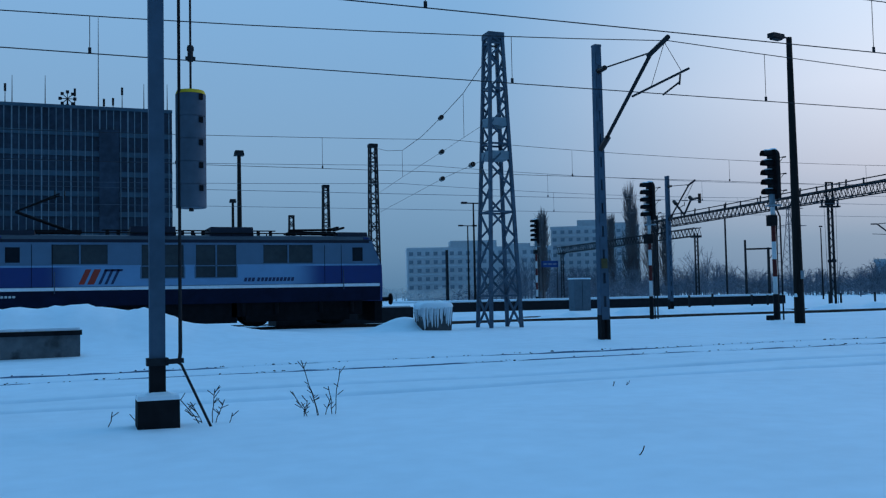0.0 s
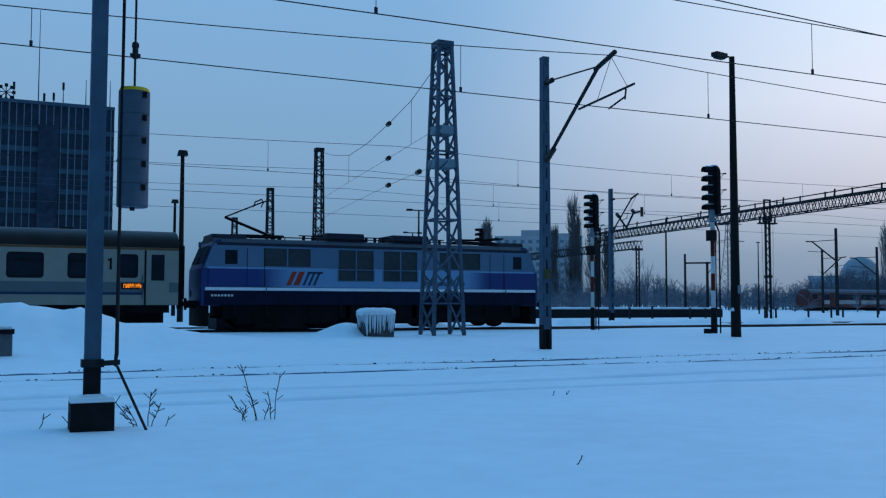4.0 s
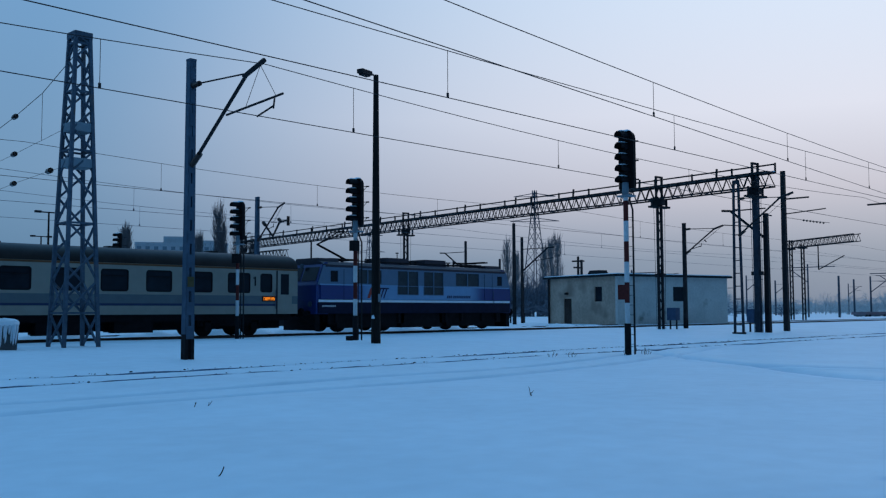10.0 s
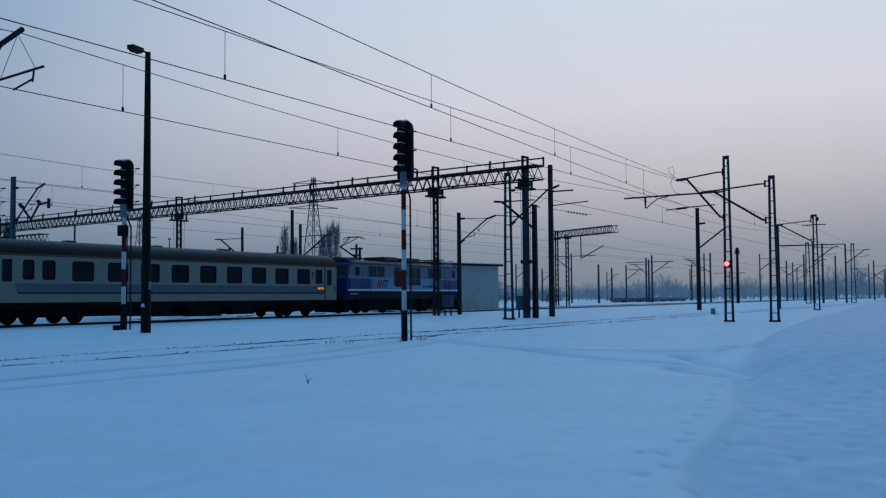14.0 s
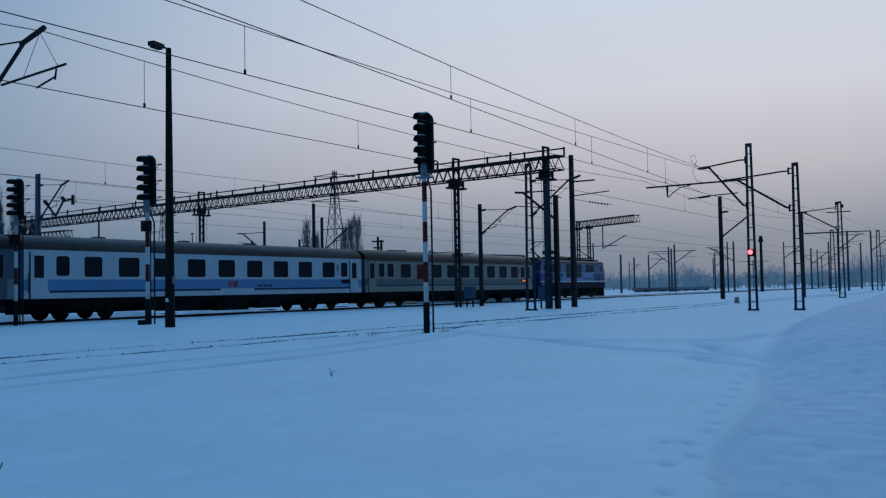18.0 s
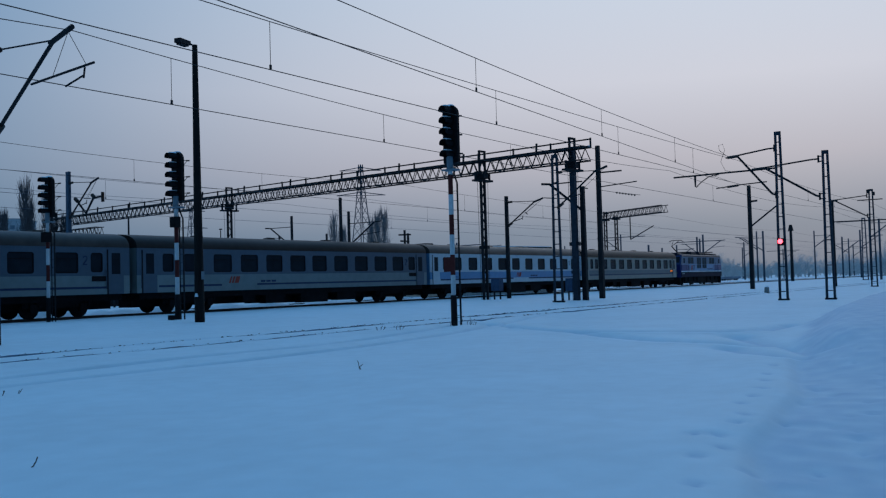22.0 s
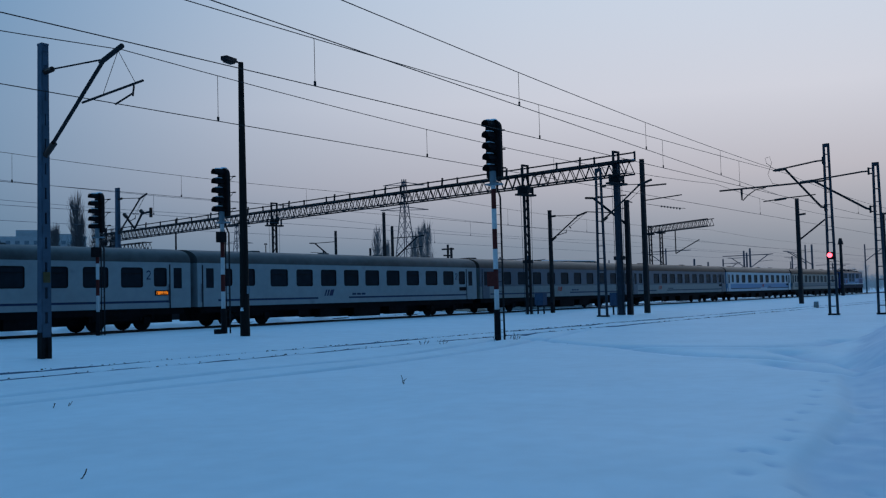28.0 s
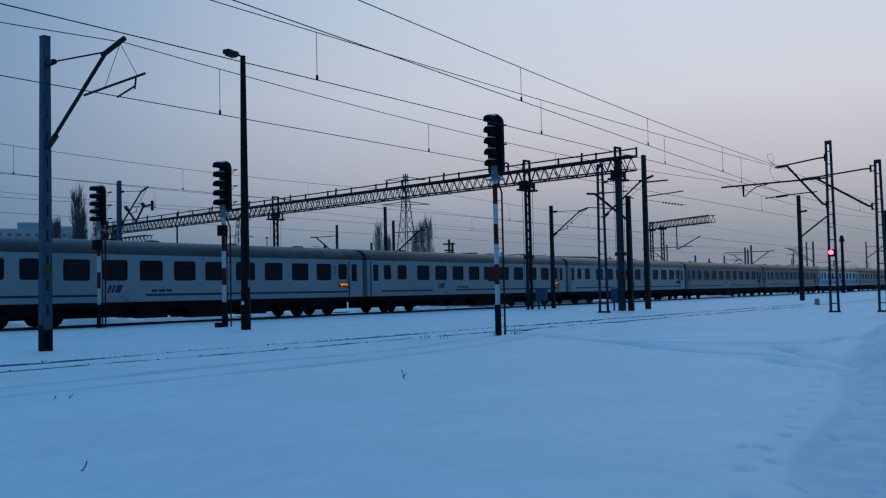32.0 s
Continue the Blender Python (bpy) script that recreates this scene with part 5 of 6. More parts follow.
def ice_block(x, y):
    th = thing("concrete_block", "dark concrete block hung with icicles under a thick snow cap", "block", (x, y, 0.0))
    part("block", Build().box((0, 0, 0.36), (1.02, 0.74, 0.8), taper=1.1), WET_CONCRETE, th)
    n = 28
    rings = []
    for grow, z in ((0.98, 0.76), (1.03, 0.82), (1.03, 0.88), (0.98, 0.93), (0.84, 0.975), (0.5, 1.0)):
        ring = []
        for k in range(n):
            a = 2 * math.pi * k / n
            c_, s_ = math.cos(a), math.sin(a)
            ring.append((0.61 * grow * math.copysign(abs(c_) ** 0.45, c_), 0.46 * grow * math.copysign(abs(s_) ** 0.45, s_), z + 0.012 * math.sin(3 * a + 1)))
        rings.append(ring)
    b = Build().add([p for r4 in rings for p in r4], [(i * n + k, i * n + (k + 1) % n, (i + 1) * n + (k + 1) % n, (i + 1) * n + k) for i in range(len(rings) - 1) for k in range(n)] + [tuple(range(n - 1, -1, -1)), tuple(range((len(rings) - 1) * n, len(rings) * n))])
    part("snow_cap", b, SNOW_CAP, th, "rounded snow cap", smooth=True)
    r_ = random.Random(3)
    def icicle(px, py, l_, w, dx, dy):
        """A wavering, pointed icicle, frozen on to the face beside it."""
        b = Build()
        steps = [(0.0, 1.0), (0.2, 0.9), (0.45, 0.72), (0.7, 0.58), (0.88, 0.38), (1.0, 0.06)]
        pts = [(px + dx * f * l_ + r_.uniform(-0.006, 0.006), py + dy * f * l_, 0.8 - l_ * f) for f, _ in steps]
        for (p, q), (k0, k1) in zip(zip(pts, pts[1:]), zip(steps, steps[1:])):
            b.tube(p, q, w * k0[1], 7, w * k1[1])
        part("icicle", b, ICE, th, smooth=True)
    px = -0.55
    while px < 0.55:
        w = r_.uniform(0.02, 0.062)
        icicle(px, -0.42 + r_.uniform(-0.02, 0.02), r_.triangular(0.2, 0.86, 0.62) * (0.6 + w * 8), w, -0.1 * px, 0.05)
        px += w * 1.3 + r_.uniform(0.0, 0.045)
    for i in range(9):
        icicle(-0.57 + r_.uniform(-0.01, 0.01), -0.36 + i * 0.09, r_.uniform(0.12, 0.55), r_.uniform(0.015, 0.045), 0.06, 0.0)
    return th


ice_block(11.65, 30.5)
cab = thing("relay_cabinet", "grey metal relay cabinet with a snow-dusted lid", "cabinet", (33.7, 59.1, 0))
part("cabinet_body", Build().box((0, 0, 1.1), (1.3, 0.8, 2.2)), RELAY_GREY, cab)
part("lid", Build().box((0, 0, 2.26), (1.4, 0.9, 0.1), taper=0.95), SNOW_CAP, cab, "snow-dusted lid")
part("door_joint", Build().box((0, -0.405, 1.1), (0.02, 0.01, 2.0)), BLACK, cab)

# platform beyond the running line
pf = thing("platform", "low snow-covered platform with a dark edge", "platform", (0, 0, 0), kind="structure")
part("platform_edge", Build().span((24, 66.0, -0.2), (58, 66.6, 0.72)), BALLAST_EDGE, pf)
part("platform_snow", Build().span((24, 65.9, 0.72), (58, 73, 0.86)), SNOW_CAP, pf)


# ---- hut ----
def hut():
    th = thing("equipment_hut", "low flat-roofed cream equipment hut with a snowy roof", "hut", (69.3, 45.9, 0), turn=-14.4)
    Lx, Ly, h = 13.6, 9.6, 4.25
    def wall(name, p, s):
        part(name, Build().span(p, s), HUT_WALL, th)
    # south wall with window, west wall with door and window
    b = Build()
    b.span((0, 0, -0.2), (6.6, 0.3, h)); b.span((8.0, 0, -0.2), (Lx, 0.3, h)); b.span((6.6, 0, -0.2), (8.0, 0.3, 2.0)); b.span((6.6, 0, 3.3), (8.0, 0.3, h))
    part("south_wall", b, HUT_WALL, th)
    b = Build()
    b.span((0, 0.3, -0.2), (0.3, 2.0, h)); b.span((0, 2.0, -0.2), (0.3, 3.0, 2.0)); b.span((0, 2.0, 3.3), (0.3, 3.0, h)); b.span((0, 3.0, -0.2), (0.3, 6.2, h))
    b.span((0, 6.2, 2.3), (0.3, 7.3, h)); b.span((0, 7.3, -0.2), (0.3, Ly, h))
    part("west_wall", b, TAN_WALL, th, "stained tan side wall")
    wall("north_wall", (0.3, Ly - 0.3, -0.2), (Lx, Ly, h))
    wall("east_wall", (Lx - 0.3, 0.3, -0.2), (Lx, Ly - 0.3, h))
    part("roof", Build().span((-0.35, -0.35, h), (Lx + 0.35, Ly + 0.35, h + 0.1)), BALLAST_EDGE, th)
    part("snow", Build().box((Lx / 2, Ly / 2, h + 0.135), (Lx + 0.6, Ly + 0.6, 0.07), taper=0.99), SNOW_CAP, th, "snow on the flat roof")
    part("chimney", Build().box((1.3, 4.0, h + 0.36), (1.2, 1.6, 0.42), taper=0.8), BALLAST_EDGE, th, "dark roof hatch")
    part("fascia", Build().span((-0.36, -0.36, h - 0.09), (Lx + 0.36, Ly + 0.36, h - 0.004)), DARK_STEEL, th, "dark roof edge")
    part("downpipe", Build().tube((-0.12, Ly - 0.2, 0), (-0.12, Ly - 0.2, h), 0.09, 8), DARK_STEEL, th)
    part("lamp", Build().box((-0.15, 6.75, 2.75), (0.3, 0.2, 0.2)), DARK_STEEL, th, "small lamp over the door")
    for lo, hi in (((6.6, 0.12, 2.0), (8.0, 0.16, 3.3)), ((0.12, 2.0, 2.0), (0.16, 3.0, 3.3))):
        part("window", Build().span(lo, hi), GLASS, th)
    part("door", Build().span((0.1, 6.2, 0), (0.16, 7.3, 2.3)), BROWN_RUST, th, "brown metal door")
    return th


hut()


# ---- slender masts ----
def ladder_mast(x, y, height, label, w=0.34, mat_=MAST_STEEL, d=0.16, lamp=False):
    """Two slim legs with rungs, open between them."""
    z0 = ground_z(x, y)
    th = thing("catenary_mast", label, "catenary mast", (x, y, z0), "catenary masts")
    for s in (-1, 1):
        part("leg", Build().beam((0, s * w / 2, -0.3), (0, s * w / 2 * 0.55, height), 0.075, d * 0.8), mat_, th)
    z = 0.5
    while z < height - 0.3:
        k = 1 - 0.45 * z / height
        part("rung", Build().beam((0, -w / 2 * k, z), (0, w / 2 * k, z), 0.05), mat_, th)
        z += 0.7
    part("top_plate", Build().box((0, 0, height - 0.1), (d * 0.8, w * 0.55 + 0.06, 0.2)), mat_, th)
    part("base_plate", Build().box((0, 0, 0.05), (0.3, w + 0.16, 0.1)), DARK_STEEL, th)
    return th


def pole_mast(x, y, height, label, w=0.2, mat_=DARK_STEEL, arm=None):
    z0 = ground_z(x, y)
    th = thing("catenary_mast", label, "catenary mast", (x, y, z0), "catenary masts")
    part("post", Build().box((0, 0, height / 2 - 0.15), (w, w, height + 0.3), taper=0.8), mat_, th)
    if arm:
        y1, z_top, z_low = arm
        b = Build()
        b.tube((0, 0, z_low), (0, y1, z_top), 0.08, 6)
        part("strut", b, mat_, th)
        b = Build()
        b.tube((0, 0, z_top), (0, y1 * 1.05, z_top), 0.04, 6)
        b.tube((0, y1, z_top), (0, y1 * 1.25, z_top + 0.05), 0.07, 6)
        b.tube((0, y1 * 0.45, z_low + (z_top - z_low) * 0.45), (0, y1 * 1.2, z_low + (z_top - z_low) * 0.55), 0.03, 6)
        part("tie_rod", b, mat_, th)
    return th


mD = ladder_mast(54.84, 13.55, 9.5, "pale steel ladder-like mast with a red light", 0.42)
def bracket(th, y_tip, z_tip, y_strut, z_low, reach=0.36):
    """A tubular cantilever towards +y: tie, strut and the clamps that hold them."""
    part("tie_tube", Build().path([(0, reach, z_tip + 0.3), (0, reach + 0.35, z_tip + 0.3), (0, y_strut, z_tip + 0.08), (0, y_tip, z_tip)], 0.045, 8), DARK_STEEL, th)
    part("tie_insulator", Build().tube((0, y_tip - 0.75, z_tip + 0.05), (0, y_tip - 0.1, z_tip + 0.01), 0.085, 8), CERAMIC, th)
    part("strut", Build().path([(0, reach, z_low), (0, reach + 0.2, z_low + 0.06), (0, y_strut, z_tip + 0.06)], 0.06, 8), DARK_STEEL, th, "slanted cantilever tube")
    for z in (z_low, z_tip + 0.3):
        part("clamp", Build().beam((0, 0.05, z - 0.14), (0, reach, z - 0.14), 0.06).beam((0, 0.05, z + 0.14), (0, reach, z + 0.14), 0.06).beam((0, reach, z - 0.2), (0, reach, z + 0.2), 0.09), DARK_STEEL, th)


bracket(mD, 2.95, 8.28, 2.3, 5.95, 0.2)
part("long_arm", Build().tube((0, 0.1, 7.45), (0, 6.1, 7.4), 0.05, 8), DARK_STEEL, mD)
part("dropper", Build().tube((0, 4.8, 7.4), (0, 4.8, 6.75), 0.07, 6, 0.04), DARK_STEEL, mD)
part("steady_hook", Build().path([(0, 4.75, 6.72), (0, 4.45, 7.0), (0, 4.0, 7.28), (0, 3.4, 7.36)], 0.03, 6), DARK_STEEL, mD)
part("jumper_wire", Build().path([(0, 2.9, 8.4), (0, 3.3, 8.75), (0, 3.35, 9.05), (0, 3.1, 9.1), (0, 3.0, 8.75), (0, 3.25, 8.1), (0, 3.0, 7.55), (0, 2.6, 7.45)], 0.014, 5), WIRE, mD)
lb = part("light_box", Build().box((-0.2, 0, 3.27), (0.2, 0.36, 0.4)), BLACK, mD)
part("red_lens", Build().tube((-0.36, 0, 3.3), (-0.3, 0, 3.3), 0.13, 14), RED_GLOW, lb, "lit red signal lens")
mE = ladder_mast(55.33, 11.16, 8.25, "pale steel ladder-like mast with cantilever arms", 0.42)
bracket(mE, 4.1, 7.5, 3.3, 5.72)
mG = ladder_mast(48.4, 24.3, 8.4, "slim twin-leg mast with a slanted bracket", 0.5)
cantilever(mG, -3.2, 7.45, 5.35, 6.3, -2.0)
pole_mast(52.6, 24.6, 6.9, "dark steel post beside the gantry", 0.3, arm=(2.2, 7.2, 5.4))
m = pole_mast(56.6, 25.3, 9.85, "tall dark steel post", 0.3)
part("side_arm", Build().tube((0, 0, 8.1), (0, -1.6, 8.1), 0.05, 6), DARK_STEEL, m)
part("stay_bar", Build().tube((0, 0, 7.17), (0, -2.6, 7.33), 0.035, 6), DARK_STEEL, m)
part("anchor_wire", Build().path([(0, -0.1, 6.97), (0, -1.4, 6.68), (0, -2.8, 6.45)], 0.015, 5), WIRE, m)
for k in range(7):
    part("insulator", Build().tube((0, -1.2 - k * 0.2, 6.71 - k * 0.04), (0, -1.27 - k * 0.2, 6.71 - k * 0.04), 0.06, 8), CERAMIC, m)
mH = pole_mast(85.2, 23.7, 9.2, "dark catenary post farther along the line", 0.34)
part("strut", Build().tube((0, -0.15, 5.6), (0, -2.3, 7.2), 0.07, 6), DARK_STEEL, mH)
part("stub", Build().tube((0, -0.1, 7.75), (0, -0.7, 7.8), 0.09, 6), CERAMIC, mH)
part("top_arm", Build().path([(0, 2.9, 9.15), (0, 0.6, 9.32), (0, -1.6, 9.4)], 0.055, 6).tube((0, 1.9, 9.2), (0, 0.9, 9.28), 0.1, 6), DARK_STEEL, mH)
mF = ladder_mast(96.8, 15.6, 9.2, "slim mast farther down the yard", 0.5)
for y_, z_ in ((-0.22, 8.75), (0.24, 9.0)):
    part("switch_box", Build().box((0, y_, z_), (0.2, 0.26, 0.34)), DARK_STEEL, mF)
part("crossarm", Build().beam((0, -1.0, 8.2), (0, 1.2, 8.2), 0.09), DARK_STEEL, mF)
bracket(mF, 3.7, 8.3, 3.3, 6.7)
part("low_tube", Build().tube((0, -1.6, 6.25), (0, 3.4, 6.3), 0.05, 6), DARK_STEEL, mF)
pole_mast(97.5, 19.2, 8.4, "dark catenary post beside a slim mast", 0.26)
for bx, by in ((53.0, 31.0), (52.2, 25.3)):
    tb = thing("point_machine_box", "small blue-grey metal box on legs", "metal box", (bx, by, ground_z(bx, by)), "metal boxes")
    part("box_body", Build().box((0, 0, 0.95), (0.5, 0.62, 0.78)), mat("blue_grey_box_paint", (0.05, 0.08, 0.14), 0.6), tb)
    for sy in (-0.22, 0.22):
        part("leg", Build().box((0, sy, 0.25), (0.08, 0.08, 0.75)), DARK_STEEL, tb)


# ---- wires ----
def catenary(y, z_contact, z_mess, xs, sags, label, drops, y_end=None, r=0.012, metal_=WIRE):
    """Contact wire, sagging messenger wire between the supports xs, droppers at the places drops."""
    th = thing("overhead_line", label, "overhead line", group="overhead lines")
    def yy(x):
        return y if y_end is None else y + (y_end - y) * (x - xs[0]) / (xs[-1] - xs[0])
    def zz(x):
        for a, c, s in zip(xs, xs[1:], sags):
            if a <= x <= c:
                t = (x - a) / (c - a)
                return z_mess - s * 4 * t * (1 - t)
        return z_mess
    part("contact_wire", Build().tube((xs[0], yy(xs[0]), z_contact), (xs[-1], yy(xs[-1]), z_contact), r, 5), metal_, th)
    for a, c in zip(xs, xs[1:]):
        part("messenger_wire", Build().path([(x, yy(x), zz(x)) for x in np.linspace(a, c, 17)], r), metal_, th)
    for x in drops:
        b = Build().tube((x, yy(x), z_contact), (x, yy(x), zz(x)), 0.008, 5)
        b.box((x, yy(x), z_contact + 0.06), (0.06, 0.03, 0.12))
        part("dropper", b, metal_, th)
    return th


catenary(19.9, 6.13, 7.5, (-70, -28, 14.1, 54.9, 97, 140), (0.7, 0.7, 0.46, 0.5, 0.5), "contact wire and catenary over the siding",
         (-18, -9, 0.4, 9.7, 17.1, 26.5, 35.5, 44.5, 63, 72, 81))
catenary(15.8, 6.37, 7.72, (-60, -5, 54.9, 97, 140), (0.3, 0.2, 0.4, 0.4), "contact wire and catenary over the nearer siding",
         (-12, -3, 6.0, 16.6, 27.3, 37.5, 47, 63, 72, 81))
catenary(10.9, 6.5, 7.95, (-15, 54.8), (0.5,), "catenary crossing over towards the siding", (-4, 8, 22.7, 33, 43), y_end=16.2)
catenary(38.95, 6.68, 8.15, (-90, -35, 15.8, 53, 105, 160, 230), (0.4,) * 6, "catenary over the running line", (-20, -10, 4, 10, 22, 31, 40, 47, 62, 75, 88), r=0.011)
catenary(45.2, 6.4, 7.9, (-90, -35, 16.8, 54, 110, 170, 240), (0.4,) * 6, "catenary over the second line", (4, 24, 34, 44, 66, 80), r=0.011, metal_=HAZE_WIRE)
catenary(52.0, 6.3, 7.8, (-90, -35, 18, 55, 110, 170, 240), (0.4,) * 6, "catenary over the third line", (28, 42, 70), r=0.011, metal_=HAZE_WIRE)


def headspan():
    """Cross wires between the two lattice towers."""
    th = thing("headspan", "sagging cross wires with insulators between two lattice towers", "cross wires")
    a, c = Vector((14.65, 31.6, 0)), Vector((19.4, 61.8, 0))
    def P(u, z):
        return a.lerp(c, u) + Vector((0, 0, z))
    def line(pts, r=0.014):
        part("span_wire", Build().path([P(u, z) for u, z in pts], r), WIRE, th)
    line([(0.0, 10.3), (0.155, 9.65), (0.3, 9.45), (0.45, 9.35), (0.625, 9.5), (0.8, 10.3), (0.985, 11.4)])
    line([(0.02, 7.75), (0.3, 7.85), (0.63, 8.0), (0.985, 8.1)], 0.008)
    line([(0.02, 6.35), (0.115, 6.47), (0.3, 6.6), (0.63, 6.7), (0.985, 6.8)], 0.008)
    for u, z0, z1 in ((0.155, 7.8, 9.65), (0.63, 8.0, 9.5)):
        part("dropper", Build().tube(P(u, z0), P(u, z1), 0.01, 5), WIRE, th)
    for u, z in ((0.297, 9.45), (0.297, 7.85), (0.297, 6.6), (0.115, 6.47)):
        b = Build().tube(P(u - 0.006, z), P(u + 0.006, z), 0.11, 8)
        b.tube(P(u - 0.012, z), P(u + 0.012, z), 0.06, 8)
        part("insulator", b, CERAMIC, th)


headspan()


# ---- far surroundings ----
def office_block():
    th = thing("office_block", "eight-storey glass and steel office block with roof aerials", "office building", (0, 0, 0))
    x0, x1, y0, y1, h, n = -60.0, 15.9, 160.0, 178.0, 32.2, 10
    part("core", Build().span((x0, y0 + 0.4, -0.2), (x1, y1, h)), OFFICE_GLASS, th)
    fh = h / n
    for i in range(n - 1):
        part("spandrel", Build().span((x0, y0 + 0.12, i * fh + 2.15), (x1, y0 + 0.39, i * fh + 2.95)), OFFICE_PANEL, th)
        part("dark_ledge", Build().span((x0, y0 + 0.05, i * fh + 2.95), (x1, y0 + 0.39, i * fh + 3.25)), OFFICE_GLASS, th)
    x = x0 + 0.4
    k = 0
    while x < x1:
        part("fin", Build().span((x, y0 - 0.06, 1.0), (x + (0.2 if k % 4 == 0 else 0.12), y0 + 0.049, h)), OFFICE_FIN, th)
        x += 1.07
        k += 1
    part("stair_tower", Build().span((4.6, y0 - 0.3, 0), (7.6, y0 + 0.39, h - fh)), OFFICE_GLASS, th, "dark recessed stair bay")
    part("parapet", Build().span((x0, y0 - 0.12, h), (x1, y1, h + 0.5)), OFFICE_PANEL, th)
    for a in range(8):
        q = Vector((-0.1 + 1.1 * math.cos(a * math.pi / 4), y0 + 2, h + 1.9 + 1.1 * math.sin(a * math.pi / 4)))
        part("dish_panel", Build().beam((-0.1, y0 + 2, h + 1.9), q, 0.12).box(q, (0.5, 0.15, 0.5)), DARK_STEEL, th)
    part("dish_mast", Build().tube((-0.1, y0 + 2, h), (-0.1, y0 + 2, h + 1.9), 0.14, 6), DARK_STEEL, th)
    for x, hh in ((4.55, 15.5), (-8.2, 5.2), (-3.4, 5.4), (1.0, 3.6), (5.4, 2.2), (6.8, 2.4), (8.2, 4.2), (11.6, 5.0), (15.3, 5.2), (-9.2, 3.8), (-11.0, 4.2)):
        b = Build().tube((x, y0 + 2, h), (x, y0 + 2, h + hh), 0.09, 6, 0.04)
        if hh < 5:
            b.box((x, y0 + 2, h + hh - 0.6), (0.35, 0.3, 1.2))
        part("aerial", b, DARK_STEEL, th)
    return th


office_block()


def far_block(x, y, w, d, h, floors, cols, label, turn):
    th = thing("apartment_building", label, "apartment building", (x, y, 0), "far apartment buildings", turn=turn)
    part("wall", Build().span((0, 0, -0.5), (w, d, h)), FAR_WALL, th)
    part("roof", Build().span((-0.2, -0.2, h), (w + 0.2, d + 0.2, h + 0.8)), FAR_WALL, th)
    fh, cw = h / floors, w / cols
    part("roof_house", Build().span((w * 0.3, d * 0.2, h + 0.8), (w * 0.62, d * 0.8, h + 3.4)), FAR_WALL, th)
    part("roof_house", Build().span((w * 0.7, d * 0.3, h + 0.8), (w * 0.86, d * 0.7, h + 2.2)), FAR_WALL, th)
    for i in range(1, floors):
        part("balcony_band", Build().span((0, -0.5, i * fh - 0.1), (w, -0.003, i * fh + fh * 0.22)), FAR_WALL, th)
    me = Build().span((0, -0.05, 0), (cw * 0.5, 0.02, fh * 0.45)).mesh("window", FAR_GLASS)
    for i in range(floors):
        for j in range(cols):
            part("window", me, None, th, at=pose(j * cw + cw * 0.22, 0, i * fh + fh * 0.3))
    return th


far_block(118, 335, 55, 18, 19.0, 6, 18, "long white apartment block in the haze", -18)
far_block(176, 330, 34, 20, 27.0, 9, 11, "taller white apartment block in the haze", -30)


def lamp_column(x, y, h, label, tee=False, r=0.2):
    th = thing("lamp_post", label, "lamp post", (x, y, 0), "lamp posts")
    part("pole", Build().tube((0, 0, -0.3), (0, 0, h), r if not tee else 0.12, 10, r * 0.6 if not tee else 0.07), WOOD_POLE, th)
    if tee:
        part("crossbar", Build().beam((-0.9, 0, h), (0.9, 0, h), 0.1), DARK_STEEL, th)
        for dx in (-0.9, 0.9):
            part("lamp_head", Build().box((dx, 0, h + 0.02), (0.5, 0.3, 0.18)), DARK_STEEL, th)
    else:
        part("lamp_head", Build().box((0, 0, h + 0.15), (r * 3, r * 3, r * 1.6), taper=0.8), DARK_STEEL, th)


lamp_column(10.0, 59.9, 10.3, "dark lamp column beyond the train")
lamp_column(14.2, 88.7, 10.3, "dark lamp column farther off")
lamp_column(33.8, 77.9, 9.5, "dark twin-armed lamp column", True)
lamp_column(43.9, 103.0, 9.5, "distant twin-armed lamp column", True)

lamp_column(82.3, 87.3, 8.4, "slender lamp column in the haze", r=0.1)

# farther catenary posts along the yard
FAR_POSTS = [(32.7, 81.8, 5.5, 0), (84.6, 103.6, 8.0, 0), (77.9, 71.5, 9.0, 1), (99.9, 94.1, 8.5, -1), (65.2, 54.0, 9.0, 0), (73.2, 59.6, 8.5, -1), (94.4, 80.6, 8.0, 1),
             (88.8, 63.6, 7.0, 0), (152.3, 59.4, 6.6, 0), (184.2, 69.0, 7.0, 0), (175.4, 58.8, 8.5, 0), (166.4, 54.7, 8.5, -1), (216.8, 61.9, 8.5, 0), (164.5, 43.7, 8.5, 1),
             (193.0, 33.3, 9.0, -1), (152.9, 23.7, 9.0, 0), (190.0, 27.2, 8.5, 0), (220.8, 24.0, 8.5, -1), (240.0, 44.0, 9.0, 1), (265.0, 30.0, 9.0, 1), (290.0, 52.0, 9.0, -1), (300.0, 37.0, 9.0, 0)]
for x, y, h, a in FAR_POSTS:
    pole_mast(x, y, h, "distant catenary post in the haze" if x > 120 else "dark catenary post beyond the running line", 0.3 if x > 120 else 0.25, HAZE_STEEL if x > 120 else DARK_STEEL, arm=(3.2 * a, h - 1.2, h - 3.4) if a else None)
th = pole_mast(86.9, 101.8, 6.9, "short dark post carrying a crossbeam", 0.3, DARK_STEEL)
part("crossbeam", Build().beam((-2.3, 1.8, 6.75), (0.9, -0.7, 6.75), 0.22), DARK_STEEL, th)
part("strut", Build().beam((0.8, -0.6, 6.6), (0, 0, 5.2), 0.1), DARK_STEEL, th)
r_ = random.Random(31)
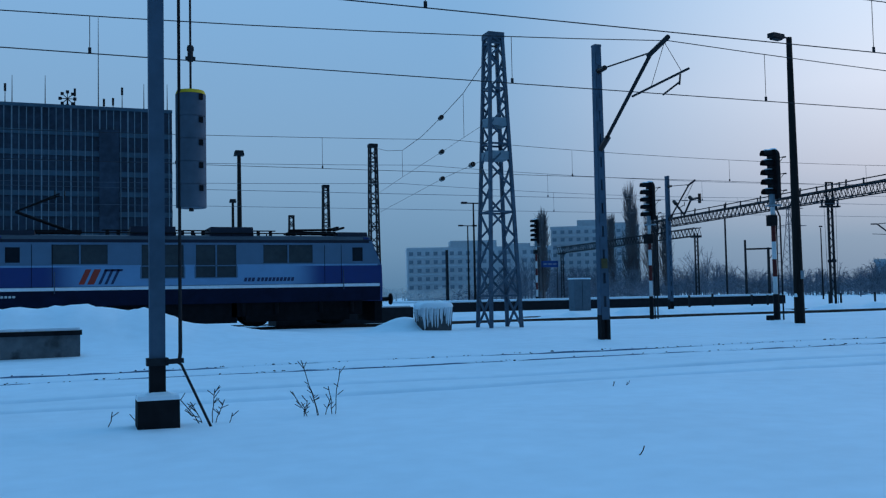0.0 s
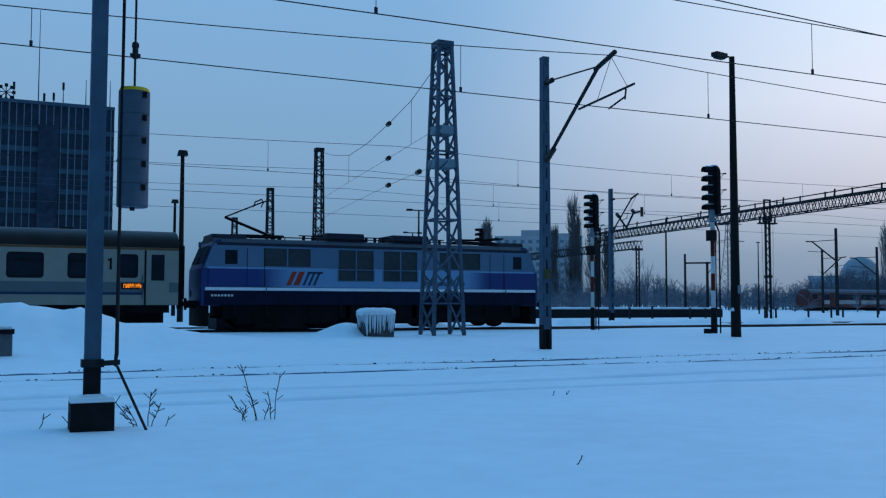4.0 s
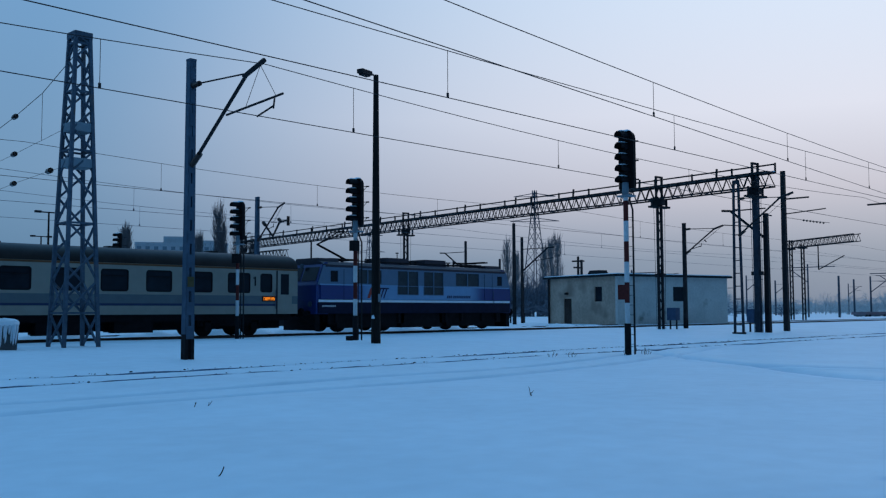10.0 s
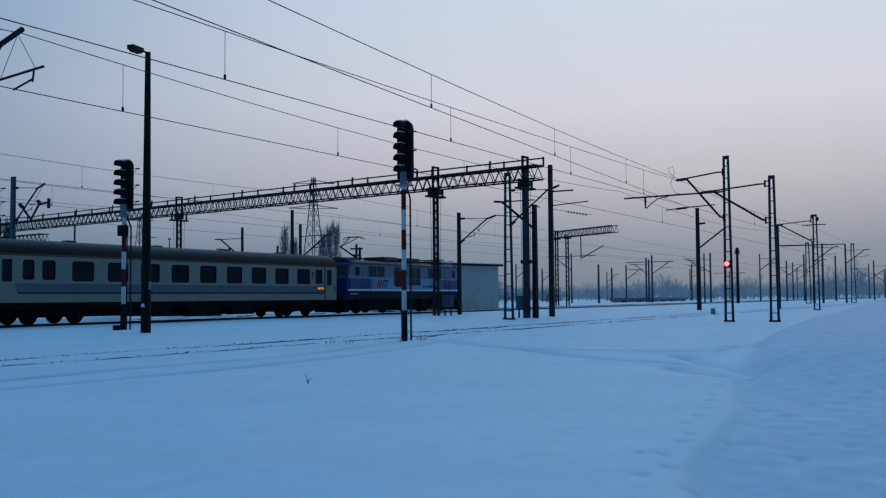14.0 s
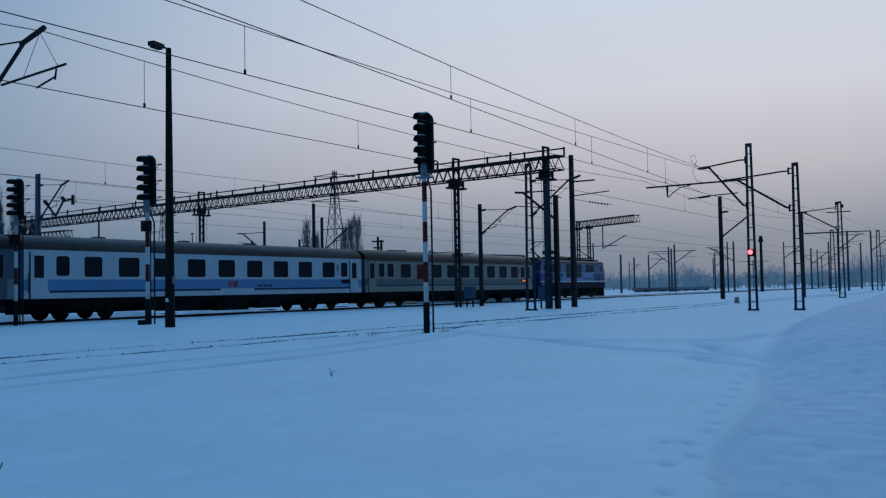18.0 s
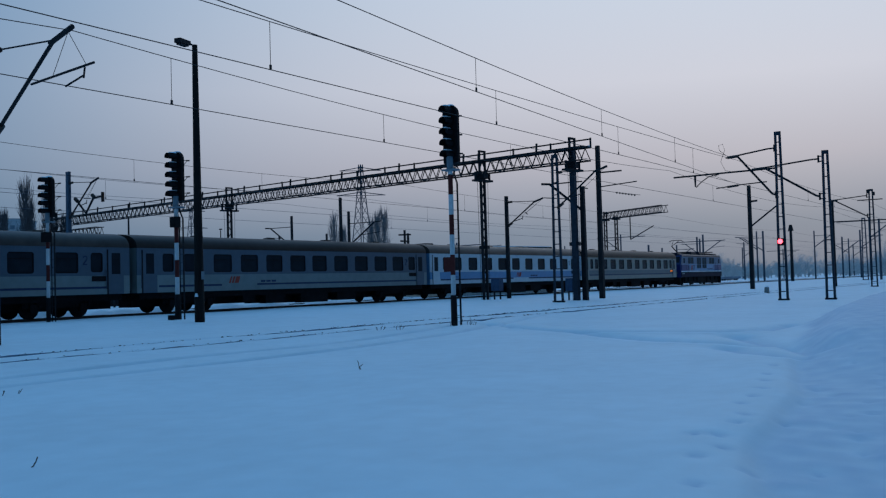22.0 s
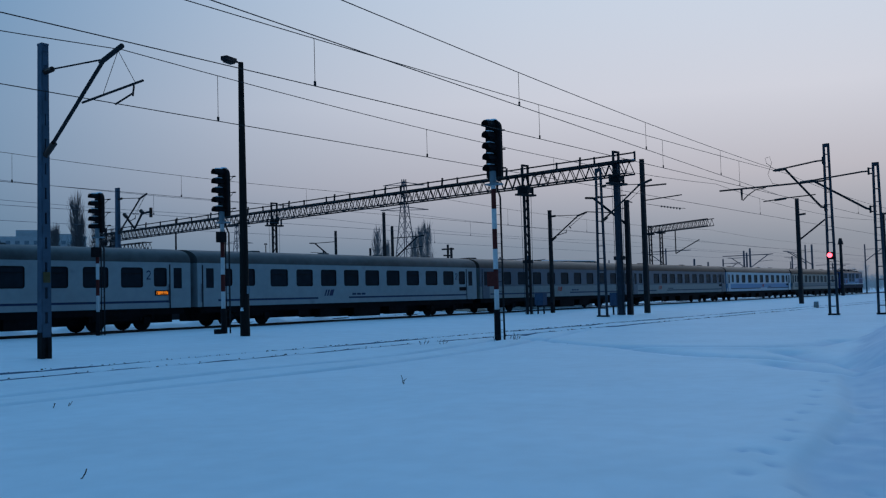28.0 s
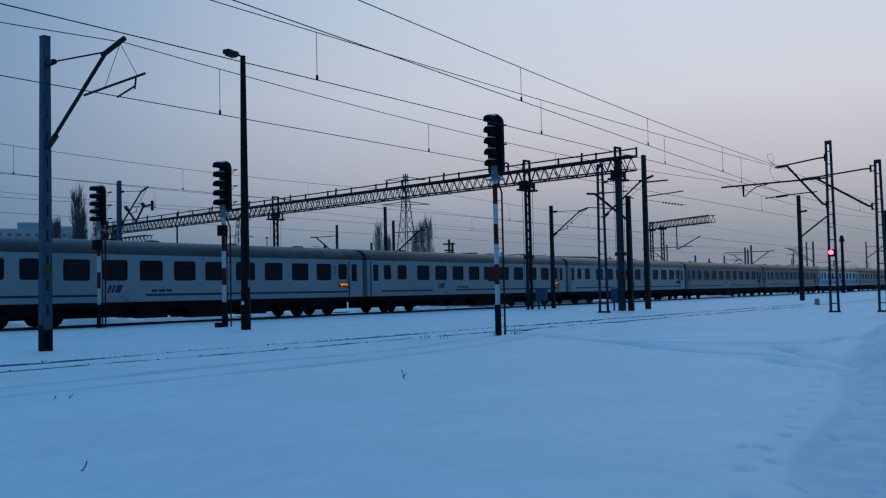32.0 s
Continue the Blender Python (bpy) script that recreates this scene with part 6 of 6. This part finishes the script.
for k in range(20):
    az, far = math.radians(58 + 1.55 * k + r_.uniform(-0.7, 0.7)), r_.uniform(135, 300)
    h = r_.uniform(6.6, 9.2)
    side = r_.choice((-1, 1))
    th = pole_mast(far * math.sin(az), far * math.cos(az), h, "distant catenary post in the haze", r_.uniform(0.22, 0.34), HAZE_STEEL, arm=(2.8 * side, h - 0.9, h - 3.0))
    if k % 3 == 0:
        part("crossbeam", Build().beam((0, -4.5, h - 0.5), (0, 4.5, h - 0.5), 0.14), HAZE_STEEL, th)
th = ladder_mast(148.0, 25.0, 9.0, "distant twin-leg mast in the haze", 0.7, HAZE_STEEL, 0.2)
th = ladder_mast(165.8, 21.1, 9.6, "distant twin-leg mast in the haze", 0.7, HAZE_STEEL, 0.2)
th = pole_mast(144.7, 34.4, 7.6, "distant post with a round lamp", 0.4, DARK_STEEL)
part("round_lamp", Build().tube((0, 0, 7.4), (0, 0, 8.3), 0.42, 10, 0.2), DARK_STEEL, th)
th = pole_mast(73.1, 93.0, 10.0, "thin tall dark steel post", 0.18, DARK_STEEL)
th = pole_mast(83.3, 60.1, 7.0, "short post with crossarms", 0.22, DARK_STEEL)
part("crossarm", Build().beam((-0.75, 0, 5.8), (0.75, 0, 5.8), 0.16), DARK_STEEL, th)
part("crossarm", Build().beam((0.3, -0.6, 6.5), (-0.3, 0.6, 6.5), 0.16), DARK_STEEL, th)
sg2 = truss_gantry((114.7, 50.8, 0), (108.2, 40.0, 0), 9.66, 0.82, "short steel truss arm on twin posts", post_at=((0.47, 9.83), (2.8, 9.16)), rail=False)
part("hanger", Build().tube((111.7, 45.86, 8.85), (111.7, 45.86, 5.95), 0.07, 6), DARK_STEEL, sg2)
part("hanger_arm", Build().tube((111.7, 45.86, 5.95), (109.35, 41.93, 7.35), 0.06, 6), DARK_STEEL, sg2)
truss_gantry((68.1, 91.6, 0), (72.6, 133.4, 0), 8.6, 0.9, "farther steel truss gantry beyond the line", post_at=((0.4, 8.0), (41.0, 8.0)), rail=False)


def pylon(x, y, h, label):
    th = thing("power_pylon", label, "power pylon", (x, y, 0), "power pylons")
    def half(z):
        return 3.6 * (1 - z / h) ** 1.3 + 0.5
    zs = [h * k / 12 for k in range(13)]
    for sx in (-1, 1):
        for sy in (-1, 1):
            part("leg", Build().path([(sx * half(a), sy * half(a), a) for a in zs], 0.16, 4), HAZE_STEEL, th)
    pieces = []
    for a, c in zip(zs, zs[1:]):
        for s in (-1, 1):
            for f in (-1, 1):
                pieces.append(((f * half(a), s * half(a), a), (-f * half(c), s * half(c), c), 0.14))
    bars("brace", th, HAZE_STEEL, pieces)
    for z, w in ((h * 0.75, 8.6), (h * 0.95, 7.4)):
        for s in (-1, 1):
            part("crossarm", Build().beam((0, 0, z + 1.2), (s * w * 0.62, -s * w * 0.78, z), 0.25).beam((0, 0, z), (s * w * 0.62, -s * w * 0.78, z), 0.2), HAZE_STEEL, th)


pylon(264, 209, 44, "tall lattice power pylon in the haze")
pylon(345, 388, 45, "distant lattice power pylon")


# ---- bare trees ----
def bare_tree(b, x, y, h, spread, rnd, n=34, r=0.05):
    """A short trunk, limbs rising into a rounded crown, fine twigs at their ends."""
    b.tube((x, y, -0.3), (x, y, h * 0.55), r * 2.2, 3, r * 0.7)
    for i in range(n):
        a, lift = rnd.uniform(0, 2 * math.pi), rnd.uniform(-1.0, 1.0)
        wide = spread * math.sqrt(max(0.05, 1 - lift * lift)) * rnd.uniform(0.45, 1.0)
        e = (x + wide * math.cos(a), y + wide * math.sin(a), h * (0.53 + 0.47 * lift * rnd.uniform(0.7, 1.0)))
        z0 = min(h * 0.55, max(h * 0.12, e[2] * rnd.uniform(0.3, 0.6)))
        q = (x + wide * 0.45 * math.cos(a + 0.3), y + wide * 0.45 * math.sin(a + 0.3), z0 + (e[2] - z0) * 0.55)
        b.tube((x, y, z0), q, r * 0.9, 3, r * 0.55)
        b.tube(q, e, r * 0.55, 3, r * 0.25)
        for _ in range(4):
            u = rnd.uniform(0.0, 0.9)
            s0 = [q[k] + (e[k] - q[k]) * u for k in range(3)]
            b.tube(s0, [s0[0] + rnd.uniform(-1, 1) * spread * 0.3, s0[1] + rnd.uniform(-1, 1) * spread * 0.3, s0[2] + rnd.uniform(0.0, 0.13) * h], r * 0.4, 3, r * 0.2)


def poplar(x, y, h, label, mat_=POPLAR, n=210):
    rnd = random.Random(int(x * 7 + y))
    th = thing("poplar_tree", label, "poplar tree", (x, y, 0), "poplar trees")
    part("trunk", Build().tube((0, 0, -0.5), (0, 0, h * 0.9), 0.4, 7, 0.06), mat_, th)
    b = Build()
    for i in range(n):
        t = rnd.uniform(0.08, 0.85)
        a = rnd.uniform(0, 2 * math.pi)
        w = h * 0.085 * (1 - t) ** 0.4 * rnd.uniform(0.4, 1.2)
        zt = min(h * rnd.uniform(0.92, 1.04), h * t + h * rnd.uniform(0.12, 0.28))
        p, q, e = (0, 0, h * t), (w * 0.8 * math.cos(a), w * 0.8 * math.sin(a), h * t + (zt - h * t) * 0.4), (w * math.cos(a), w * math.sin(a), zt)
        b.tube(p, q, 0.05, 3, 0.045)
        b.tube(q, e, 0.045, 3, 0.015)
        b.tube(q, (e[0] * 1.25 + rnd.uniform(-0.4, 0.4), e[1] * 1.25 + rnd.uniform(-0.4, 0.4), q[2] + (e[2] - q[2]) * 0.8), 0.04, 3, 0.015)
    tagged(part("crown", b, mat_, th, "bare upright branches"), kind="stuff")


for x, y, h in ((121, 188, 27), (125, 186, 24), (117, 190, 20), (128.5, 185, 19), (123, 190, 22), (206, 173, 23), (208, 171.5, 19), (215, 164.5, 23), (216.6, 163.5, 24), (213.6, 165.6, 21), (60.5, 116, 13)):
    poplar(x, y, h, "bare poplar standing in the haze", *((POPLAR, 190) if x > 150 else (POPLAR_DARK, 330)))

rnd = random.Random(11)
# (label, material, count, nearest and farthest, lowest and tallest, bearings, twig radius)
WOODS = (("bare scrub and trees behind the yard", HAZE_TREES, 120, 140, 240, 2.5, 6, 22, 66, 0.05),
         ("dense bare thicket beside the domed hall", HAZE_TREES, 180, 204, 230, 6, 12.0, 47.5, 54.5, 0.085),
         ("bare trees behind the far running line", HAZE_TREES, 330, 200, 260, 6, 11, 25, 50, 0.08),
         ("bare woods on the horizon in haze-paled colour", PALE_TREES, 520, 280, 420, 4, 9, 14, 60, 0.08),
         ("grey woods beyond the end of the yard in haze-paled colour", PALE_TREES, 1000, 270, 440, 4, 10, 56, 99, 0.08))
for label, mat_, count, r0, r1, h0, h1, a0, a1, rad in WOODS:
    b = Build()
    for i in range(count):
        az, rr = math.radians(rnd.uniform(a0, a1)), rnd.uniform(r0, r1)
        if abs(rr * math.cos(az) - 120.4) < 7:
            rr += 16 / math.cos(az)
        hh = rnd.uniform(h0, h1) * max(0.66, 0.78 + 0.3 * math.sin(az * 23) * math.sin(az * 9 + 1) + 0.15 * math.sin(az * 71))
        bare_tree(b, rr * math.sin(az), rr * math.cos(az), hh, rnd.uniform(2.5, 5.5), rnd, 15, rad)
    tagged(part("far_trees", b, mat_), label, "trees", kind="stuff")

# red and cream multiple unit passing on the far line
RED_TRAIN = mat("dull_red_train_paint", (0.125, 0.05, 0.048), 0.9, vary=0.2, scale=1)
# roof grey is lifted and blued to carry the haze
GREY_ROOF = mat("haze_tinted_train_roof", (0.15, 0.165, 0.195), 0.9, vary=0.2, scale=1)
CREAM_TRAIN = mat("dull_cream_train_paint", (0.44, 0.395, 0.37), 0.85, vary=0.2, scale=1)
FAR_GLASS = mat("dark_far_train_windows", (0.022, 0.026, 0.036), 0.85, vary=0.2, scale=1)
UNIT_CAR = 21.3
END_BAYS = ((0.25, 8.6), (9.2, 14.2), (16.0, 17.8))
MID_BAYS = ((0.3, 4.9), (6.6, 14.7), (16.4, 21.0))


def unit_car(bays, cab=0):
    """One car; cab is +1 or -1 for a driving end, 0 for the middle car."""
    label = "dull red and cream driving car of a passing multiple unit" if cab else "dull red and cream middle car of a passing multiple unit"
    th = thing("multiple_unit_car", label, "railway coach", (0, 120.4, 0), "cars of the multiple unit")
    def X(x):
        return UNIT_CAR - x if cab < 0 else x
    def block(x0, x1, y0, y1, z0, z1):
        return Build().span((min(X(x0), X(x1)), y0, z0), (max(X(x0), X(x1)), y1, z1))
    long_ = UNIT_CAR - (0.9 if cab else 0)
    profile = [(-1.4, 3.05), (-1.25, 3.4), (-0.65, 3.62), (0.65, 3.62), (1.25, 3.4), (1.4, 3.05)]
    part("body", block(0, long_, -1.4, 1.4, 0.5, 3.05), RED_TRAIN, th)
    part("roof", Build().prism(profile, min(X(0), X(long_)), max(X(0), X(long_))), GREY_ROOF, th, "hazy grey roof")
    for x0, x1 in bays:
        part("cream_panel", block(x0, x1, -1.43, -1.4, 1.1, 1.75), CREAM_TRAIN, th)
        n = max(1, round((x1 - x0) / 2.4))
        for i in range(n):
            w = (x1 - x0) / n
            part("window", block(x0 + i * w + 0.12, x0 + (i + 1) * w - 0.12, -1.43, -1.4, 1.9, 2.75), FAR_GLASS, th)
        part("gutter", block(x0, x1, -1.425, -1.4, 2.8, 2.9), GREY_ROOF, th)
    for x0, x1 in zip(bays, bays[1:]):
        if x1[0] - x0[1] > 1:
            part("door", block(x0[1] + 0.15, x1[0] - 0.15, -1.44, -1.4, 0.75, 2.8), RED_TRAIN, th, "red sliding doors")
    part("underframe", block(0.6, long_ - 0.5, -1.1, 1.1, 0.12, 0.5), UNDER, th)
    for x in (3.3, UNIT_CAR - 3.6):
        part("bogie", block(x - 1.6, x + 1.6, -1.15, 1.15, -0.05, 0.45), UNDER, th)
    if cab:
        a0, a1, a2 = X(long_), X(UNIT_CAR), X(UNIT_CAR - 0.35)
        ring = [(a0, -1.4, 0.5), (a0, 1.4, 0.5), (a0, 1.4, 3.05), (a0, 0.65, 3.6), (a0, -0.65, 3.6), (a0, -1.4, 3.05),
                (a1, -1.15, 0.55), (a1, 1.15, 0.55), (a2, 1.15, 2.8), (a2, 0.5, 3.2), (a2, -0.5, 3.2), (a2, -1.15, 2.8)]
        part("nose", Build().add(ring, [(i, (i + 1) % 6, 6 + (i + 1) % 6, 6 + i) for i in range(6)] + [(5, 4, 3, 2, 1, 0), (6, 7, 8, 9, 10, 11)]), RED_TRAIN, th, "red rounded driving end")
        part("cab_window", block(18.9, 19.8, -1.43, -1.4, 1.95, 2.75), FAR_GLASS, th)
    else:
        b = Build().beam((6.0, 0, 3.95), (9.6, 0, 4.55), 0.07).beam((9.6, 0, 4.55), (7.2, 0, 5.1), 0.06).beam((7.2, -0.7, 5.15), (7.2, 0.7, 5.15), 0.08).box((7.5, 0, 3.8), (4.0, 1.4, 0.3))
        part("pantograph", b, DARK_STEEL, th)
    return th


unit = [unit_car(END_BAYS, -1), unit_car(MID_BAYS), unit_car(END_BAYS, 1)]

# low wagons standing far down the yard, haze mixed into their colours
HAZE_RED = mat("haze_tinted_red_wagon", (0.23, 0.17, 0.185), 0.9, vary=0.2, scale=2)
HAZE_WAGON = mat("haze_tinted_wagon", (0.25, 0.28, 0.34), 0.9, vary=0.2, scale=2)
for k in range(3):
    th = thing("parked_wagon", "low dark goods wagon parked far down the yard" if k else "low dull red goods wagon parked far down the yard", "goods wagon", (178 + k * 15, 63.5, -0.4), "parked wagons")
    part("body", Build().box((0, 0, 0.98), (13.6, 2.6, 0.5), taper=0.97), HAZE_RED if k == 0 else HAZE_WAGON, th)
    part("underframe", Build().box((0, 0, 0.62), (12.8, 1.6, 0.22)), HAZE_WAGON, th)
    for x in (-5.2, -3.6, 3.6, 5.2):
        for y in (-0.75, 0.75):
            part("wheel", COACH_WHEEL, None, th, at=pose(x, y, 0.46))

# domed hall; bluish haze is painted into its wall and dome colours
HAZE_WALL = mat("haze_tinted_facade", (0.46, 0.55, 0.65), 0.9, vary=0.1, scale=0.5)
HAZE_DOME = mat("haze_tinted_dome", (0.31, 0.35, 0.40), 0.7, vary=0.12, scale=0.6)
hall = thing("domed_hall", "pale hall with a blue-grey dome in the haze", "hall", (225, 200, 0), turn=-49)
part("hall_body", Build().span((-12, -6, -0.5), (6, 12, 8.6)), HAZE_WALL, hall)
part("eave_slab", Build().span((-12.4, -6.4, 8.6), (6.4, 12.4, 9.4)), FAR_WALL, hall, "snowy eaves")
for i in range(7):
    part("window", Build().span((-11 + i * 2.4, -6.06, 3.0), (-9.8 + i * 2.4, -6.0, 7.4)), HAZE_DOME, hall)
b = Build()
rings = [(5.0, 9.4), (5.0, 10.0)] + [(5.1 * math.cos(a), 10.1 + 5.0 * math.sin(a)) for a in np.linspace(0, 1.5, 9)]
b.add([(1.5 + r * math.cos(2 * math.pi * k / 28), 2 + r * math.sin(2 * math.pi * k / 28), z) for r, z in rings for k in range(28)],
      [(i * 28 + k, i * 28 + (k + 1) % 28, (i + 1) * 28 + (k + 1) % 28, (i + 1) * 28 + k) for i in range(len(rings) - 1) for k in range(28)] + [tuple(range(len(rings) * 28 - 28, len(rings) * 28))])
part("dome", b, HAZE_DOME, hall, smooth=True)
ramp = thing("low_ramp", "dark low loading ramp beside the running line", "ramp", (0, 0, 0))
part("ramp_body", Build().span((8.5, 41.6, -0.2), (14.9, 43.4, 0.72)), BALLAST_EDGE, ramp)
part("snow_cap", Build().span((8.6, 41.7, 0.72), (14.8, 43.3, 0.78)), SNOW_CAP, ramp)

# station sign and small posts
sg = thing("station_sign", "small blue name sign on two posts", "sign", (38.5, 72.5, 0.8))
part("board", Build().box((0, 0, 3.0), (1.6, 0.06, 0.55)), BLUE_SIGN, sg)
for i in range(3):
    part("writing_bar", Build().box((-0.45 + i * 0.45, -0.035, 3.0), (0.34, 0.01, 0.1)), CABINET_GREY, sg)
for dx in (-0.7, 0.7):
    part("post", Build().tube((dx, 0, 0), (dx, 0, 3.3), 0.04, 6), DARK_STEEL, sg)
for i in range(18):
    x = 44 + i * 2.6
    pt = thing("marker_post", "short dark post sticking out of the snow", "post", (x, 60.5 + 0.8 * math.sin(i * 2.3), 0), "marker posts")
    part("stake", Build().box((0, 0, 0.35), (0.12, 0.12, 1.1 + 0.2 * math.sin(i * 1.7))), DARK_STEEL, pt)


sb = thing("trackside_stub", "short pale concrete stub in the snow", "stub", (72.0, 19.0, ground_z(72.0, 19.0)))
part("stub_body", Build().tube((0, 0, -0.2), (0, 0, 0.42), 0.2, 10, 0.16), CONCRETE, sb)
part("snow_cap", Build().tube((0, 0, 0.42), (0, 0, 0.5), 0.19, 10, 0.1), SNOW_CAP, sb)


# ---- dry weeds in the snow ----
def weed(x, y, stems, label, seed, twigs=3):
    """Bare stalks (foot, lean, height), each with a few short side twigs."""
    rnd_ = random.Random(seed)
    th = thing("dry_weed", label, "dry weed", (x, y, ground_z(x, y)), "dry weeds")
    for foot, lean, h in stems:
        pts = []
        for k in range(6):
            t = k / 5
            pts.append(Vector((foot + lean * t ** 1.2 + rnd_.uniform(-0.008, 0.008), rnd_.uniform(-0.02, 0.02), -0.08 + (h + 0.08) * t)))
        b = Build().path(pts, 0.006, 5)
        for k in range(twigs):
            t = rnd_.uniform(0.3, 0.95)
            q = pts[0].lerp(pts[-1], t)
            e = q + Vector((rnd_.choice((-1, 1)) * rnd_.uniform(0.03, 0.09), 0, rnd_.uniform(0.03, 0.1)))
            b.path([q, e], 0.005, 4)
        part("stalk", b, BARK, th)


weed(3.03, 12.2, ((0.02, -0.25, 0.72), (-0.12, -0.22, 0.32), (0.0, -0.1, 0.36), (-0.2, 0.05, 0.2)), "dry brown weed stalk poking through the snow", 5, 5)
weed(3.24, 12.25, ((0.0, -0.06, 0.36), (0.02, 0.08, 0.58), (-0.12, 0.1, 0.22)), "dry forked weed stalk in the snow", 8, 3)
weed(1.55, 12.1, ((0.0, -0.3, 0.34), (0.1, 0.04, 0.42), (0.02, -0.16, 0.26), (0.14, 0.12, 0.28)), "small dry weed clump beside the mast footing", 2, 6)
weed(1.85, 12.0, ((0.0, 0.05, 0.12),), "small dry weed beside the stay", 6, 1)
weed(0.44, 12.2, ((0.0, 0.06, 0.2), (0.3, 0.04, 0.1)), "single dry stalk in the snow", 9, 1)
weed(4.9, 7.6, ((-0.06, 0.15, 0.08),), "tiny slanting stalk in the snow", 10, 0)
for q, (x, y) in enumerate(((26.9, 17.5), (27.8, 17.4), (28.1, 18.0), (27.2, 16.9), (23.4, 17.9), (24.0, 17.6))):
    weed(x, y, ((0.0, 0.1, 0.16), (0.1, 0.12, 0.1), (-0.1, -0.1, 0.13)), "dark dry tuft at the foot of the signal", 20 + q, 2)
weed(13.4, 10.7, ((0.0, -0.1, 0.16), (-0.08, 0.02, 0.06)), "single dry stalk in the snow", 12, 1)
weed(8.2, 13.4, ((0.0, 0.02, 0.08), (0.25, 0.02, 0.06)), "tiny dry tufts in the snow", 13, 1)


def motions():
    lag = ((0.0, -1.4), (1.0, -0.95), (2.0, -0.4), (3.0, 0.0), (32.0, 0.0))
    rows = []
    for i in range(65):
        t = i * 0.5
        rows.append((t, train_front(t) + float(np.interp(t, [a for a, _ in lag], [c for _, c in lag]))))
    slack = ((0.0, 0.3), (5.5, 0.3), (6.5, 0.22), (8.5, 0.0), (15.0, 0.0), (17.5, -0.15), (26.0, -0.15), (29.0, 0.05), (32.0, 0.1))
    for k, c in enumerate(coaches):
        walk(c, [(t, pose(x - LOCO_LENGTH - 0.2 - k * PITCH + float(np.interp(t, [a for a, _ in slack], [q for _, q in slack])), 38.95, 0.06)) for t, x in rows])
    for k, c in enumerate(unit):
        walk(c, [(float(t), pose(182.6 - 15.0 * t + k * 21.75, 120.4, 0.1)) for t in range(33)])
    pull = ((0.0, 0.0), (15.0, 0.0), (18.0, 0.2), (32.0, 0.2))
    walk(loco, [(t, pose(x + float(np.interp(t, [a for a, _ in pull], [q for _, q in pull])), 38.95, 0.06)) for t, x in rows])


motions()
